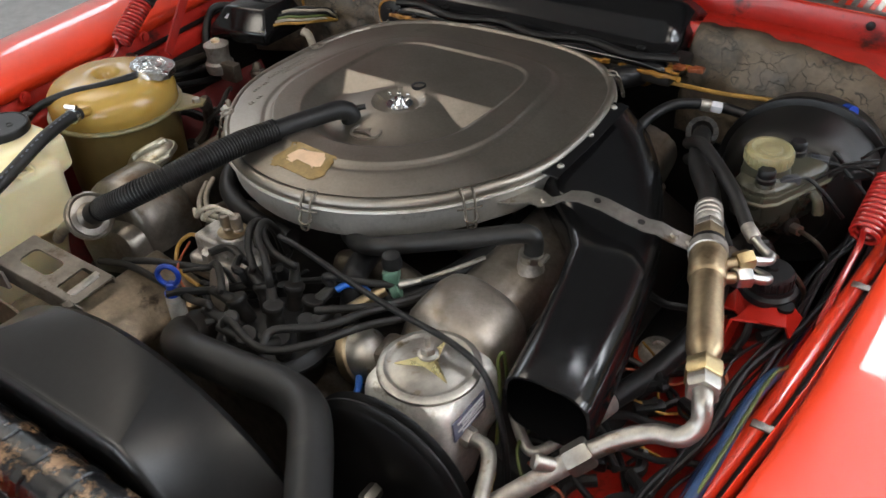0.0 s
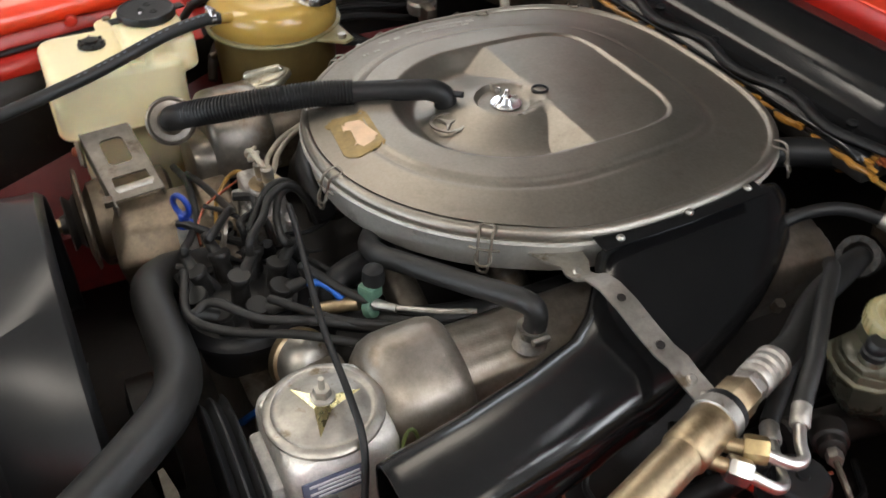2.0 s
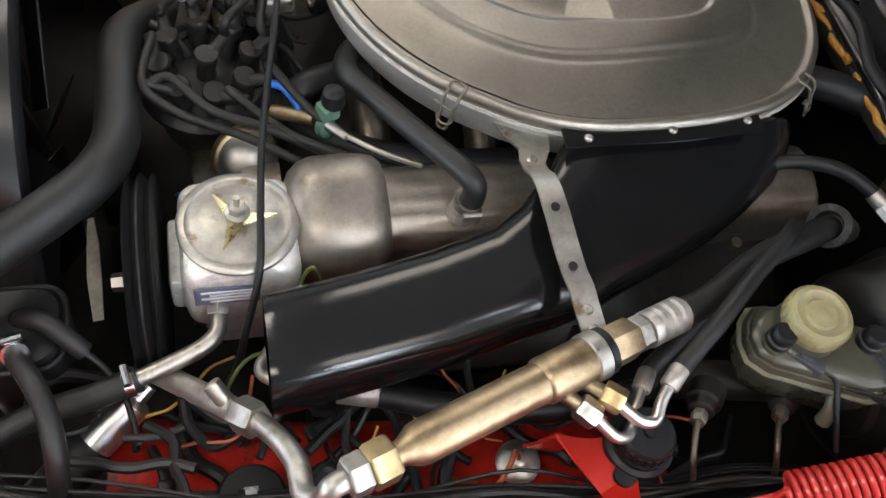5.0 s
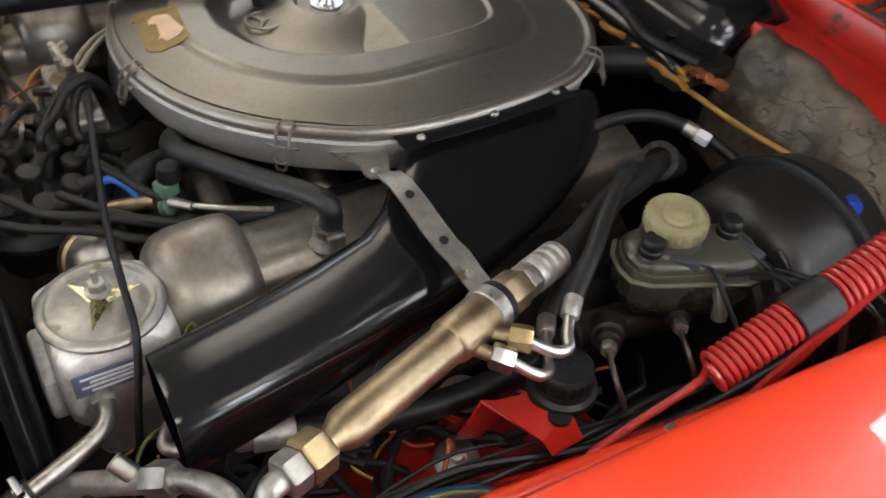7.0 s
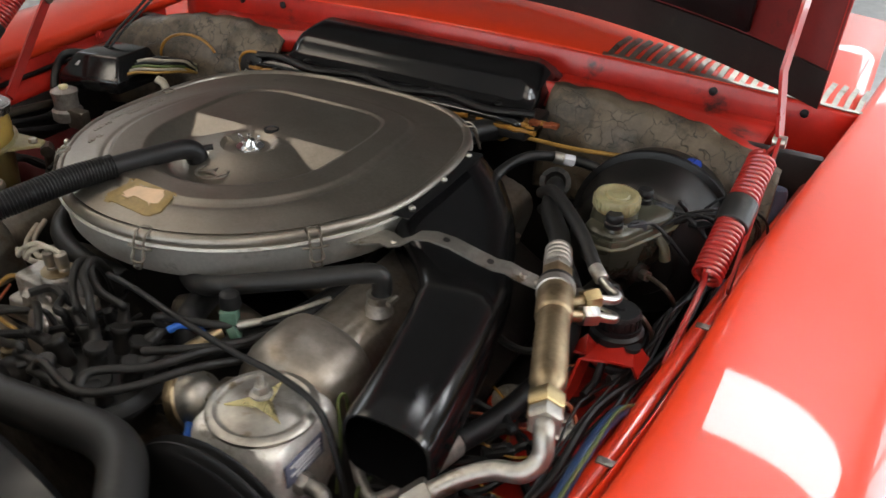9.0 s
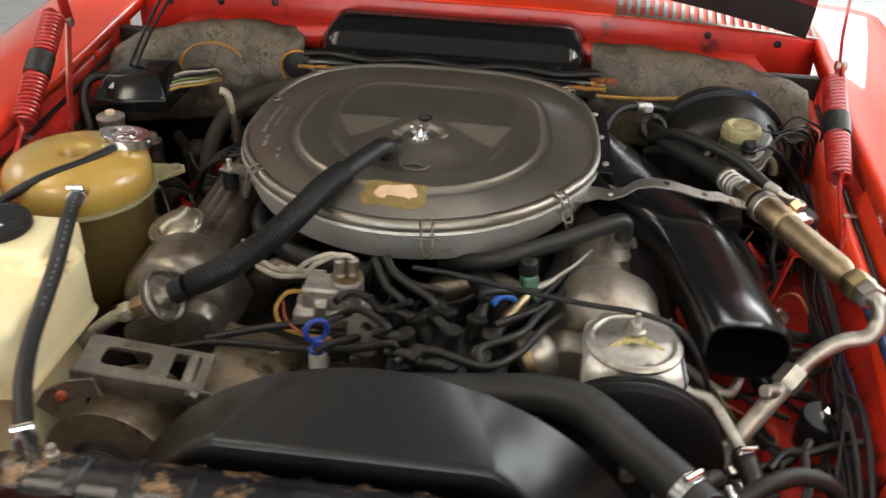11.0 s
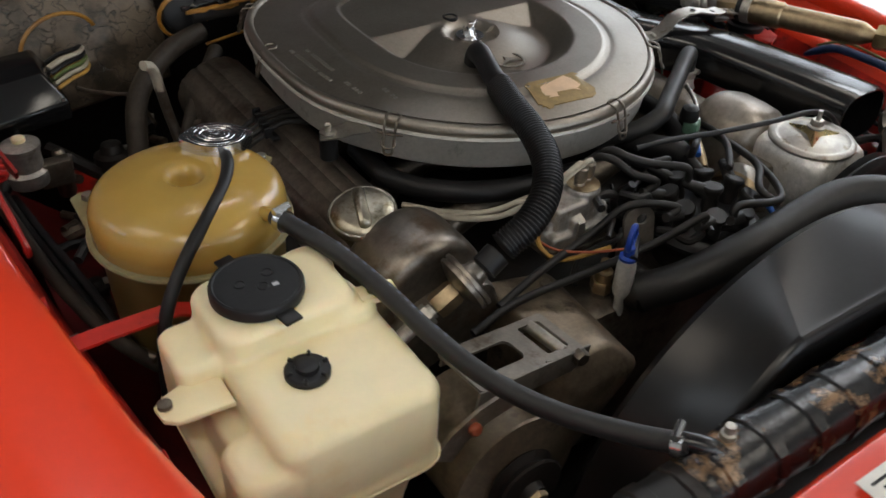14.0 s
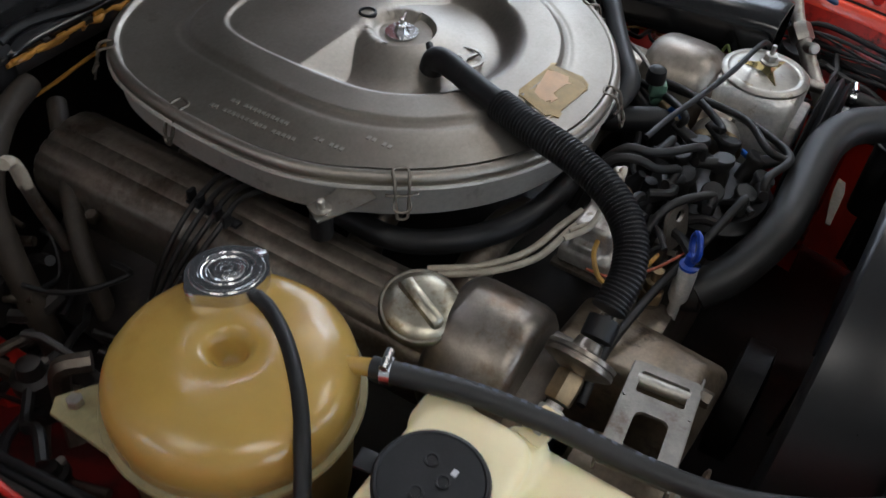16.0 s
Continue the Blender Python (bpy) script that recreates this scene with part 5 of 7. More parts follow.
for k, dx in enumerate((0.0, 0.012)):
    solid("vacuum_pipe", tube([(-0.051 + 0.014 * k, -0.290 + 0.004 * k, 0.893), (-0.054 + 0.014 * k, -0.291, 0.903), (-0.066 + dx, -0.294, 0.904), (-0.090 + dx, -0.293, 0.890), (-0.106 + dx, -0.290, 0.874), (-0.128 + dx, -0.275, 0.868)], 0.0030, 8), WIRE_W, "thin beige plastic vacuum pipe", "pipe", "vacuum pipes")
solid("yellow_lead", tube([(-0.096, -0.298, 0.852), (-0.114, -0.303, 0.850), (-0.124, -0.316, 0.836), (-0.112, -0.332, 0.822), (-0.085, -0.342, 0.822), (-0.05, -0.350, 0.826)], 0.0026, 8), WIRE_Y, "thin yellow insulated engine lead", "cable")
# grey pair of hoses behind the elbow
for k in range(2):
    solid("grey_hose", tube([(-0.21, -0.175 - 0.012 * k, 0.835), (-0.18, -0.215 - 0.012 * k, 0.838), (-0.14, -0.245 - 0.012 * k, 0.842), (-0.10, -0.26 - 0.01 * k, 0.855), (-0.075, -0.27 - 0.01 * k, 0.862)], 0.0036, 10), WIRE_W, "grey-white plastic hose under the air cleaner", "hose", "grey hoses")
solid("cleaner_hose", tube([(-0.20, -0.05, 0.842), (-0.20, -0.13, 0.842), (-0.16, -0.19, 0.845), (-0.09, -0.225, 0.845), (0.0, -0.235, 0.845)], 0.013, 12), RUBBER, "thick black hose under the air cleaner", "hose")

# dipstick
ds = thing("dipstick", "oil dipstick with blue ring handle", "dipstick", (-0.055, -0.385, 0.75))
t = bmesh.new()
ring = [V((-0.057 + 0.0125 * math.cos(a) * 0.85, -0.383 + 0.0125 * math.cos(a) * 0.5, 0.862 + 0.0135 * math.sin(a))) for a in (2 * math.pi * k / 16 for k in range(16))]
tube(ring, 0.0033, 8, 2, t, closed=True)
cyl((-0.057, -0.383, 0.851), (-0.057, -0.383, 0.835), 0.006, 12, t, 0.001)
lathe([(0.010, 0), (0.010, 0.003), (0.006, 0.005)], (-0.057, -0.383, 0.835), (0, 0, 1), 14, t)
part("ring_handle", t, BLUE, ds)
part("tube", lathe([(0.006, 0), (0.006, 0.04), (0.0085, 0.045), (0.0105, 0.05), (0.0105, 0.085), (0.0095, 0.090), (0.0085, 0.094)], (-0.057, -0.383, 0.742), (0, 0, 1), 14), SILVER, ds)
ey = thing("lifting_eye", "brown-grey steel lifting eye plate", "lifting eye", (-0.008, -0.352, 0.80))
MP = Matrix.Translation((-0.012, -0.351, 0.838)) @ Matrix.Rotation(radians(-14), 4, "Z") @ Matrix.Rotation(radians(76), 4, "X")
o = round_rect(0.038, 0.050, 0.014, 5)
i = [(0.0075 * math.cos(a) + 0.004, 0.0065 * math.sin(a) + 0.011) for a in (radians(45) + 2 * math.pi * k / len(o) for k in range(len(o)))]
part("plate", frame_plate(o, i, -0.002, 0.002, MP), COVER, ey)
part("foot", box((-0.010, -0.344, 0.802), (0.034, 0.014, 0.034), 0.003), COVER, ey)
part("bolt", hexa((-0.020, -0.353, 0.806), (-0.020, -0.362, 0.806), 0.007), ALU_DARK, ey)
sn = thing("temperature_sensor", "brass temperature sensor with hex base", "sensor", (-0.025, -0.372, 0.77))
part("hex", hexa((-0.060, -0.357, 0.775), (-0.060, -0.357, 0.790), 0.014), BRASS, sn)
part("tip", lathe([(0.010, 0), (0.010, 0.012), (0.006, 0.014), (0.006, 0.026)], (-0.060, -0.357, 0.790), (0, 0, 1), 14), BRASS, sn)
part("socket", lathe([(0.013, -0.06), (0.015, -0.03), (0.013, -0.012), (0.012, 0.0)], (-0.060, -0.357, 0.775), (0, 0, 1), 18), ALU_DARK, sn)

# distributor with its boots and leads
di = thing("distributor", "black distributor cap with plug lead boots", "distributor", (0.078, -0.36, 0.74))
part("base", lathe([(0.035, 0), (0.05, 0.01), (0.055, 0.05), (0.054, 0.06)], (0.086, -0.361, 0.752), (0, 0, 1), 28), GRIME_SHADE, di)
part("cap", lathe([(0.064, 0), (0.069, 0.002), (0.069, 0.007), (0.062, 0.010), (0.058, 0.016), (0.02, 0.020)], (0.086, -0.361, 0.812), (0, 0, 1), 40), PLASTIC, di)
random.seed(3)
boots = []
for k in range(9):
    if k == 8:
        bx, by, bz = 0.090, -0.360, 0.862
    else:
        a = radians(45 * k + 8)
        bx, by, bz = 0.086 + 0.048 * math.cos(a), -0.361 + 0.045 * math.sin(a), 0.856
    tilt = V(((bx - 0.088) * 7 + random.uniform(-0.12, 0.12), (by + 0.361) * 7 + random.uniform(-0.12, 0.12), 1))
    part("boot", lathe([(0.0085, -0.034), (0.0095, -0.018), (0.0085, -0.012), (0.0090, -0.008), (0.0120, -0.002), (0.0122, 0.002), (0.0112, 0.0036), (0.004, 0.0038)], (bx, by, bz), tilt, 18), LEAD, di, "black rubber boot")
    boots.append((bx, by, bz))
leads = [
    (boots[0], [(0.14, -0.34, 0.868), (0.19, -0.29, 0.862), (0.215, -0.23, 0.85), (0.23, -0.15, 0.825)]),
    (boots[1], [(0.12, -0.30, 0.880), (0.17, -0.26, 0.862), (0.205, -0.20, 0.845), (0.22, -0.12, 0.825)]),
    (boots[2], [(0.07, -0.305, 0.880), (0.035, -0.300, 0.882), (0.010, -0.288, 0.892), (-0.004, -0.268, 0.888), (-0.012, -0.250, 0.86), (-0.016, -0.240, 0.82)]),
    (boots[3], [(0.03, -0.328, 0.876), (0.008, -0.312, 0.884), (-0.006, -0.292, 0.896), (-0.014, -0.270, 0.890), (-0.022, -0.252, 0.86), (-0.026, -0.242, 0.82)]),
    (boots[4], [(0.02, -0.37, 0.87), (-0.02, -0.34, 0.868), (-0.06, -0.33, 0.84), (-0.14, -0.34, 0.825), (-0.20, -0.35, 0.81)]),
    (boots[5], [(0.03, -0.40, 0.872), (-0.02, -0.385, 0.846), (-0.09, -0.365, 0.822), (-0.18, -0.355, 0.812), (-0.24, -0.36, 0.80)]),
    (boots[6], [(0.075, -0.41, 0.876), (0.13, -0.42, 0.87), (0.165, -0.385, 0.865), (0.19, -0.33, 0.86), (0.22, -0.27, 0.845)]),
    (boots[7], [(0.125, -0.395, 0.874), (0.165, -0.36, 0.872), (0.185, -0.31, 0.865), (0.21, -0.25, 0.85)]),
    (boots[8], [(0.065, -0.338, 0.888), (0.038, -0.316, 0.890), (0.014, -0.300, 0.896), (0.002, -0.276, 0.898), (-0.004, -0.254, 0.87), (-0.006, -0.242, 0.83)]),
]
for b0, rest in leads:
    b0 = V(b0)
    dh = V(rest[0]) - b0
    dh.z = 0.15 * dh.length
    dh.normalize()
    part("boot_elbow", tube([b0 + V((0, 0, -0.026)), b0 + V((0, 0, -0.014)), b0 + dh * 0.008 + V((0, 0, -0.006)), b0 + dh * 0.020 + V((0, 0, -0.004)), b0 + dh * 0.036 + V((0, 0, -0.003))], [0.0090, 0.0090, 0.0080, 0.0065, 0.0052], 14, 5), LEAD, di, "black rubber elbow boot")
    solid("plug_lead", tube([b0 + dh * 0.030 + V((0, 0, -0.003))] + [V(q) - V((0, 0, 0.003)) for q in rest], 0.0046, 10), LEAD, "black ignition plug lead", "cable", "plug leads")
solid("cable_tube", tube([(0.035, -0.285, 0.892), (0.08, -0.292, 0.893), (0.15, -0.305, 0.890), (0.23, -0.318, 0.888), (0.30, -0.325, 0.886), (0.345, -0.330, 0.868), (0.375, -0.345, 0.82), (0.39, -0.36, 0.76), (0.41, -0.40, 0.70)], 0.0034, 10), RUBBER, "long thin black cable over the pump", "cable")

# tangle of dark leads between regulator and distributor
random.seed(31)
for k in range(16):
    p0 = V((random.uniform(-0.03, 0.05), random.uniform(-0.37, -0.27), random.uniform(0.79, 0.845)))
    pts = [p0]
    dr = V((random.uniform(-1, 1), random.uniform(-1, 1), random.uniform(-0.3, 0.4))).normalized()
    for q in range(5):
        dr = (dr + V((random.uniform(-0.8, 0.8), random.uniform(-0.8, 0.8), random.uniform(-0.6, 0.5)))).normalized()
        pts.append(pts[-1] + dr * random.uniform(0.014, 0.026))
        pts[-1].z = min(pts[-1].z, 0.862)
    solid("engine_lead", tube(pts, random.choice((0.0022, 0.003, 0.0042, 0.005)), 8, 5), random.choice((PLASTIC, RUBBER, PLASTIC, GRIME_SHADE, HOSE)), "dark engine lead in the tangle", "cable", "engine leads")
for k, (x, y, z, r) in enumerate(((0.012, -0.312, 0.82, 0.012), (0.03, -0.285, 0.83, 0.010), (-0.005, -0.335, 0.80, 0.013), (0.045, -0.30, 0.815, 0.014), (0.16, -0.31, 0.80, 0.013), (0.14, -0.295, 0.80, 0.015))):
    solid("rubber_connector", lathe([(r * 0.8, -0.03), (r, -0.02), (r, 0.004), (r * 0.7, 0.012), (r * 0.5, 0.02)], (x, y, z), (random.uniform(-0.5, 0.5), random.uniform(-0.5, 0.3), 1), 16), RUBBER, "black rubber connector among the leads", "connector", "rubber connectors")
# thin coloured wires by the dipstick
solid("brown_lead", tube([(-0.02, -0.376, 0.83), (-0.045, -0.372, 0.836), (-0.085, -0.352, 0.834), (-0.11, -0.325, 0.83), (-0.12, -0.30, 0.835)], 0.0016, 7), WIRE_R, "thin brown sensor lead", "cable")


# ---- top hose of the radiator ----
th = thing("radiator_hose", "thick weathered black radiator hose", "hose", (0.18, -0.47, 0.80))
part("hose", tube([(-0.04, -0.395, 0.790), (-0.01, -0.422, 0.812), (0.047, -0.443, 0.840), (0.13, -0.444, 0.851), (0.19, -0.446, 0.860), (0.232, -0.462, 0.866), (0.262, -0.492, 0.866), (0.285, -0.520, 0.866), (0.310, -0.550, 0.868), (0.335, -0.585, 0.868)], 0.0212, 18), HOSE, th)
part("clip", clamp((0.322, -0.567, 0.868), (0.6, -0.7, 0), 0.022, None, 0.012), CHROME, th)
part("thermostat_housing", lathe([(0.022, 0), (0.026, 0.01), (0.025, 0.03), (0.022, 0.04)], (-0.035, -0.362, 0.782), (0.1, -1, 0.1), 24), GRIME_SHADE, th)

# ---- steering pump ----
pu = thing("steering_pump", "cast power steering pump with round zinc cap", "pump", (0.29, -0.345, 0.70))
PX, PY = 0.289, -0.344
part("cap", lathe([(0.050, 0), (0.0535, 0.001), (0.0535, 0.004), (0.051, 0.0065), (0.046, 0.007), (0.044, 0.0055), (0.040, 0.0055), (0.036, 0.008), (0.012, 0.0095)], (PX, PY, 0.858), (0, 0, 1), 48), ZINC, pu, "round zinc reservoir cap")
t = bmesh.new()
loft(t, [rr_ring(0.070, 0.07, 0.016, PX, PY, 0.70), rr_ring(0.080, 0.080, 0.016, PX, PY, 0.73), rr_ring(0.090, 0.088, 0.016, PX + 0.004, PY, 0.765), rr_ring(0.104, 0.100, 0.015, PX + 0.003, PY, 0.782), rr_ring(0.107, 0.104, 0.015, PX + 0.002, PY, 0.80), rr_ring(0.107, 0.104, 0.016, PX + 0.001, PY, 0.842), rr_ring(0.103, 0.101, 0.018, PX, PY, 0.852), rr_ring(0.096, 0.096, 0.024, PX, PY, 0.858)])
part("body", t, SILVER, pu, angle=50)
st = []
for k in range(6):
    a = radians(215 + 60 * k)
    r = 0.035 if k % 2 == 0 else 0.009
    st.append((r * math.cos(a), r * math.sin(a)))
t = bmesh.new()
base = [V((PX + x, PY + y, 0.8675)) for x, y in st]
vs = [t.verts.new(p) for p in base]
low = [t.verts.new(p - V((0, 0, 0.0015))) for p in base]
top = t.verts.new((PX, PY, 0.8775))
for k in range(6):
    t.faces.new((vs[k], vs[(k + 1) % 6], top))
    t.faces.new((low[(k + 1) % 6], low[k], vs[k], vs[(k + 1) % 6]))
t.faces.new(list(reversed(low)))
part("spring_star", t, STAR, pu, "gold passivated three-armed spring", angle=10)
part("nut", hexa((PX, PY, 0.879), (PX, PY, 0.888), 0.008), ZINC, pu)
part("washer", lathe([(0.011, 0), (0.011, 0.002), (0.008, 0.0035)], (PX, PY, 0.877), (0, 0, 1), 18), ZINC, pu)
part("stud", cyl((PX, PY, 0.886), (PX, PY, 0.900), 0.0028, 10), ZINC, pu)
lb = part("label_plate", box((0.3455, -0.358, 0.834), (0.0015, 0.056, 0.024), 0.0004, Matrix.Rotation(radians(-4), 3, "Y")), LABEL_BG, pu, "blue-grey maker's plate")
for k in range(4):
    part("print_bar", box((0.3468, -0.358 + 0.004 * (k % 2), 0.8420 - 0.0050 * k), (0.0012, 0.044 - 0.006 * (k % 2), 0.0022)), LABEL_FG, lb)
part("flange", box((0.289, -0.398, 0.80), (0.07, 0.02, 0.05), 0.006), SILVER, pu)
part("pulley", lathe([(0.096, 0), (0.100, 0.002), (0.092, 0.007), (0.100, 0.012), (0.100, 0.014), (0.092, 0.019), (0.100, 0.024), (0.096, 0.026), (0.02, 0.02)], (0.289, -0.415, 0.775), (0, -1, 0), 48), RUBBER, pu, "black belt pulley")
part("pulley_bolt", hexa((0.289, -0.442, 0.775), (0.289, -0.462, 0.775), 0.009), ZINC, pu)
part("union", hexa((0.340, -0.366, 0.815), (0.356, -0.368, 0.815), 0.011), ALU, pu)
for y in (-0.30, -0.385):
    part("cover_bolt", hexa((0.325, y, 0.768), (0.338, y, 0.768), 0.007), ALU_DARK, pu)
pp = thing("pump_pipe", "bent zinc pump pipe with rubber hose", "pipe", (0.39, -0.42, 0.78))
part("pipe", tube([(0.352, -0.367, 0.815), (0.372, -0.370, 0.815), (0.384, -0.385, 0.812), (0.393, -0.41, 0.808), (0.403, -0.440, 0.804)], 0.0078, 14), ZINC, pp)
part("hose", tube([(0.402, -0.436, 0.805), (0.41, -0.47, 0.798), (0.42, -0.53, 0.785), (0.445, -0.58, 0.77), (0.47, -0.60, 0.72)], 0.0115, 14), HOSE, pp)
part("clip", clamp((0.404, -0.444, 0.803), (0.2, -0.97, -0.1), 0.0118, None, 0.008), CHROME, pp)
vc = thing("vacuum_unit", "zinc vacuum capsule on distributor", "vacuum unit", (0.175, -0.335, 0.78))
VA, VD = (0.178, -0.331, 0.812), (0.80, 0.25, 0.35)
part("capsule", lathe([(0.010, -0.014), (0.024, -0.010), (0.029, -0.006), (0.030, 0.004), (0.0285, 0.016), (0.024, 0.026), (0.015, 0.032), (0.006, 0.034)], VA, VD, 32), ZINC, vc)
part("crimp_ring", lathe([(0.0295, -0.008), (0.0325, -0.006), (0.0330, 0.001), (0.0325, 0.004), (0.0298, 0.006)], VA, VD, 32), BRASS, vc, "brass coloured crimped rim")
part("rod", cyl((0.172, -0.325, 0.81), (0.12, -0.35, 0.80), 0.006, 10), ALU_DARK, vc)
part("blue_hose", tube([(0.19, -0.342, 0.812), (0.205, -0.365, 0.80), (0.20, -0.385, 0.785), (0.185, -0.40, 0.76)], 0.004, 8), BLUE2, vc)

# ---- breather pipe of the bright valve cover ----
vh = thing("vent_hose", "weathered grey rubber vent hose", "hose", (0.2, -0.19, 0.86))
part("hose", tube([(0.06, -0.195, 0.850), (0.10, -0.222, 0.866), (0.137, -0.226, 0.879), (0.17, -0.205, 0.882), (0.22, -0.172, 0.886), (0.265, -0.143, 0.892), (0.284, -0.132, 0.890), (0.287, -0.130, 0.872), (0.284, -0.132, 0.856)], 0.0115, 14), HOSE, vh)
part("clip", clamp((0.2845, -0.132, 0.862), (0, 0, 1), 0.013, None, 0.009), ZINC, vh)
part("neck", lathe([(0.018, 0), (0.015, 0.006), (0.013, 0.02)], (0.283, -0.132, 0.842), (0, 0, 1), 16), ALU, vh)
t = bmesh.new()
tube([(0.10, -0.20, 0.845), (0.115, -0.245, 0.85), (0.128, -0.268, 0.852), (0.134, -0.278, 0.84), (0.132, -0.282, 0.81)], 0.0155, 14, 6, t)
solid("black_elbow_hose", t, RUBBER, "black moulded rubber elbow hose", "hose")
solid("heater_hose", tube([(0.10, -0.30, 0.80), (0.16, -0.26, 0.822), (0.20, -0.20, 0.832), (0.215, -0.12, 0.83), (0.21, 0.0, 0.82)], 0.014, 14), RUBBER, "thick black coolant hose beside the cover", "hose")
gv = thing("green_valve", "green plastic thermo valve with brass body", "valve", (0.167, -0.248, 0.84))
part("body", box((0.170, -0.250, 0.866), (0.019, 0.019, 0.017), 0.003, Matrix.Rotation(radians(28), 3, "Z")), GREEN, gv)
part("collar", lathe([(0.008, 0), (0.0105, 0.002), (0.0105, 0.010), (0.008, 0.012)], (0.172, -0.256, 0.846), (0.55, 0.45, 0.3), 16), GREEN, gv)
part("cap", lathe([(0.0115, 0), (0.0120, 0.006), (0.0105, 0.016), (0.006, 0.019)], (0.168, -0.245, 0.874), (0, 0, 1), 14), RUBBER, gv)
part("brass_arm", tube([(0.168, -0.262, 0.852), (0.155, -0.285, 0.845), (0.145, -0.30, 0.838)], 0.0075, 12, 3), BRASS, gv)
part("nipple", tube([(0.180, -0.250, 0.856), (0.20, -0.235, 0.86)], [0.006, 0.004], 10, 2), ZINC, gv)
part("pipe", tube([(0.195, -0.238, 0.859), (0.225, -0.205, 0.866), (0.245, -0.17, 0.868)], 0.0028, 8), ZINC, gv)
solid("blue_hose_piece", tube([(0.130, -0.300, 0.862), (0.138, -0.290, 0.866), (0.15, -0.280, 0.860), (0.158, -0.274, 0.848)], 0.0042, 10), BLUE2, "short bright blue vacuum hose", "hose")

# ---- brass coloured cooler tube with its pipes ----
bt = thing("fuel_cooler", "yellow passivated fuel cooler tube with hex unions", "fuel cooler", (0.50, -0.15, 0.89))
a, b = V((0.5255, -0.233, 0.908)), V((0.478, -0.098, 0.901))
d = (b - a).normalized()
L = (b - a).length
part("tube", lathe([(0.0095, -0.022), (0.010, -0.012), (0.0162, 0.0), (0.0172, 0.006), (0.0172, L * 0.80), (0.0190, L * 0.80 + 0.002), (0.0198, L * 0.80 + 0.004), (0.0198, L + 0.030), (0.017, L + 0.034)], a, d, 32), BRASS, bt)
part("union_nut", hexa(a - d * 0.040, a - d * 0.018, 0.0185), GOLD, bt, "gold hex union nut")
part("steel_nut", hexa(a - d * 0.057, a - d * 0.040, 0.0165), ZINC, bt)
c0 = b + d * 0.030
part("band", lathe([(0.0195, 0), (0.0215, 0.001), (0.0215, 0.013), (0.0195, 0.014)], c0 - d * 0.012, d, 28), ZINC, bt)
part("black_band", lathe([(0.0185, 0), (0.0205, 0.001), (0.0205, 0.007), (0.0185, 0.008)], c0 + d * 0.002, d, 28), RUBBER, bt)
h0 = c0 + d * 0.008
d2 = (V((0.429, 0.040, 0.888)) - h0).normalized()
part("rear_nut", hexa(h0, h0 + d2 * 0.032, 0.0185), BRASS, bt)
part("rear_collar", hexa(h0 + d2 * 0.033, h0 + d2 * 0.046, 0.016), ZINC, bt)
fer = [(0.015, 0)]
for k in range(4):
    fer += [(0.0165, 0.002 + 0.011 * k), (0.0165, 0.008 + 0.011 * k), (0.014, 0.0095 + 0.011 * k), (0.014, 0.011 + 0.011 * k)]
part("ferrule", lathe(fer, h0 + d2 * 0.047, d2, 26), ALU, bt, "ribbed aluminium hose ferrule")
he = h0 + d2 * 0.088
part("hose", tube([he - d2 * 0.01, he + d2 * 0.04, (0.385, 0.125, 0.878), (0.365, 0.18, 0.872), (0.352, 0.222, 0.868), (0.345, 0.26, 0.85)], 0.0135, 14), HOSE, bt)
e0 = a - d * 0.055
part("elbow_pipe", tube([e0, e0 - d * 0.012, (0.551, -0.304, 0.893), (0.540, -0.315, 0.879), (0.515, -0.317, 0.871), (0.490, -0.328, 0.859), (0.466, -0.344, 0.842)], 0.0092, 16), ZINC, bt, "bent aluminium elbow pipe")
j = V((0.466, -0.344, 0.842))
dj = V((-0.62, -0.62, -0.5)).normalized()
part("hex_block", hexa(j - dj * 0.004, j + dj * 0.022, 0.0155), ZINC, bt)
part("lower_pipe", tube([j + dj * 0.02, j + dj * 0.06, j + dj * 0.14], 0.0105, 14, 4), ALU, bt)
part("side_plug", cyl(j + dj * 0.03, j + dj * 0.03 + V((-0.02, -0.015, 0.012)), 0.008, 12, None, 0.002), ZINC, bt)
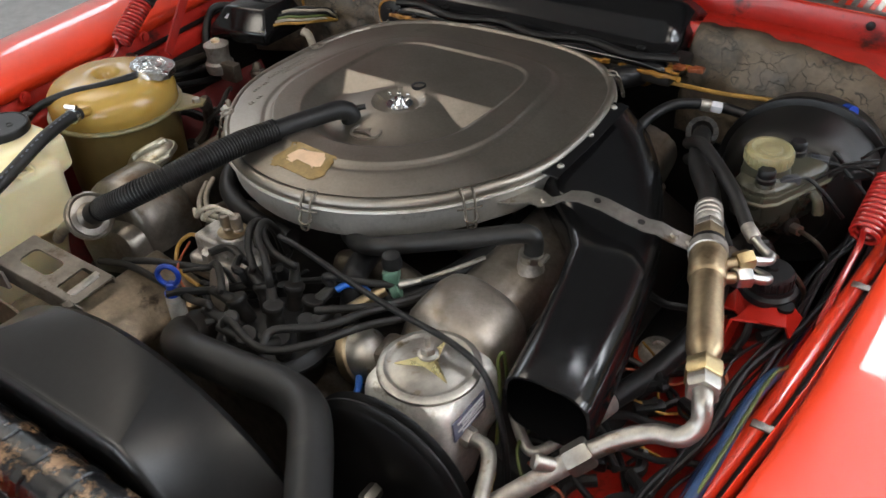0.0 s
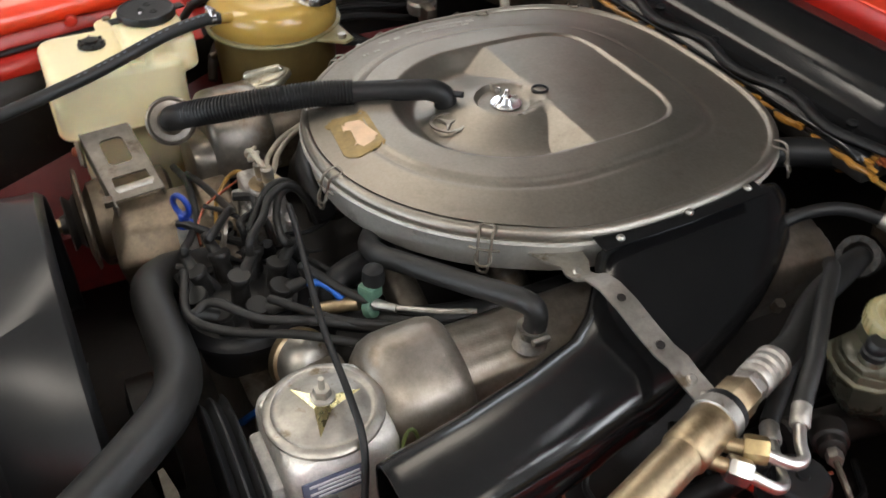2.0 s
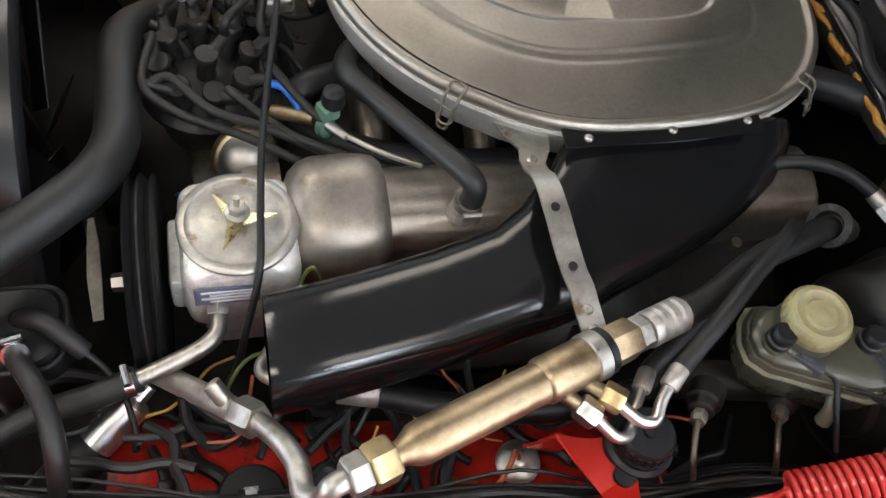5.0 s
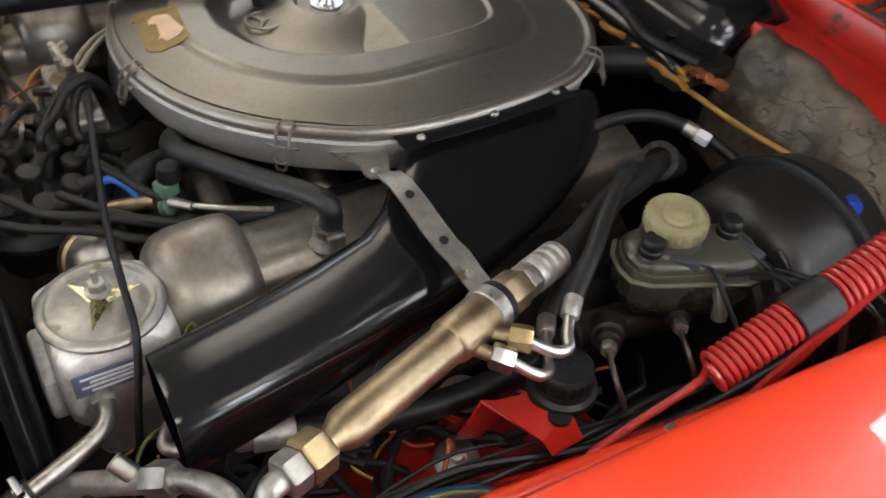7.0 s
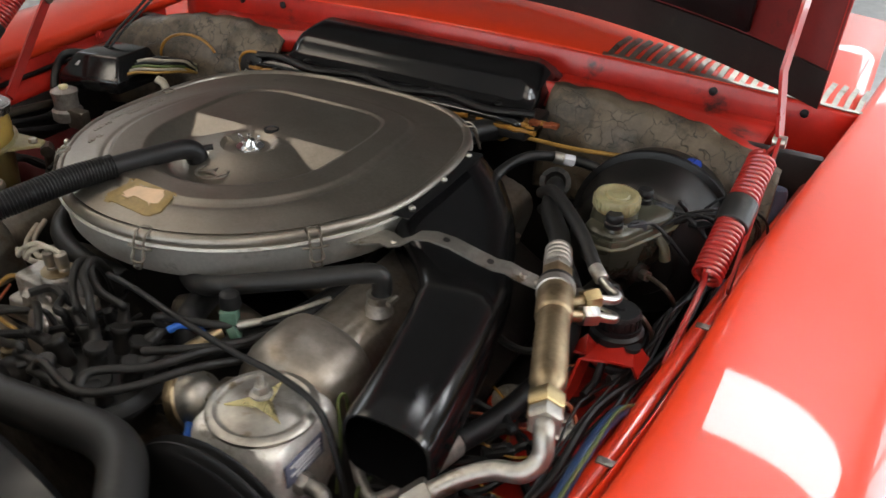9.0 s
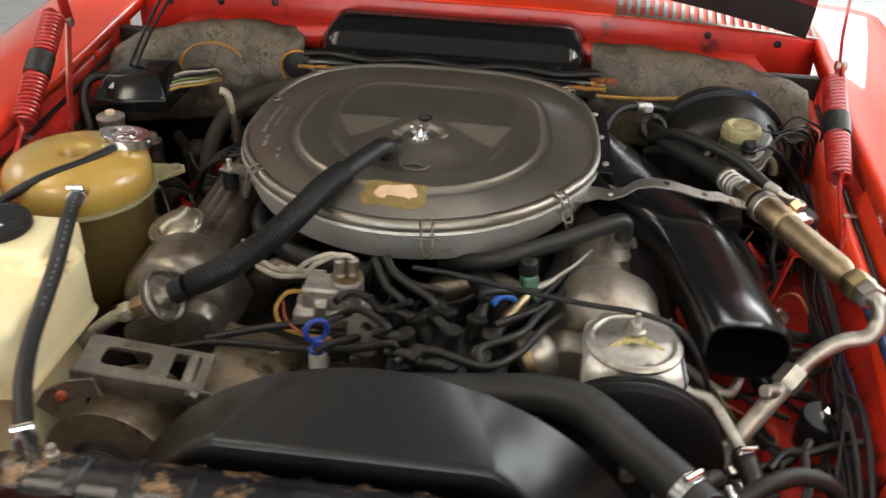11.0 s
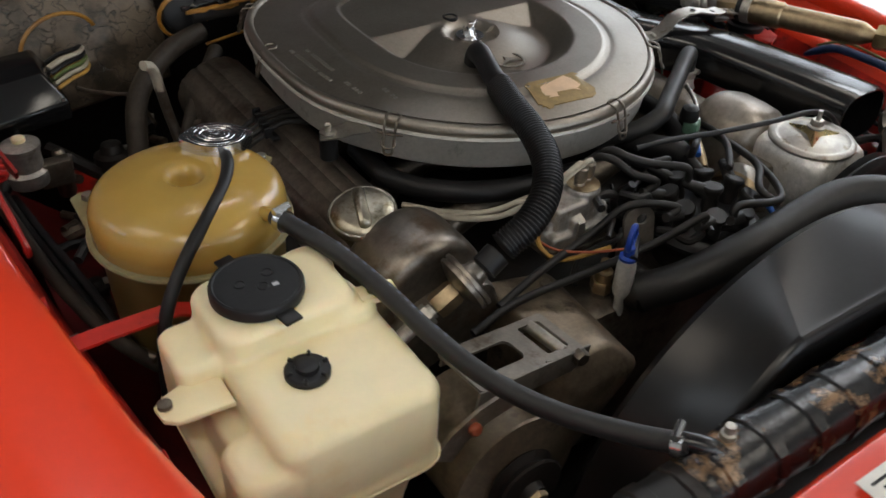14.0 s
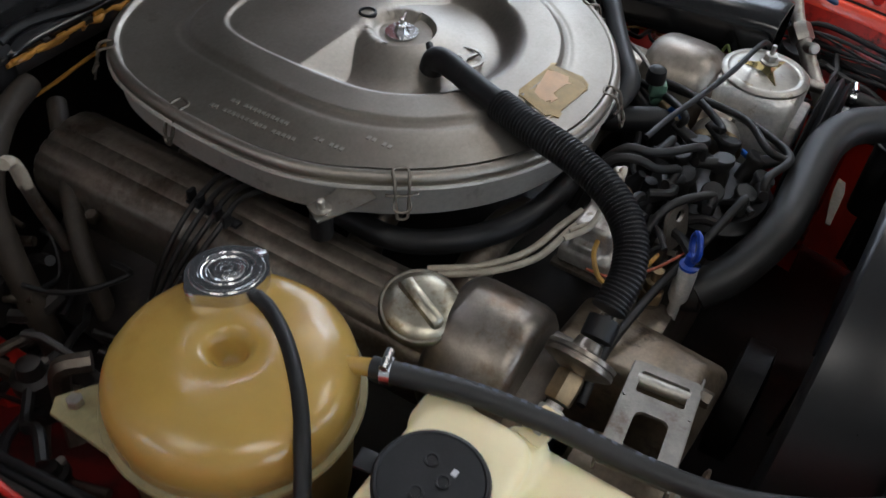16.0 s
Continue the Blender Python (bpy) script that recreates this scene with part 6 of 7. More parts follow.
for k, (s0, hx, pts, hose) in enumerate((
    ((0.484, -0.092, 0.897), (0.506, -0.067, 0.899), [(0.514, -0.060, 0.897), (0.526, -0.046, 0.892), (0.526, -0.032, 0.889), (0.514, -0.024, 0.890), (0.500, -0.012, 0.892)], [(0.487, 0.002, 0.895), (0.455, 0.045, 0.906), (0.415, 0.095, 0.908), (0.375, 0.15, 0.898), (0.345, 0.19, 0.87)]),
    ((0.490, -0.112, 0.898), (0.512, -0.088, 0.892), [(0.520, -0.080, 0.889), (0.533, -0.066, 0.882), (0.530, -0.052, 0.876), (0.512, -0.040, 0.870), (0.490, -0.024, 0.866)], [(0.472, -0.010, 0.863), (0.44, 0.04, 0.870), (0.405, 0.10, 0.872), (0.37, 0.16, 0.865), (0.345, 0.20, 0.84)]))):
    s0, hx = V(s0), V(hx)
    dd = (hx - s0).normalized()
    part("stub", cyl(s0, hx, 0.0065, 12), BRASS, bt)
    part("union", hexa(hx - dd * 0.009, hx + dd * 0.010, 0.0115), GOLD if k == 0 else SATIN, bt, "small bright hex union")
    part("bent_pipe", tube([hx] + pts, 0.0052, 12), SATIN, bt, "bright bent pipe")
    e1 = V(pts[-1])
    d3 = (V(hose[0]) - e1).normalized()
    part("ferrule", lathe([(0.007, 0), (0.0085, 0.002), (0.0085, 0.02), (0.0075, 0.022)], e1 - d3 * 0.002, d3, 16), ALU, bt)
    part("return_hose", tube([V(hose[0]) - d3 * 0.002] + hose[1:], 0.0082, 12), HOSE, bt)
lh = thing("pressure_hose", "black pressure hose with aluminium ferrule", "hose", (0.44, -0.2, 0.80))
part("hose", tube([(0.44, -0.235, 0.800), (0.46, -0.17, 0.797), (0.475, -0.08, 0.80), (0.46, 0.03, 0.79), (0.41, 0.12, 0.78)], 0.0125, 14), RUBBER, lh)
part("ferrule", lathe([(0.009, 0), (0.0115, 0.004), (0.0115, 0.014), (0.0145, 0.016), (0.0145, 0.05), (0.013, 0.052)], (0.425, -0.285, 0.799), (0.25, 0.96, 0), 20), ALU, lh)
part("pipe", tube([(0.427, -0.28, 0.799), (0.42, -0.31, 0.796), (0.405, -0.335, 0.795), (0.385, -0.325, 0.797), (0.36, -0.30, 0.80)], 0.006, 12), ALU, lh)

# ---- brake booster and its reservoir ----
bo = thing("brake_booster", "black painted brake servo drum", "brake servo", (0.485, 0.30, 0.70))
BC = V((0.478, 0.250, 0.798))
part("drum", lathe([(0.05, -0.044), (0.056, -0.043), (0.060, -0.036), (0.078, -0.031), (0.088, -0.028), (0.097, -0.021), (0.102, -0.010), (0.104, 0.0), (0.107, 0.03), (0.110, 0.05), (0.116, 0.052), (0.116, 0.060), (0.112, 0.064), (0.108, 0.10), (0.09, 0.13)], BC, (-0.05, 1, 0), 64), SERVO, bo)
t = tube([(0.527, 0.206, 0.899), (0.536, 0.210, 0.889), (0.541, 0.216, 0.876), (0.538, 0.222, 0.876), (0.530, 0.214, 0.893)], 0.0028, 8, 3, None, True)
part("hose_loop", t, HOSE, bo, "black rubber retaining loop")
part("rim_seam", lathe([(0.114, 0.050), (0.119, 0.052), (0.119, 0.060), (0.114, 0.062)], BC, (-0.05, 1, 0), 64), PLASTIC, bo)
part("blue_plug", cyl((0.509, 0.326, 0.902), (0.521, 0.314, 0.906), 0.008, 12), BLUE, bo)
t = bmesh.new()
ribbon([(0.555, 0.175, 0.885), (0.57, 0.195, 0.885), (0.578, 0.20, 0.86), (0.58, 0.20, 0.83)], 0.018, 0.003, (0.6, -0.5, 0.2), t)
part("clip", t, PLASTIC, bo)
mc = thing("brake_reservoir", "clouded yellow brake fluid reservoir on cylinder", "brake reservoir", (0.48, 0.13, 0.82))
MR = Matrix.Translation((0.4835, 0.140, 0)) @ Matrix.Rotation(radians(-23), 4, "Z")


def res_ring(w, dpt, r, z, cy=0.0):
    """Chamfered oblong outline of the reservoir at one height, narrower at its front end."""
    return [MR @ V((x * (1 + 1.3 * min(0.0, y + 0.02)), y, z)) for x, y in round_rect(w, dpt, r, 2, 0.0, cy)]


t = bmesh.new()
loft(t, [res_ring(0.036, 0.07, 0.012, 0.822), res_ring(0.050, 0.105, 0.018, 0.830), res_ring(0.062, 0.126, 0.022, 0.846), res_ring(0.066, 0.134, 0.024, 0.862), res_ring(0.067, 0.136, 0.024, 0.8785)])
part("lower_bowl", t, RESV, mc, angle=35)
t = bmesh.new()
loft(t, [res_ring(0.071, 0.140, 0.025, 0.8775), res_ring(0.074, 0.143, 0.025, 0.8785), res_ring(0.074, 0.143, 0.025, 0.8805), res_ring(0.071, 0.140, 0.025, 0.8815)])
part("seam", t, RESBRIM, mc, "milky moulded seam")
t = bmesh.new()
loft(t, [res_ring(0.067, 0.136, 0.024, 0.8813), res_ring(0.066, 0.135, 0.024, 0.8865), res_ring(0.064, 0.132, 0.023, 0.8885), res_ring(0.061, 0.128, 0.022, 0.8890), res_ring(0.060, 0.127, 0.022, 0.8935), res_ring(0.058, 0.122, 0.022, 0.8960), res_ring(0.050, 0.112, 0.020, 0.8985), res_ring(0.030, 0.085, 0.014, 0.9000)])
part("upper_bowl", t, RESTOP, mc, angle=35)
CAPX, CAPY = 0.467, 0.127
part("neck", lathe([(0.030, 0.894), (0.0285, 0.902), (0.0275, 0.911)], (CAPX, CAPY, 0.0), (0, 0, 1), 36), RESTOP, mc)
rc = part("cap", lathe([(0.027, 0), (0.0285, 0.002), (0.0285, 0.016), (0.0265, 0.019), (0.022, 0.020), (0.019, 0.0175), (0.015, 0.0172), (0.013, 0.0195), (0.006, 0.0195), (0.005, 0.020)], (CAPX, CAPY, 0.910), (0.03, -0.04, 1), 36), RESCAP, mc, "yellowed ribbed screw cap")
for k in range(28):
    an = radians(360 / 28 * k)
    part("cap_rib", box((CAPX + 0.0287 * math.cos(an), CAPY + 0.0287 * math.sin(an), 0.919), (0.0016, 0.0030, 0.012), 0.0004, Matrix.Rotation(an, 3, "Z")), RESCAP, rc)
for p, cpos, turn in (((0.4760, 0.0945, 0.894), (0.497, 0.118, 0.896), 48), ((0.4880, 0.1790, 0.894), (0.512, 0.186, 0.895), 5)):
    part("switch_boss", lathe([(0.0135, -0.006), (0.0125, 0.005), (0.0115, 0.007)], p, (0, 0, 1), 18), RESTOP, mc)
    part("level_switch", lathe([(0.0112, 0.006), (0.0118, 0.009), (0.0118, 0.013), (0.0100, 0.0145), (0.0108, 0.017), (0.0108, 0.022), (0.0085, 0.025)], p, (0, 0, 1), 18), PLASTIC, mc, "black level switch")
    pq = V(cpos)
    rt = Matrix.Rotation(radians(turn), 3, "Z")
    cq = part("connector", box(pq, (0.028, 0.012, 0.011), 0.002, rt), PLUG, mc, "grey plug connector")
    part("latch", box(pq + rt @ V((-0.003, 0, 0.0062)), (0.012, 0.006, 0.003), 0.0008, rt), PLUG, cq)
    d1 = rt @ V((1, 0, 0))
    part("boot", tube([pq - d1 * 0.012, V(p) + V((0, 0, 0.004))], [0.0055, 0.006], 10, 2), RESTOP, cq)
    solid("switch_lead", tube([pq + d1 * 0.012, pq + d1 * 0.028 + V((0, 0, -0.003)), pq + d1 * 0.036 + V((0.014, -0.008, -0.014)), pq + d1 * 0.040 + V((0.040, -0.006, -0.045))], 0.0026, 8), PLASTIC, "thin black switch lead", "cable", "switch leads")
part("outlet", tube([(0.520, 0.148, 0.872), (0.530, 0.146, 0.862), (0.534, 0.146, 0.845)], [0.006, 0.0065, 0.0075], 10, 4), RESBRIM, mc, "milky outlet stub")
part("cylinder", cyl((0.46, 0.04, 0.80), (0.49, 0.22, 0.80), 0.019, 18, None, 0.003), GRIME_SHADE, mc)
for x, y, z in ((0.509, 0.037, 0.839), (0.514, 0.120, 0.832)):
    part("outlet_boss", lathe([(0.017, -0.030), (0.016, -0.012), (0.013, -0.010), (0.012, -0.002), (0.009, 0.0)], (x, y, z), (0.75, -0.62, 0.2), 18), GRIME_SHADE, mc, "black outlet boss of the cylinder")
    part("pipe_nut", hexa((x, y, z), (x + 0.010, y - 0.008, z + 0.003), 0.0075), ZINC, mc)
    part("brake_pipe", tube([(x + 0.008, y - 0.006, z + 0.002), (x + 0.020, y - 0.014, z + 0.004), (x + 0.038, y - 0.020, z - 0.002), (x + 0.050, y - 0.016, z - 0.022), (x + 0.050, y - 0.004, z - 0.055)], 0.003, 8), ALU_DARK, mc)
# ---- red chassis parts of that side ----
ch = thing("chassis_leg", "red painted chassis leg and wheel arch", "chassis", (0.5, -0.2, 0.55))
ARCH = [(-0.036, 0.835), (-0.050, 0.790), (-0.072, 0.765), (-0.110, 0.748), (-0.150, 0.738), (-0.172, 0.715), (-0.180, 0.50), (-0.036, 0.50)]
t = along(ARCH, 1, [-0.47, -0.40, -0.3, -0.2, -0.1, 0.0, 0.03], True)
part("wheel_arch", t, RED_GRIME, ch, angle=50)
# left arch: the corner's deep shade is put into its red
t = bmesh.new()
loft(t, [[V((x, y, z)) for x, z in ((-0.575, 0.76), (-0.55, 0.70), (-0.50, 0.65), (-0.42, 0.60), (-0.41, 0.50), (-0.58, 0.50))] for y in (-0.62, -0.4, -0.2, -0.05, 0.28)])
part("wheel_arch", t, RED_DEEP_SHADE, ch, angle=50)
part("bracket", ribbon([(0.50, -0.10, 0.775), (0.508, -0.095, 0.80), (0.515, -0.088, 0.838), (0.530, -0.075, 0.842), (0.558, -0.058, 0.842), (0.57, -0.05, 0.82)], [0.022, 0.026, 0.032, 0.036, 0.036, 0.03], 0.003, (0.3, 0.95, 0)), RED_SHADED, ch, "bent red bracket")
part("bracket", ribbon([(0.455, -0.03, 0.74), (0.47, -0.015, 0.785), (0.49, 0.0, 0.79), (0.515, 0.01, 0.76)], [0.02, 0.03, 0.03, 0.02], 0.003, (0.3, 0.95, 0)), RED_SHADED, ch)
mo = thing("rubber_mount", "grey domed mount in a red cup", "mount", (0.425, -0.05, 0.68))
part("dome", lathe([(0.022, 0), (0.024, 0.004), (0.024, 0.012), (0.019, 0.018), (0.008, 0.020), (0.006, 0.017)], (0.420, -0.047, 0.700), (0, 0, 1), 24), ALU, mo)
part("cup", lathe([(0.02, -0.06), (0.026, -0.02), (0.029, 0.002), (0.026, 0.003)], (0.420, -0.047, 0.698), (0, 0, 1), 24), RED, mo)
so = thing("black_socket", "black ribbed round diagnostic socket cap", "socket", (0.531, -0.033, 0.83))
part("base", lathe([(0.030, 0), (0.030, 0.008), (0.026, 0.011), (0.026, 0.016)], (0.531, -0.033, 0.842), (0, 0, 1), 30), PLASTIC, so)
cp = part("cap", lathe([(0.0225, 0), (0.0235, 0.002), (0.0235, 0.016), (0.021, 0.019), (0.006, 0.0195), (0.005, 0.0225)], (0.531, -0.033, 0.856), (0, 0, 1), 30), PLASTIC, so)
for k in range(20):
    an = radians(18 * k)
    part("grip_rib", box((0.531 + 0.0238 * math.cos(an), -0.033 + 0.0238 * math.sin(an), 0.8645), (0.0016, 0.0035, 0.013), 0.0004, Matrix.Rotation(an, 3, "Z")), PLASTIC, cp)
part("ear", lathe([(0.010, 0), (0.010, 0.004), (0.005, 0.0045)], (0.555, -0.052, 0.843), (0, 0, 1), 14), PLASTIC, so)
# wiring along the wing
random.seed(21)
for k in range(10):
    m2 = (PLASTIC, RUBBER, WIRE_BL, PLASTIC, HOSE, PLASTIC, RUBBER, PLASTIC)[k % 8]
    pts = []
    ox, oz = random.uniform(-0.022, 0.016), random.uniform(-0.020, 0.014)
    for y in (-0.58, -0.48, -0.38, -0.32, -0.24, -0.14, -0.03, 0.08, 0.2):
        pts.append((lip_x(y) - 0.062 + ox + random.uniform(-0.010, 0.010), y + random.uniform(-0.01, 0.01), 0.804 + oz + random.uniform(-0.010, 0.010)))
    solid("harness_wire", tube(pts, (0.0018, 0.0028, 0.0040)[k % 3], 8, 5), m2, "insulated wire of the wing loom", "cable", "wing loom wires")
for k in range(44):
    y0 = random.uniform(-0.56, 0.02)
    p0 = V((lip_x(y0) - random.uniform(0.075, 0.16), y0, random.uniform(0.757, 0.785)))
    pts = [p0]
    dr = V((random.uniform(-1, 1), random.uniform(-1, 1), 0)).normalized()
    for q in range(5):
        dr = (dr + V((random.uniform(-0.7, 0.7), random.uniform(-0.7, 0.7), random.uniform(-0.25, 0.25)))).normalized()
        nx = pts[-1] + dr * random.uniform(0.014, 0.03)
        nx.z = max(0.757, min(0.80, nx.z))
        nx.x = min(nx.x, lip_x(nx.y) - 0.05)
        pts.append(nx)
    solid("loose_wire", tube(pts, (0.0016, 0.0024, 0.0036, 0.005, 0.0065)[k % 5], 8, 5), (WIRE_Y if k % 10 == 0 else WIRE_R if k % 10 == 5 else (PLASTIC, RUBBER, HOSE)[k % 3]), "loose insulated wire on the red wheel arch", "cable", "wing loom wires")
for k, (x, y) in enumerate(((0.47, -0.20), (0.455, -0.285), (0.50, -0.42))):
    e = thing("wire_connector", "small black plug connector among the wires", "connector", (x, y, 0.757), "wire connectors")
    rt = Matrix.Rotation(radians(40 + 70 * k), 3, "Z")
    part("shell", box((x, y, 0.772), (0.034, 0.015, 0.014), 0.003, rt), PLASTIC, e)
    part("latch", box((x, y, 0.781), (0.016, 0.007, 0.004), 0.001, rt), HOSE, e)
    part("tail", tube([V((x, y, 0.772)) + rt @ V((0.014, 0, 0)), V((x, y, 0.774)) + rt @ V((0.03, 0.004, 0)), V((x, y, 0.762)) + rt @ V((0.05, 0.012, 0))], 0.0045, 8, 4), RUBBER, e)
hn = thing("horn_terminal", "bright zinc terminal disc on the wheel arch", "terminal", (0.506, -0.112, 0.752))
part("disc", lathe([(0.020, 0), (0.021, 0.003), (0.017, 0.006), (0.007, 0.007), (0.006, 0.014), (0.003, 0.015)], (0.506, -0.112, 0.755), (0.1, -0.1, 1), 28), SATIN, hn)
part("lead", tube([(0.506, -0.114, 0.769), (0.508, -0.125, 0.798), (0.522, -0.135, 0.806), (0.535, -0.15, 0.790), (0.538, -0.18, 0.768)], 0.0024, 8), WIRE_R, hn, "orange-red insulated lead")

# ---- canister and hose at the front corner ----
cn = thing("front_canister", "black square vapour canister with hose stubs", "canister", (0.345, -0.535, 0.70))
t = bmesh.new()
loft(t, [rr_ring(0.075, 0.075, 0.02, 0.345, -0.535, 0.70), rr_ring(0.08, 0.08, 0.022, 0.345, -0.535, 0.80), rr_ring(0.07, 0.07, 0.022, 0.345, -0.535, 0.812)])
part("body", t, PLASTIC, cn)
part("rim", tube([(x, y, 0.806) for x, y in round_rect(0.080, 0.080, 0.022, 5, 0.345, -0.535)], 0.0028, 8, 1, closed=True), PLASTIC, cn)
part("hole", lathe([(0.011, -0.004), (0.012, 0.0015), (0.0085, 0.0015), (0.008, -0.003)], (0.338, -0.532, 0.812), (0, 0, 1), 18), RUBBER, cn)
part("short_hose", tube([(0.338, -0.532, 0.808), (0.342, -0.522, 0.820), (0.352, -0.506, 0.824), (0.366, -0.489, 0.816), (0.372, -0.480, 0.806)], 0.0085, 12), HOSE, cn)
part("tail_lead", tube([(0.371, -0.482, 0.808), (0.385, -0.465, 0.795), (0.41, -0.45, 0.785), (0.45, -0.44, 0.775)], 0.003, 8), RUBBER, cn)
part("hose", tube([(0.365, -0.532, 0.815), (0.385, -0.527, 0.832), (0.41, -0.513, 0.842), (0.44, -0.50, 0.842), (0.475, -0.495, 0.825), (0.50, -0.50, 0.78)], 0.009, 12), HOSE, cn)
part("clip", clamp((0.378, -0.529, 0.828), (0.8, 0.2, 0.6), 0.0095, None, 0.008), CHROME, cn)
hc = thing("damper_cylinder", "dull steel cylinder with black rubber sleeve", "damper", (0.43, -0.46, 0.70))
HA, HB = V((0.452, -0.500, 0.742)), V((0.398, -0.432, 0.776))
part("cylinder", lathe([(0.012, 0.02), (0.0165, 0.022), (0.0165, 0.075), (0.013, 0.079), (0.008, 0.08), (0.007, 0.095)], HA, HB - HA, 22), SATIN, hc)
part("sleeve", lathe([(0.018, -0.10), (0.021, -0.09), (0.021, 0.02), (0.018, 0.028)], HA, HB - HA, 20), RUBBER, hc)
solid("corner_hose", tube([(0.36, -0.60, 0.77), (0.42, -0.585, 0.80), (0.48, -0.55, 0.80), (0.52, -0.49, 0.785), (0.53, -0.42, 0.775), (0.525, -0.36, 0.768)], 0.012, 14), HOSE, "thick black hose over the front corner", "hose")
rl = thing("black_relay", "black round relay can with bright screw", "relay", (0.51, -0.35, 0.74))
part("can", lathe([(0.026, 0), (0.029, 0.004), (0.029, 0.045), (0.026, 0.05), (0.010, 0.051)], (0.512, -0.352, 0.742), (0, 0, 1), 26), PLASTIC, rl)
part("screw", hexa((0.512, -0.352, 0.792), (0.512, -0.352, 0.801), 0.006), CHROME, rl)
part("strap", ribbon([(0.485, -0.352, 0.786), (0.512, -0.352, 0.7945), (0.54, -0.352, 0.786)], 0.012, 0.002, (0, 1, 0)), ALU, rl)

# ---- bonnet springs ----


def bonnet_spring(s, bot, band, top, hook, foot, pivot, label):
    e = thing("bonnet_spring", label, "spring", bot, "bonnet springs")
    bot, band, top, hook = V(bot), V(band), V(top), V(hook)
    ax = (top - bot).normalized()
    n = 28
    x, y, z = axis_frame(ax)
    Ls = (top - bot).length
    pts = []
    for k in range(n * 12 + 1):
        a = 2 * math.pi * k / 12
        pts.append(bot + z * (Ls * k / (n * 12)) + (x * math.cos(a) + y * math.sin(a)) * 0.0157)
    part("coil", tube(pts, 0.0029, 8, 1, straight=True), RED_SPRING, e)
    part("band", lathe([(0.0192, -0.019), (0.0202, -0.018), (0.0202, 0.018), (0.0192, 0.019)], band, ax, 28), HOSE, e, "dark rubber band on the spring")
    part("hook_rod", tube([bot + x * 0.0157, bot - z * 0.012, bot.lerp(hook, 0.5), hook, hook + V((0, 0.004, -0.012)), hook + V((0, 0.014, -0.012))], 0.0035, 8, 4), RED_SPRING, e)
    t = bmesh.new()
    p1, p2 = V(foot), V(pivot)
    ribbon([p1, p1.lerp(p2, 0.5), p2], 0.018, 0.004, (0, -0.5, 0.8), t)
    part("lower_arm", t, RED_SPRING, e)
    t = bmesh.new()
    up = top + V((s * 0.018, 0.066, -0.024))
    ribbon([p2 + V((0, 0.004, -0.006)), up + V((-s * 0.014, -0.036, 0.085)), up + V((-s * 0.020, -0.045, 0.13)), up + V((-s * 0.016, -0.01, 0.22)), up + V((-s * 0.028, 0.16, 0.45))], 0.018, 0.004, (0.2, 0.8, -0.2), t)
    part("upper_arm", t, RED_SPRING, e)
    part("pivot", cyl(p2 - V((s * 0.008, 0, 0)), p2 + V((s * 0.008, 0, 0)), 0.008, 14), ZINC, e)
    part("top_hook", tube([top + x * 0.0157, top + z * 0.006, p2], 0.0033, 8, 4), RED_SPRING, e)
    return e


bonnet_spring(1, (0.600, 0.056, 0.889), (0.6062, 0.144, 0.9320), (0.612, 0.226, 0.972), (0.592, -0.045, 0.838), (0.623, 0.085, 0.862), (0.624, 0.250, 0.990), "red coil bonnet spring with dark rubber band")
bonnet_spring(-1, (-0.596, -0.008, 0.900), (-0.603, 0.073, 0.958), (-0.608, 0.150, 1.012), (-0.588, -0.075, 0.855), (-0.566, 0.060, 0.859), (-0.626, 0.216, 0.980), "red coil bonnet spring with dark rubber band")

solid("green_wire", tube([(0.335, -0.27, 0.80), (0.338, -0.28, 0.85), (0.335, -0.288, 0.846), (0.345, -0.30, 0.82), (0.352, -0.32, 0.76)], 0.0018, 8), WIRE_G, "green-yellow wire behind the pump", "cable")
solid("green_wire", tube([(0.43, -0.375, 0.76), (0.405, -0.36, 0.79), (0.39, -0.34, 0.80), (0.385, -0.31, 0.79)], 0.0018, 8), WIRE_G, "green-yellow wire below the duct mouth", "cable")

# leads beside the brake reservoir
random.seed(52)
for k in range(7):
    p0 = V((0.515 + 0.006 * k, 0.16 + 0.012 * k, 0.885 - 0.006 * (k % 3)))
    pts = [p0, p0 + V((0.03, 0.012, 0.012)), p0 + V((0.058, 0.03 + 0.01 * (k % 2), 0.006)), p0 + V((0.082, 0.05, -0.02)), p0 + V((0.088, 0.06, -0.07))]
    pts = [p + V((random.uniform(-0.006, 0.006), random.uniform(-0.012, 0.012), random.uniform(-0.006, 0.006))) for p in pts]
    solid("servo_lead", tube(pts, random.choice((0.002, 0.0028, 0.0035)), 8, 5), random.choice((PLASTIC, RUBBER, HOSE)), "thin black lead beside the brake servo", "cable", "servo leads")

rc2 = thing("relay_can", "dark blue-grey relay can by the wing", "relay", (0.628, 0.415, 0.78))
part("can", lathe([(0.012, 0), (0.0155, 0.004), (0.0155, 0.065), (0.013, 0.072), (0.004, 0.073)], (0.622, 0.405, 0.785), (0.02, 0.1, 1), 20), LABEL_BG, rc2)
part("cable", tube([(0.622, 0.40, 0.79), (0.60, 0.36, 0.80), (0.57, 0.32, 0.815), (0.55, 0.29, 0.83)], 0.006, 10, 4), RUBBER, rc2)

solid("plastic_strip", ribbon([(0.200, -0.485, 0.752), (0.235, -0.482, 0.757), (0.27, -0.481, 0.754), (0.31, -0.479, 0.742)], [0.006, 0.012, 0.014, 0.010], 0.002, (0, 1, 0.3)), WIRE_W, "pale torn plastic strip before the belt pulley", "plastic strip")

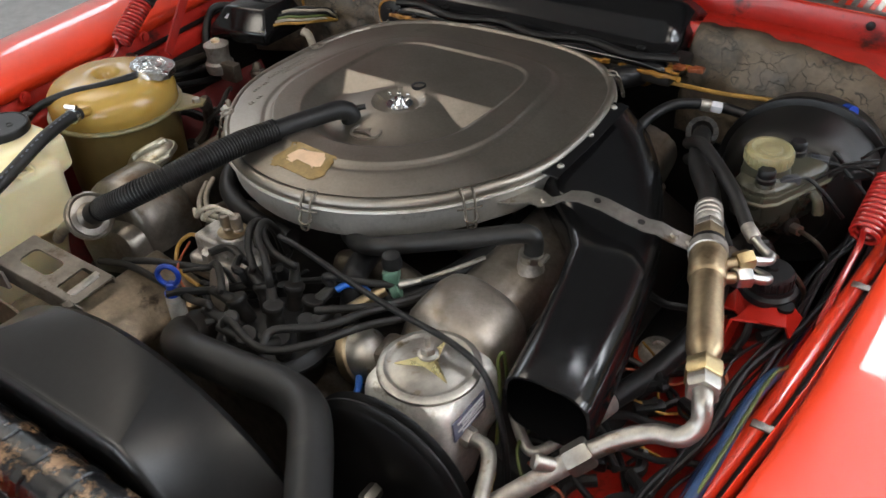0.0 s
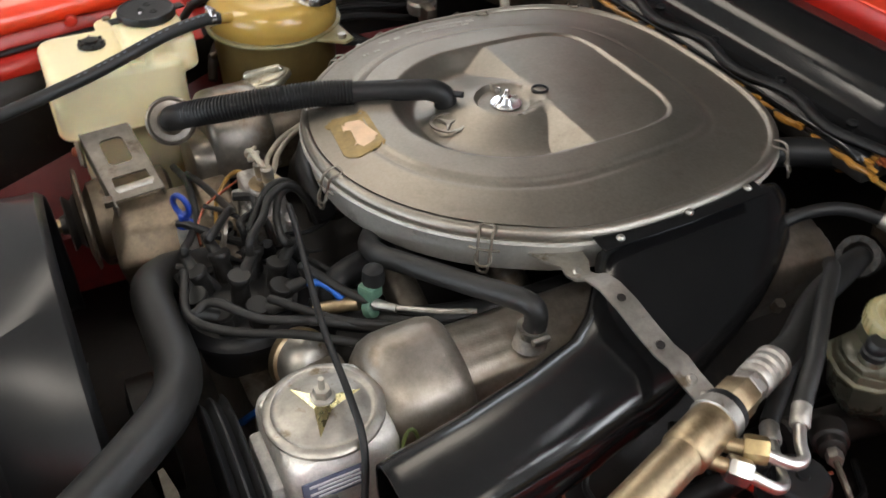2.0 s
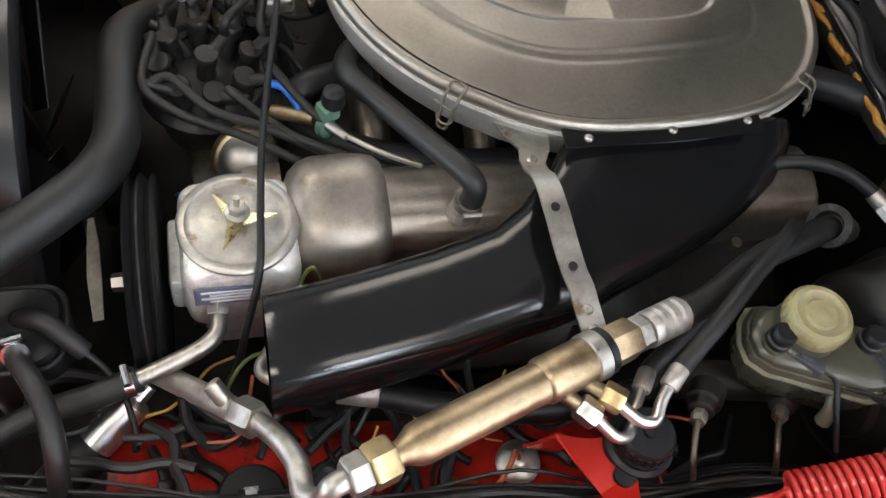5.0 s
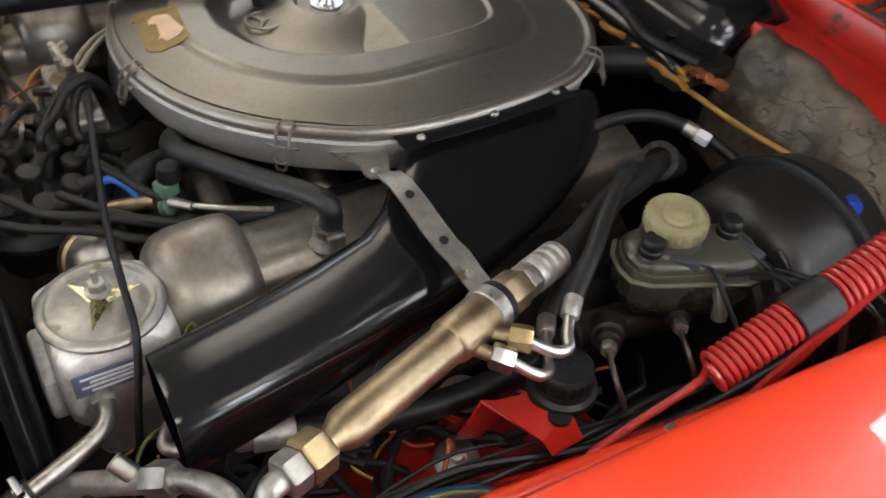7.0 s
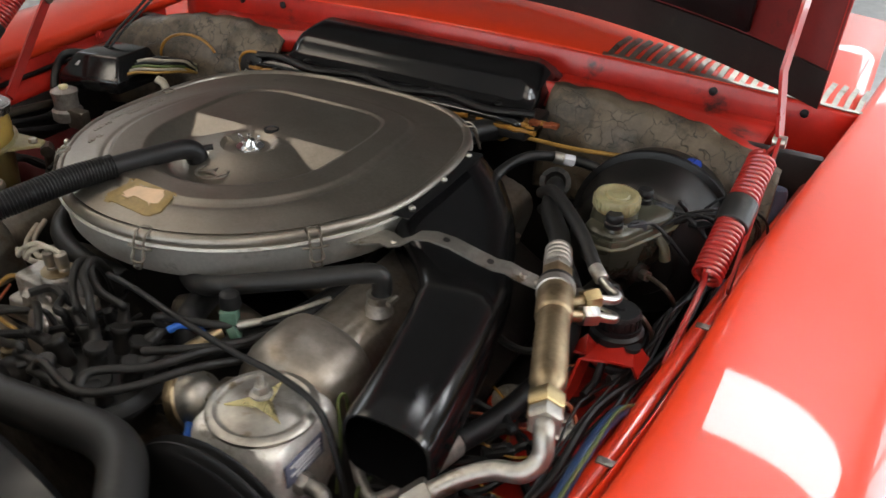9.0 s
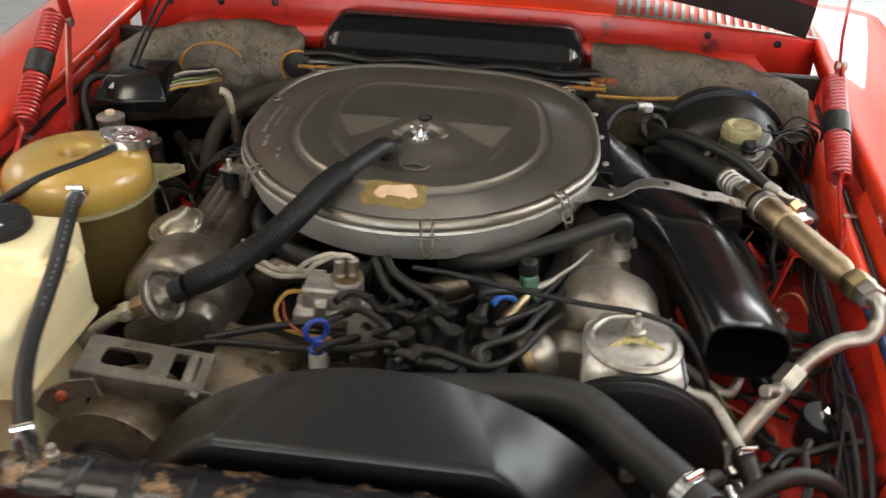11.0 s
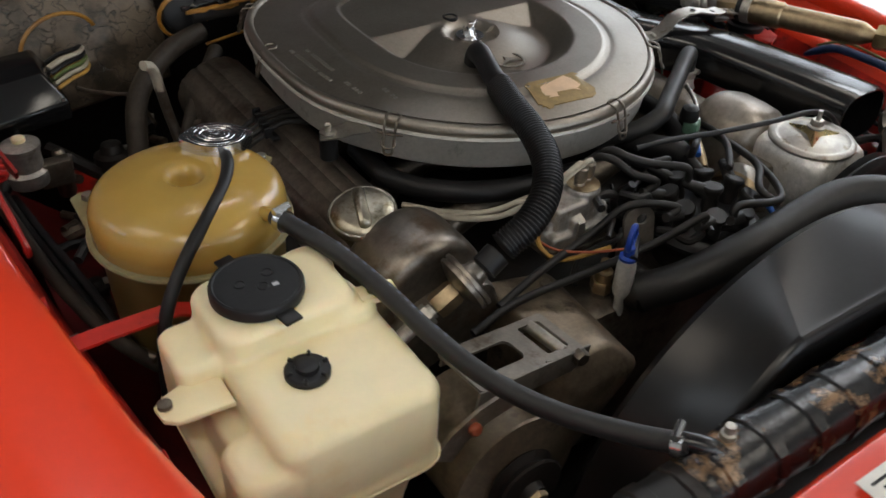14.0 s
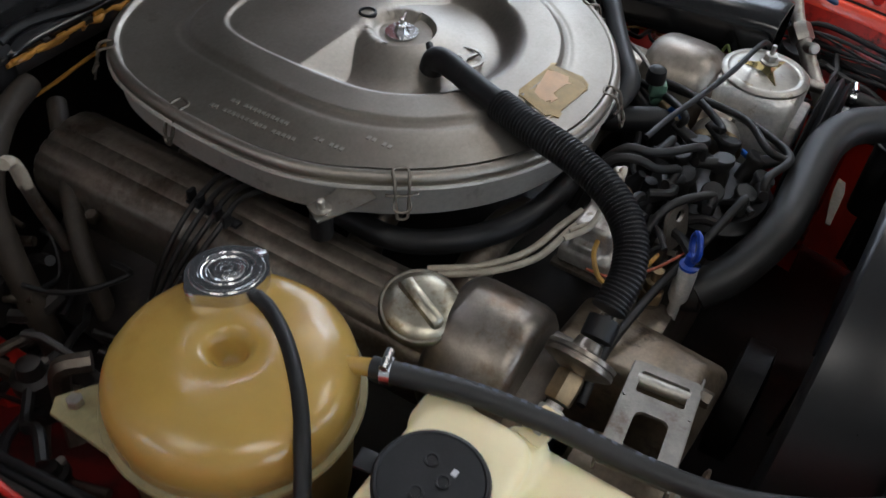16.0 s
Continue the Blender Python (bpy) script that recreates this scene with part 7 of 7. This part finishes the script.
solid("blue_loom", tube([(0.585, -0.10, 0.80), (0.578, -0.16, 0.845), (0.572, -0.22, 0.856), (0.570, -0.30, 0.856), (0.566, -0.36, 0.848), (0.555, -0.42, 0.80)], 0.0065, 12), WIRE_BL, "dark blue sleeved loom along the wing", "cable")
solid("green_wire", tube([(0.588, -0.12, 0.83), (0.580, -0.18, 0.862), (0.576, -0.25, 0.864), (0.572, -0.33, 0.862), (0.560, -0.40, 0.83)], 0.0020, 8), WIRE_G, "green-yellow wire on the wing loom", "cable")


# ---- bulkhead insulation, air intake, fuse box ----
def crack_mat():
    m = PAD.copy()
    m.name = "cracked_grey_insulation"
    nt = m.node_tree
    b = nt.nodes["Principled BSDF"]
    src = b.inputs["Base Color"].links[0].from_socket
    tc = nt.nodes.new("ShaderNodeTexCoord")
    no = nt.nodes.new("ShaderNodeTexNoise")
    no.inputs["Scale"].default_value = 30
    vo = nt.nodes.new("ShaderNodeTexVoronoi")
    vo.feature = "DISTANCE_TO_EDGE"
    vo.inputs["Scale"].default_value = 34
    mixv = nt.nodes.new("ShaderNodeMix")
    mixv.data_type = "VECTOR"
    mixv.inputs[0].default_value = 0.06
    nt.links.new(tc.outputs["Object"], mixv.inputs[4])
    nt.links.new(no.outputs["Color"], mixv.inputs[5])
    nt.links.new(tc.outputs["Object"], no.inputs["Vector"])
    nt.links.new(mixv.outputs[1], vo.inputs["Vector"])
    r = nt.nodes.new("ShaderNodeValToRGB")
    r.color_ramp.elements[0].position, r.color_ramp.elements[1].position = 0.004, 0.030
    r.color_ramp.elements[0].color, r.color_ramp.elements[1].color = (0, 0, 0, 1), (1, 1, 1, 1)
    nt.links.new(vo.outputs["Distance"], r.inputs["Fac"])
    n2 = nt.nodes.new("ShaderNodeTexNoise")
    n2.inputs["Scale"].default_value = 9
    nt.links.new(tc.outputs["Object"], n2.inputs["Vector"])
    r2 = nt.nodes.new("ShaderNodeValToRGB")
    r2.color_ramp.elements[0].position, r2.color_ramp.elements[1].position = 0.40, 0.52
    r2.color_ramp.elements[0].color, r2.color_ramp.elements[1].color = (1, 1, 1, 1), (0, 0, 0, 1)
    nt.links.new(n2.outputs["Fac"], r2.inputs["Fac"])
    mxx = nt.nodes.new("ShaderNodeMath")
    mxx.operation = "MAXIMUM"
    nt.links.new(r.outputs["Color"], mxx.inputs[0])
    nt.links.new(r2.outputs["Color"], mxx.inputs[1])
    mx = nt.nodes.new("ShaderNodeMix")
    mx.data_type = "RGBA"
    nt.links.new(mxx.outputs[0], mx.inputs[0])
    mx.inputs[6].default_value = (0.020, 0.016, 0.012, 1)
    nt.links.new(src, mx.inputs[7])
    nt.links.new(mx.outputs[2], b.inputs["Base Color"])
    bp = nt.nodes.new("ShaderNodeBump")
    bp.inputs["Strength"].default_value = 0.5
    bp.inputs["Distance"].default_value = 0.002
    nt.links.new(mxx.outputs[0], bp.inputs["Height"])
    old = b.inputs["Normal"].links[0].from_socket
    nt.links.new(old, bp.inputs["Normal"])
    n5 = nt.nodes.new("ShaderNodeTexNoise")
    n5.inputs["Scale"].default_value = 22
    n5.inputs["Detail"].default_value = 5
    n5.inputs["Distortion"].default_value = 1.6
    nt.links.new(tc.outputs["Object"], n5.inputs["Vector"])
    b5 = nt.nodes.new("ShaderNodeBump")
    b5.inputs["Strength"].default_value = 0.3
    b5.inputs["Distance"].default_value = 0.006
    nt.links.new(n5.outputs["Fac"], b5.inputs["Height"])
    nt.links.new(bp.outputs["Normal"], b5.inputs["Normal"])
    nt.links.new(b5.outputs["Normal"], b.inputs["Normal"])
    return m


CRACK = crack_mat()


def pad(x0, x1, name, label, s):
    t = bmesh.new()
    nx, nz = 70, 36
    rings = []
    for i in range(nx + 1):
        x = x0 + (x1 - x0) * i / nx
        col = []
        for k in range(nz + 1):
            f = k / nz
            ytop = 0.462 - 0.12 * (abs(x) / 0.7) ** 2
            z = 0.943 - 0.020 * (abs(x) / 0.65) ** 2 - 0.17 * f
            y = ytop - 0.050 * f - 0.02 * math.sin(f * 3.1)
            w = noise.fractal(V((x * 11, f * 2.6 + 3 * s, 0.3)), 0.9, 2.0, 5)
            y -= 0.006 * w + 0.002 * math.sin(x * 70 + f * 5)
            edge = max(0, 0.06 - f) / 0.06
            y += 0.012 * edge
            u2 = 2 * (x - x0) / (x1 - x0) - 1
            z -= ((0.030 if s == 2 else 0.012) * u2 ** 4 + 0.012 * max(0.0, u2 * s if s == 1 else -u2)) * (1 - f)
            z += 0.008 * noise.noise(V((x * 25, s, f * 3))) * (1 - f)
            col.append(V((x, y, z)))
        rings.append(col)
    loft(t, rings, cap=False, wrap=False)
    ob = solid(name, t, CRACK, label, "insulation mat", angle=60)
    ob.modifiers.new("thick", "SOLIDIFY").thickness = 0.008
    return ob


pad(0.250, 0.625, "insulation_mat", "old cracked grey insulation mat on bulkhead", 1)
pad(-0.635, -0.285, "insulation_mat", "old wrinkled grey insulation mat on bulkhead", 2)
it = thing("heater_intake", "glossy black heater air intake panel with seal", "air intake", (0, 0.42, 0.89))
t = bmesh.new()
prof = [(0.325, 0.898), (0.330, 0.906), (0.345, 0.910), (0.352, 0.904), (0.385, 0.905), (0.400, 0.912), (0.408, 0.925), (0.425, 0.938), (0.450, 0.944), (0.475, 0.947), (0.50, 0.949)]
rings = []
for k in range(41):
    x = -0.262 + 0.0128 * k
    e = max(0.0, abs(x + 0.006) - 0.215) / 0.041
    rings.append([V((x * (1 - 0.04 * (i / 10)), y + 0.02 * e * e * (i > 4), z - (0.03 * e * e if i > 4 else 0.006 * e * e))) for i, (y, z) in enumerate(prof)])
loft(t, rings, cap=False, wrap=False)
p = part("panel", t, BLACK, it, angle=50)
p.modifiers.new("thick", "SOLIDIFY").thickness = 0.003
part("seal", tube([(-0.262 + 0.0262 * k, 0.340 + 0.010 * math.sin(k), 0.912) for k in range(21)], 0.008, 10, 4, flat=0.7), RUBBER, it, "folded black rubber seal")
random.seed(8)
for k in range(30):
    x = -0.27 + 0.0185 * k
    t = box((x, 0.328 + random.uniform(-0.006, 0.006), 0.897 + random.uniform(-0.004, 0.003)), (random.uniform(0.006, 0.022), 0.006, random.uniform(0.003, 0.008)), 0.001)
    if k % 3:
        part("sealant_lump", t, GLUE, it)
    else:
        part("sealant_lump", t, GRIME_SHADE, it)
for x0, x1 in ((-0.268, -0.19), (-0.17, -0.06), (-0.045, 0.03), (0.05, 0.16), (0.175, 0.275)):
    n = 9
    pts = [(x0 + (x1 - x0) * k / n, 0.3235 + random.uniform(-0.003, 0.003), 0.8935 + random.uniform(-0.002, 0.002)) for k in range(n + 1)]
    part("sealant_bead", tube(pts, [random.uniform(0.0022, 0.0048) for k in range(n + 1)], 8, 3), GLUE, it, "orange-brown hardened sealant")
for x in (-0.18, -0.06, 0.07, 0.19):
    part("screw", lathe([(0.007, 0), (0.006, 0.003), (0.003, 0.004)], (x, 0.372, 0.906), (0, 0, 1), 12), PLASTIC, it)
part("shelf", box((0.0, 0.372, 0.885), (0.52, 0.10, 0.02), 0.004), GRIME_SHADE, it)
# yellow pipe under the mat, rubber plug
solid("yellow_pipe", tube([(0.16, 0.335, 0.876), (0.25, 0.352, 0.870), (0.33, 0.362, 0.866), (0.42, 0.375, 0.868), (0.50, 0.37, 0.868)], 0.0035, 8), WIRE_Y, "thin yellow-brown pipe along the bulkhead", "pipe")
pg = thing("bulkhead_hose", "black hose end in a yellow bulkhead grommet", "hose", (0.2, 0.34, 0.87))
part("hose", tube([(0.15, 0.25, 0.872), (0.18, 0.30, 0.880), (0.205, 0.338, 0.880), (0.22, 0.37, 0.880)], 0.018, 14), RUBBER, pg)
part("grommet", lathe([(0.0185, 0), (0.021, 0.002), (0.021, 0.010), (0.0185, 0.012)], (0.207, 0.340, 0.880), (0.45, 1, 0), 24), GLUE, pg)
bf = thing("servo_hose", "black vacuum hose with bright blue fitting", "hose", (0.34, 0.28, 0.87))
part("hose", tube([(0.27, 0.17, 0.86), (0.275, 0.21, 0.878), (0.295, 0.25, 0.888), (0.325, 0.28, 0.884), (0.36, 0.30, 0.876), (0.41, 0.31, 0.865)], 0.0075, 12), RUBBER, bf)
part("fitting", cyl((0.325, 0.279, 0.884), (0.337, 0.286, 0.881), 0.009, 14), ZINC, bf)
part("blue_fitting", hexa((0.338, 0.286, 0.881), (0.352, 0.293, 0.878), 0.009), LABEL_FG, bf)
hb = thing("hose_hub", "dark round bulkhead hose hub", "hose connector", (0.35, 0.24, 0.85))
part("hub", lathe([(0.020, 0), (0.022, 0.003), (0.022, 0.012), (0.015, 0.014), (0.012, 0.004)], (0.350, 0.228, 0.868), (0.2, -0.7, 0.6), 24), GRIME_SHADE, hb)
for k in range(12):
    an = radians(30 * k)
    x, y, z = axis_frame((0.2, -0.7, 0.6))
    q = V((0.350, 0.228, 0.868)) + z * 0.013 + (x * math.cos(an) + y * math.sin(an)) * 0.0185
    part("stud", lathe([(0.003, 0), (0.003, 0.002)], q, z, 8), RUBBER, hb)

fb = thing("fuse_box", "black plastic fuse box with sloping lid", "fuse box", (-0.53, 0.24, 0.82))
t = bmesh.new()
loft(t, [[V(p) for p in r] for r in (
    [(-0.592, 0.182, 0.835), (-0.470, 0.205, 0.835), (-0.470, 0.315, 0.835), (-0.592, 0.30, 0.835)],
    [(-0.592, 0.182, 0.858), (-0.470, 0.205, 0.858), (-0.470, 0.315, 0.862), (-0.592, 0.30, 0.862)],
    [(-0.575, 0.215, 0.893), (-0.490, 0.232, 0.893), (-0.486, 0.305, 0.895), (-0.578, 0.292, 0.895)])])
bmesh.ops.bevel(t, geom=list(t.edges), offset=0.004, segments=2, profile=0.5, affect="EDGES")
part("box", t, BLACK, fb)
part("label", box((-0.565, 0.205, 0.878), (0.012, 0.010, 0.001), 0.0, Matrix.Rotation(radians(45), 3, "X")), LABEL_FG, fb, "small pale sticker")
for x in (-0.585, -0.477):
    part("screw", lathe([(0.003, 0), (0.003, 0.002)], (x, 0.196 if x < -0.5 else 0.208, 0.861), (0, -0.3, 1), 8), ZINC, fb)
random.seed(4)
for k in range(9):
    m2 = (WIRE_Y, WIRE_W, WIRE_G, PLASTIC, WIRE_W, WIRE_Y, PLASTIC, WIRE_W, PLASTIC)[k]
    z = 0.865 + 0.004 * (k % 5)
    solid("fuse_wire", tube([(-0.475, 0.235 + 0.007 * k, z), (-0.455, 0.243 + 0.007 * k, z + 0.005), (-0.432, 0.262 + 0.006 * k, z + 0.003), (-0.420, 0.30 + 0.004 * k, z - 0.004), (-0.425, 0.35, z - 0.02), (-0.44, 0.37, z - 0.03)], 0.0026, 8), m2, "coloured insulated wire from the fuse box", "cable", "fuse box wires")
solid("wire_grommet", tube([(-0.44 + 0.055 * math.cos(radians(a)), 0.355 + 0.015 * math.cos(radians(a)), 0.868 + 0.045 * math.sin(radians(a))) for a in range(20, 190, 15)], 0.0028, 8, 3), GLUE, "amber sealant ring round the loom hole", "grommet")
solid("loom_hose", tube([(-0.575, 0.235, 0.885), (-0.60, 0.215, 0.885), (-0.612, 0.20, 0.865), (-0.605, 0.18, 0.835), (-0.59, 0.165, 0.80)], 0.0075, 10), PLASTIC, "black loom sleeve beside the fuse box", "cable")
for k in range(2):
    solid("washer_line", tube([(-0.555 + 0.012 * k, 0.26, 0.89), (-0.550 + 0.012 * k, 0.30, 0.92), (-0.545 + 0.014 * k, 0.36, 0.955), (-0.52 + 0.02 * k, 0.43, 1.02), (-0.50 + 0.02 * k, 0.47, 1.10)], 0.0028, 8), PLASTIC, "thin black washer hose up to the bonnet", "hose", "washer hoses")
co = thing("pressure_valve", "dull cylindrical regulator with cream cap", "regulator", (-0.546, 0.157, 0.78))
part("body", lathe([(0.024, 0), (0.026, 0.004), (0.026, 0.018), (0.021, 0.022), (0.021, 0.045), (0.023, 0.048), (0.023, 0.053), (0.015, 0.057)], (-0.546, 0.152, 0.793), (0, 0, 1), 28), ALU, co)
part("cap", lathe([(0.008, 0), (0.008, 0.005), (0.006, 0.006)], (-0.546, 0.152, 0.850), (0, 0, 1), 14), CREAM, co)
part("bracket", box((-0.515, 0.148, 0.80), (0.04, 0.02, 0.035), 0.004), ALU_DARK, co)
part("fitting", cyl((-0.57, 0.15, 0.80), (-0.59, 0.13, 0.79), 0.008, 12), PLASTIC, co)
wp = thing("white_pipe_end", "pale plastic pipe end on a dark hose", "pipe", (-0.363, 0.21, 0.82))
part("sleeve", tube([(-0.372, 0.205, 0.885), (-0.362, 0.208, 0.880), (-0.357, 0.209, 0.865), (-0.355, 0.209, 0.845)], 0.009, 12, 4, flat=0.7), WIRE_W, wp)
part("hose", tube([(-0.355, 0.209, 0.85), (-0.350, 0.205, 0.81), (-0.343, 0.19, 0.76)], 0.007, 10), ALU_WARM, wp)
solid("heater_pipe", tube([(-0.25, 0.325, 0.862), (-0.31, 0.30, 0.852), (-0.37, 0.25, 0.830), (-0.395, 0.21, 0.79), (-0.405, 0.18, 0.72), (-0.405, 0.16, 0.60)], 0.0145, 14), DUSTY_HOSE, "thick black heater hose along the bulkhead", "hose")
solid("heater_pipe", tube([(-0.24, 0.30, 0.84), (-0.30, 0.22, 0.82), (-0.34, 0.17, 0.78), (-0.36, 0.13, 0.72), (-0.365, 0.11, 0.60)], 0.011, 14), DUSTY_HOSE, "thick black heater hose along the bulkhead", "hose")
gl = thing("bulkhead_grommet", "large black bulkhead grommet ringed with amber sealant", "grommet", (-0.285, 0.34, 0.88))
part("plug", lathe([(0.026, 0), (0.026, 0.012), (0.02, 0.016)], (-0.272, 0.345, 0.888), (0, -1, 0.2), 24), RUBBER, gl)
ARC = [V((-0.272 + 0.0315 * math.cos(radians(a)), 0.339 + 0.002 * math.sin(a), 0.884 + 0.0315 * math.sin(radians(a)))) for a in range(70, 262, 12)]
part("sealant", tube(ARC, 0.0036, 8, 2, flat=0.8), GLUE, gl)
t = lathe([(0.004, 0), (0.012, 0.001), (0.014, 0.004), (0.010, 0.008), (0.003, 0.010)], (0, 0, 0), (0, -1, 0.2), 14)
for v in t.verts:
    v.co = V((v.co.x * (0.75 + 0.25 * math.sin(60 * v.co.z)) - 0.236, v.co.y + 0.338, v.co.z * 1.25 + 0.888))
part("sealant_blob", t, GLUE, gl)
part("sealant_bead", tube([(-0.243, 0.331, 0.838), (-0.215, 0.3295, 0.842), (-0.18, 0.331, 0.846), (-0.15, 0.3295, 0.851), (-0.115, 0.331, 0.857)], 0.0024, 8, 4), GLUE, gl)
part("sealant_bead", tube([(-0.232, 0.321, 0.894), (-0.20, 0.319, 0.897), (-0.165, 0.321, 0.898)], 0.0024, 8, 4), GLUE, gl)
for k in range(4):
    dy = -0.013 * k
    solid("cover_cable", tube([(-0.215, 0.055 + 1.4 * dy, 0.850), (-0.242, 0.050 + 1.2 * dy, 0.864), (-0.272, 0.044 + dy, 0.8665 + 0.001 * k), (-0.298, 0.040 + dy, 0.862), (-0.322, 0.040 + 0.9 * dy, 0.846), (-0.345, 0.044 + 0.7 * dy, 0.815), (-0.365, 0.050 + 0.4 * dy, 0.77)], 0.0030, 8), LEAD, "dark thin cable over the valve cover", "cable", "cover cables")
cc = thing("cable_clip", "black moulded clip holding four thin cables", "cable clip", (-0.285, 0.022, 0.855))
for k in range(5):
    part("tooth", box((-0.285 - 0.002 * k, 0.050 - 0.013 * k, 0.866), (0.010, 0.0045, 0.014), 0.001), PLASTIC, cc)
part("rail", box((-0.286, 0.022, 0.8585), (0.010, 0.064, 0.004), 0.001), PLASTIC, cc)
part("chassis_rail", box((-0.452, 0.27, 0.645), (0.055, 0.20, 0.05), 0.014), RED_SHADED, car, "grimy red chassis rail")
# added near-black sheet: stands for the bay's deep shade and hides the floor
solid("bay_dark_sheet", box((0, -0.10, 0.43), (1.36, 1.24, 0.03), 0.004), GRIME_SHADE, "near-black sheet added under the engine to hide the floor", "undertray")

# dark clutter low beside the valve cover
random.seed(77)
for k in range(26):
    p0 = V((random.uniform(-0.54, -0.36), random.uniform(-0.02, 0.30), random.uniform(0.66, 0.79)))
    pts = [p0]
    dr = V((random.uniform(-1, 1), random.uniform(-1, 1), random.uniform(-0.4, 0.3))).normalized()
    for q in range(5):
        dr = (dr + V((random.uniform(-0.7, 0.7), random.uniform(-0.7, 0.7), random.uniform(-0.5, 0.4)))).normalized()
        pts.append(pts[-1] + dr * random.uniform(0.02, 0.045))
        pts[-1].x = max(-0.56, min(-0.345, pts[-1].x))
        pts[-1].z = min(0.80, pts[-1].z)
    solid("bay_lead", tube(pts, random.choice((0.003, 0.004, 0.006, 0.010)), 8, 5), random.choice((PLASTIC, RUBBER, HOSE, GRIME_SHADE, ALU_DARK)), "grimy lead low in the engine bay", "cable", "bay leads")
for x, y, z, w, d, h, m2 in ((-0.47, 0.10, 0.74, 0.05, 0.04, 0.06, GRIME_SHADE), (-0.43, 0.22, 0.76, 0.06, 0.05, 0.05, GRIME_SHADE), (-0.52, 0.03, 0.70, 0.04, 0.06, 0.03, GRIME_SHADE), (-0.40, 0.02, 0.70, 0.05, 0.08, 0.04, ALU_DARK), (-0.50, 0.20, 0.78, 0.035, 0.03, 0.05, ALU_DARK), (-0.37, 0.27, 0.77, 0.04, 0.04, 0.06, GRIME_SHADE)):
    e = thing("bay_fitting", "grimy cast valve body low in the bay", "valve body", (x, y, z - h / 2), "bay fittings")
    ax = V((w - 0.045, 0.3 * (d - 0.04) / 0.04, 0.9)).normalized()
    part("body", lathe([(w * 0.30, -h), (w * 0.34, -h * 0.9), (w * 0.34, -h * 0.2), (w * 0.42, -h * 0.15), (w * 0.42, h * 0.05), (w * 0.28, h * 0.12), (w * 0.22, h * 0.35), (w * 0.10, h * 0.42)], (x, y, z), ax, 20), m2, e)
    part("spigot", cyl((x, y, z - h * 0.4), (x + w * 0.4, y - d * 0.9, z - h * 0.3), 0.006, 12), ALU_DARK, e)
    part("bolt", hexa((x + w * 0.3, y, z + h * 0.04), (x + w * 0.3, y, z + h * 0.04 + 0.007), 0.005), ALU, e)

# rusty sealer where the mat is torn
e = thing("torn_sealer", "rusty orange sealer at the torn mat edge", "sealant", (0.26, 0.36, 0.89))
random.seed(15)
for k in range(7):
    x = 0.235 + 0.009 * k
    t = box((x, 0.350 + 0.002 * k + random.uniform(-0.003, 0.003), 0.896 + random.uniform(-0.003, 0.002)), (random.uniform(0.010, 0.018), 0.012, random.uniform(0.004, 0.008)), 0.0015, Matrix.Rotation(random.uniform(-0.5, 0.5), 3, "Z"))
    part("lump", t, (RUST, GLUE, RUST)[k % 3], e)
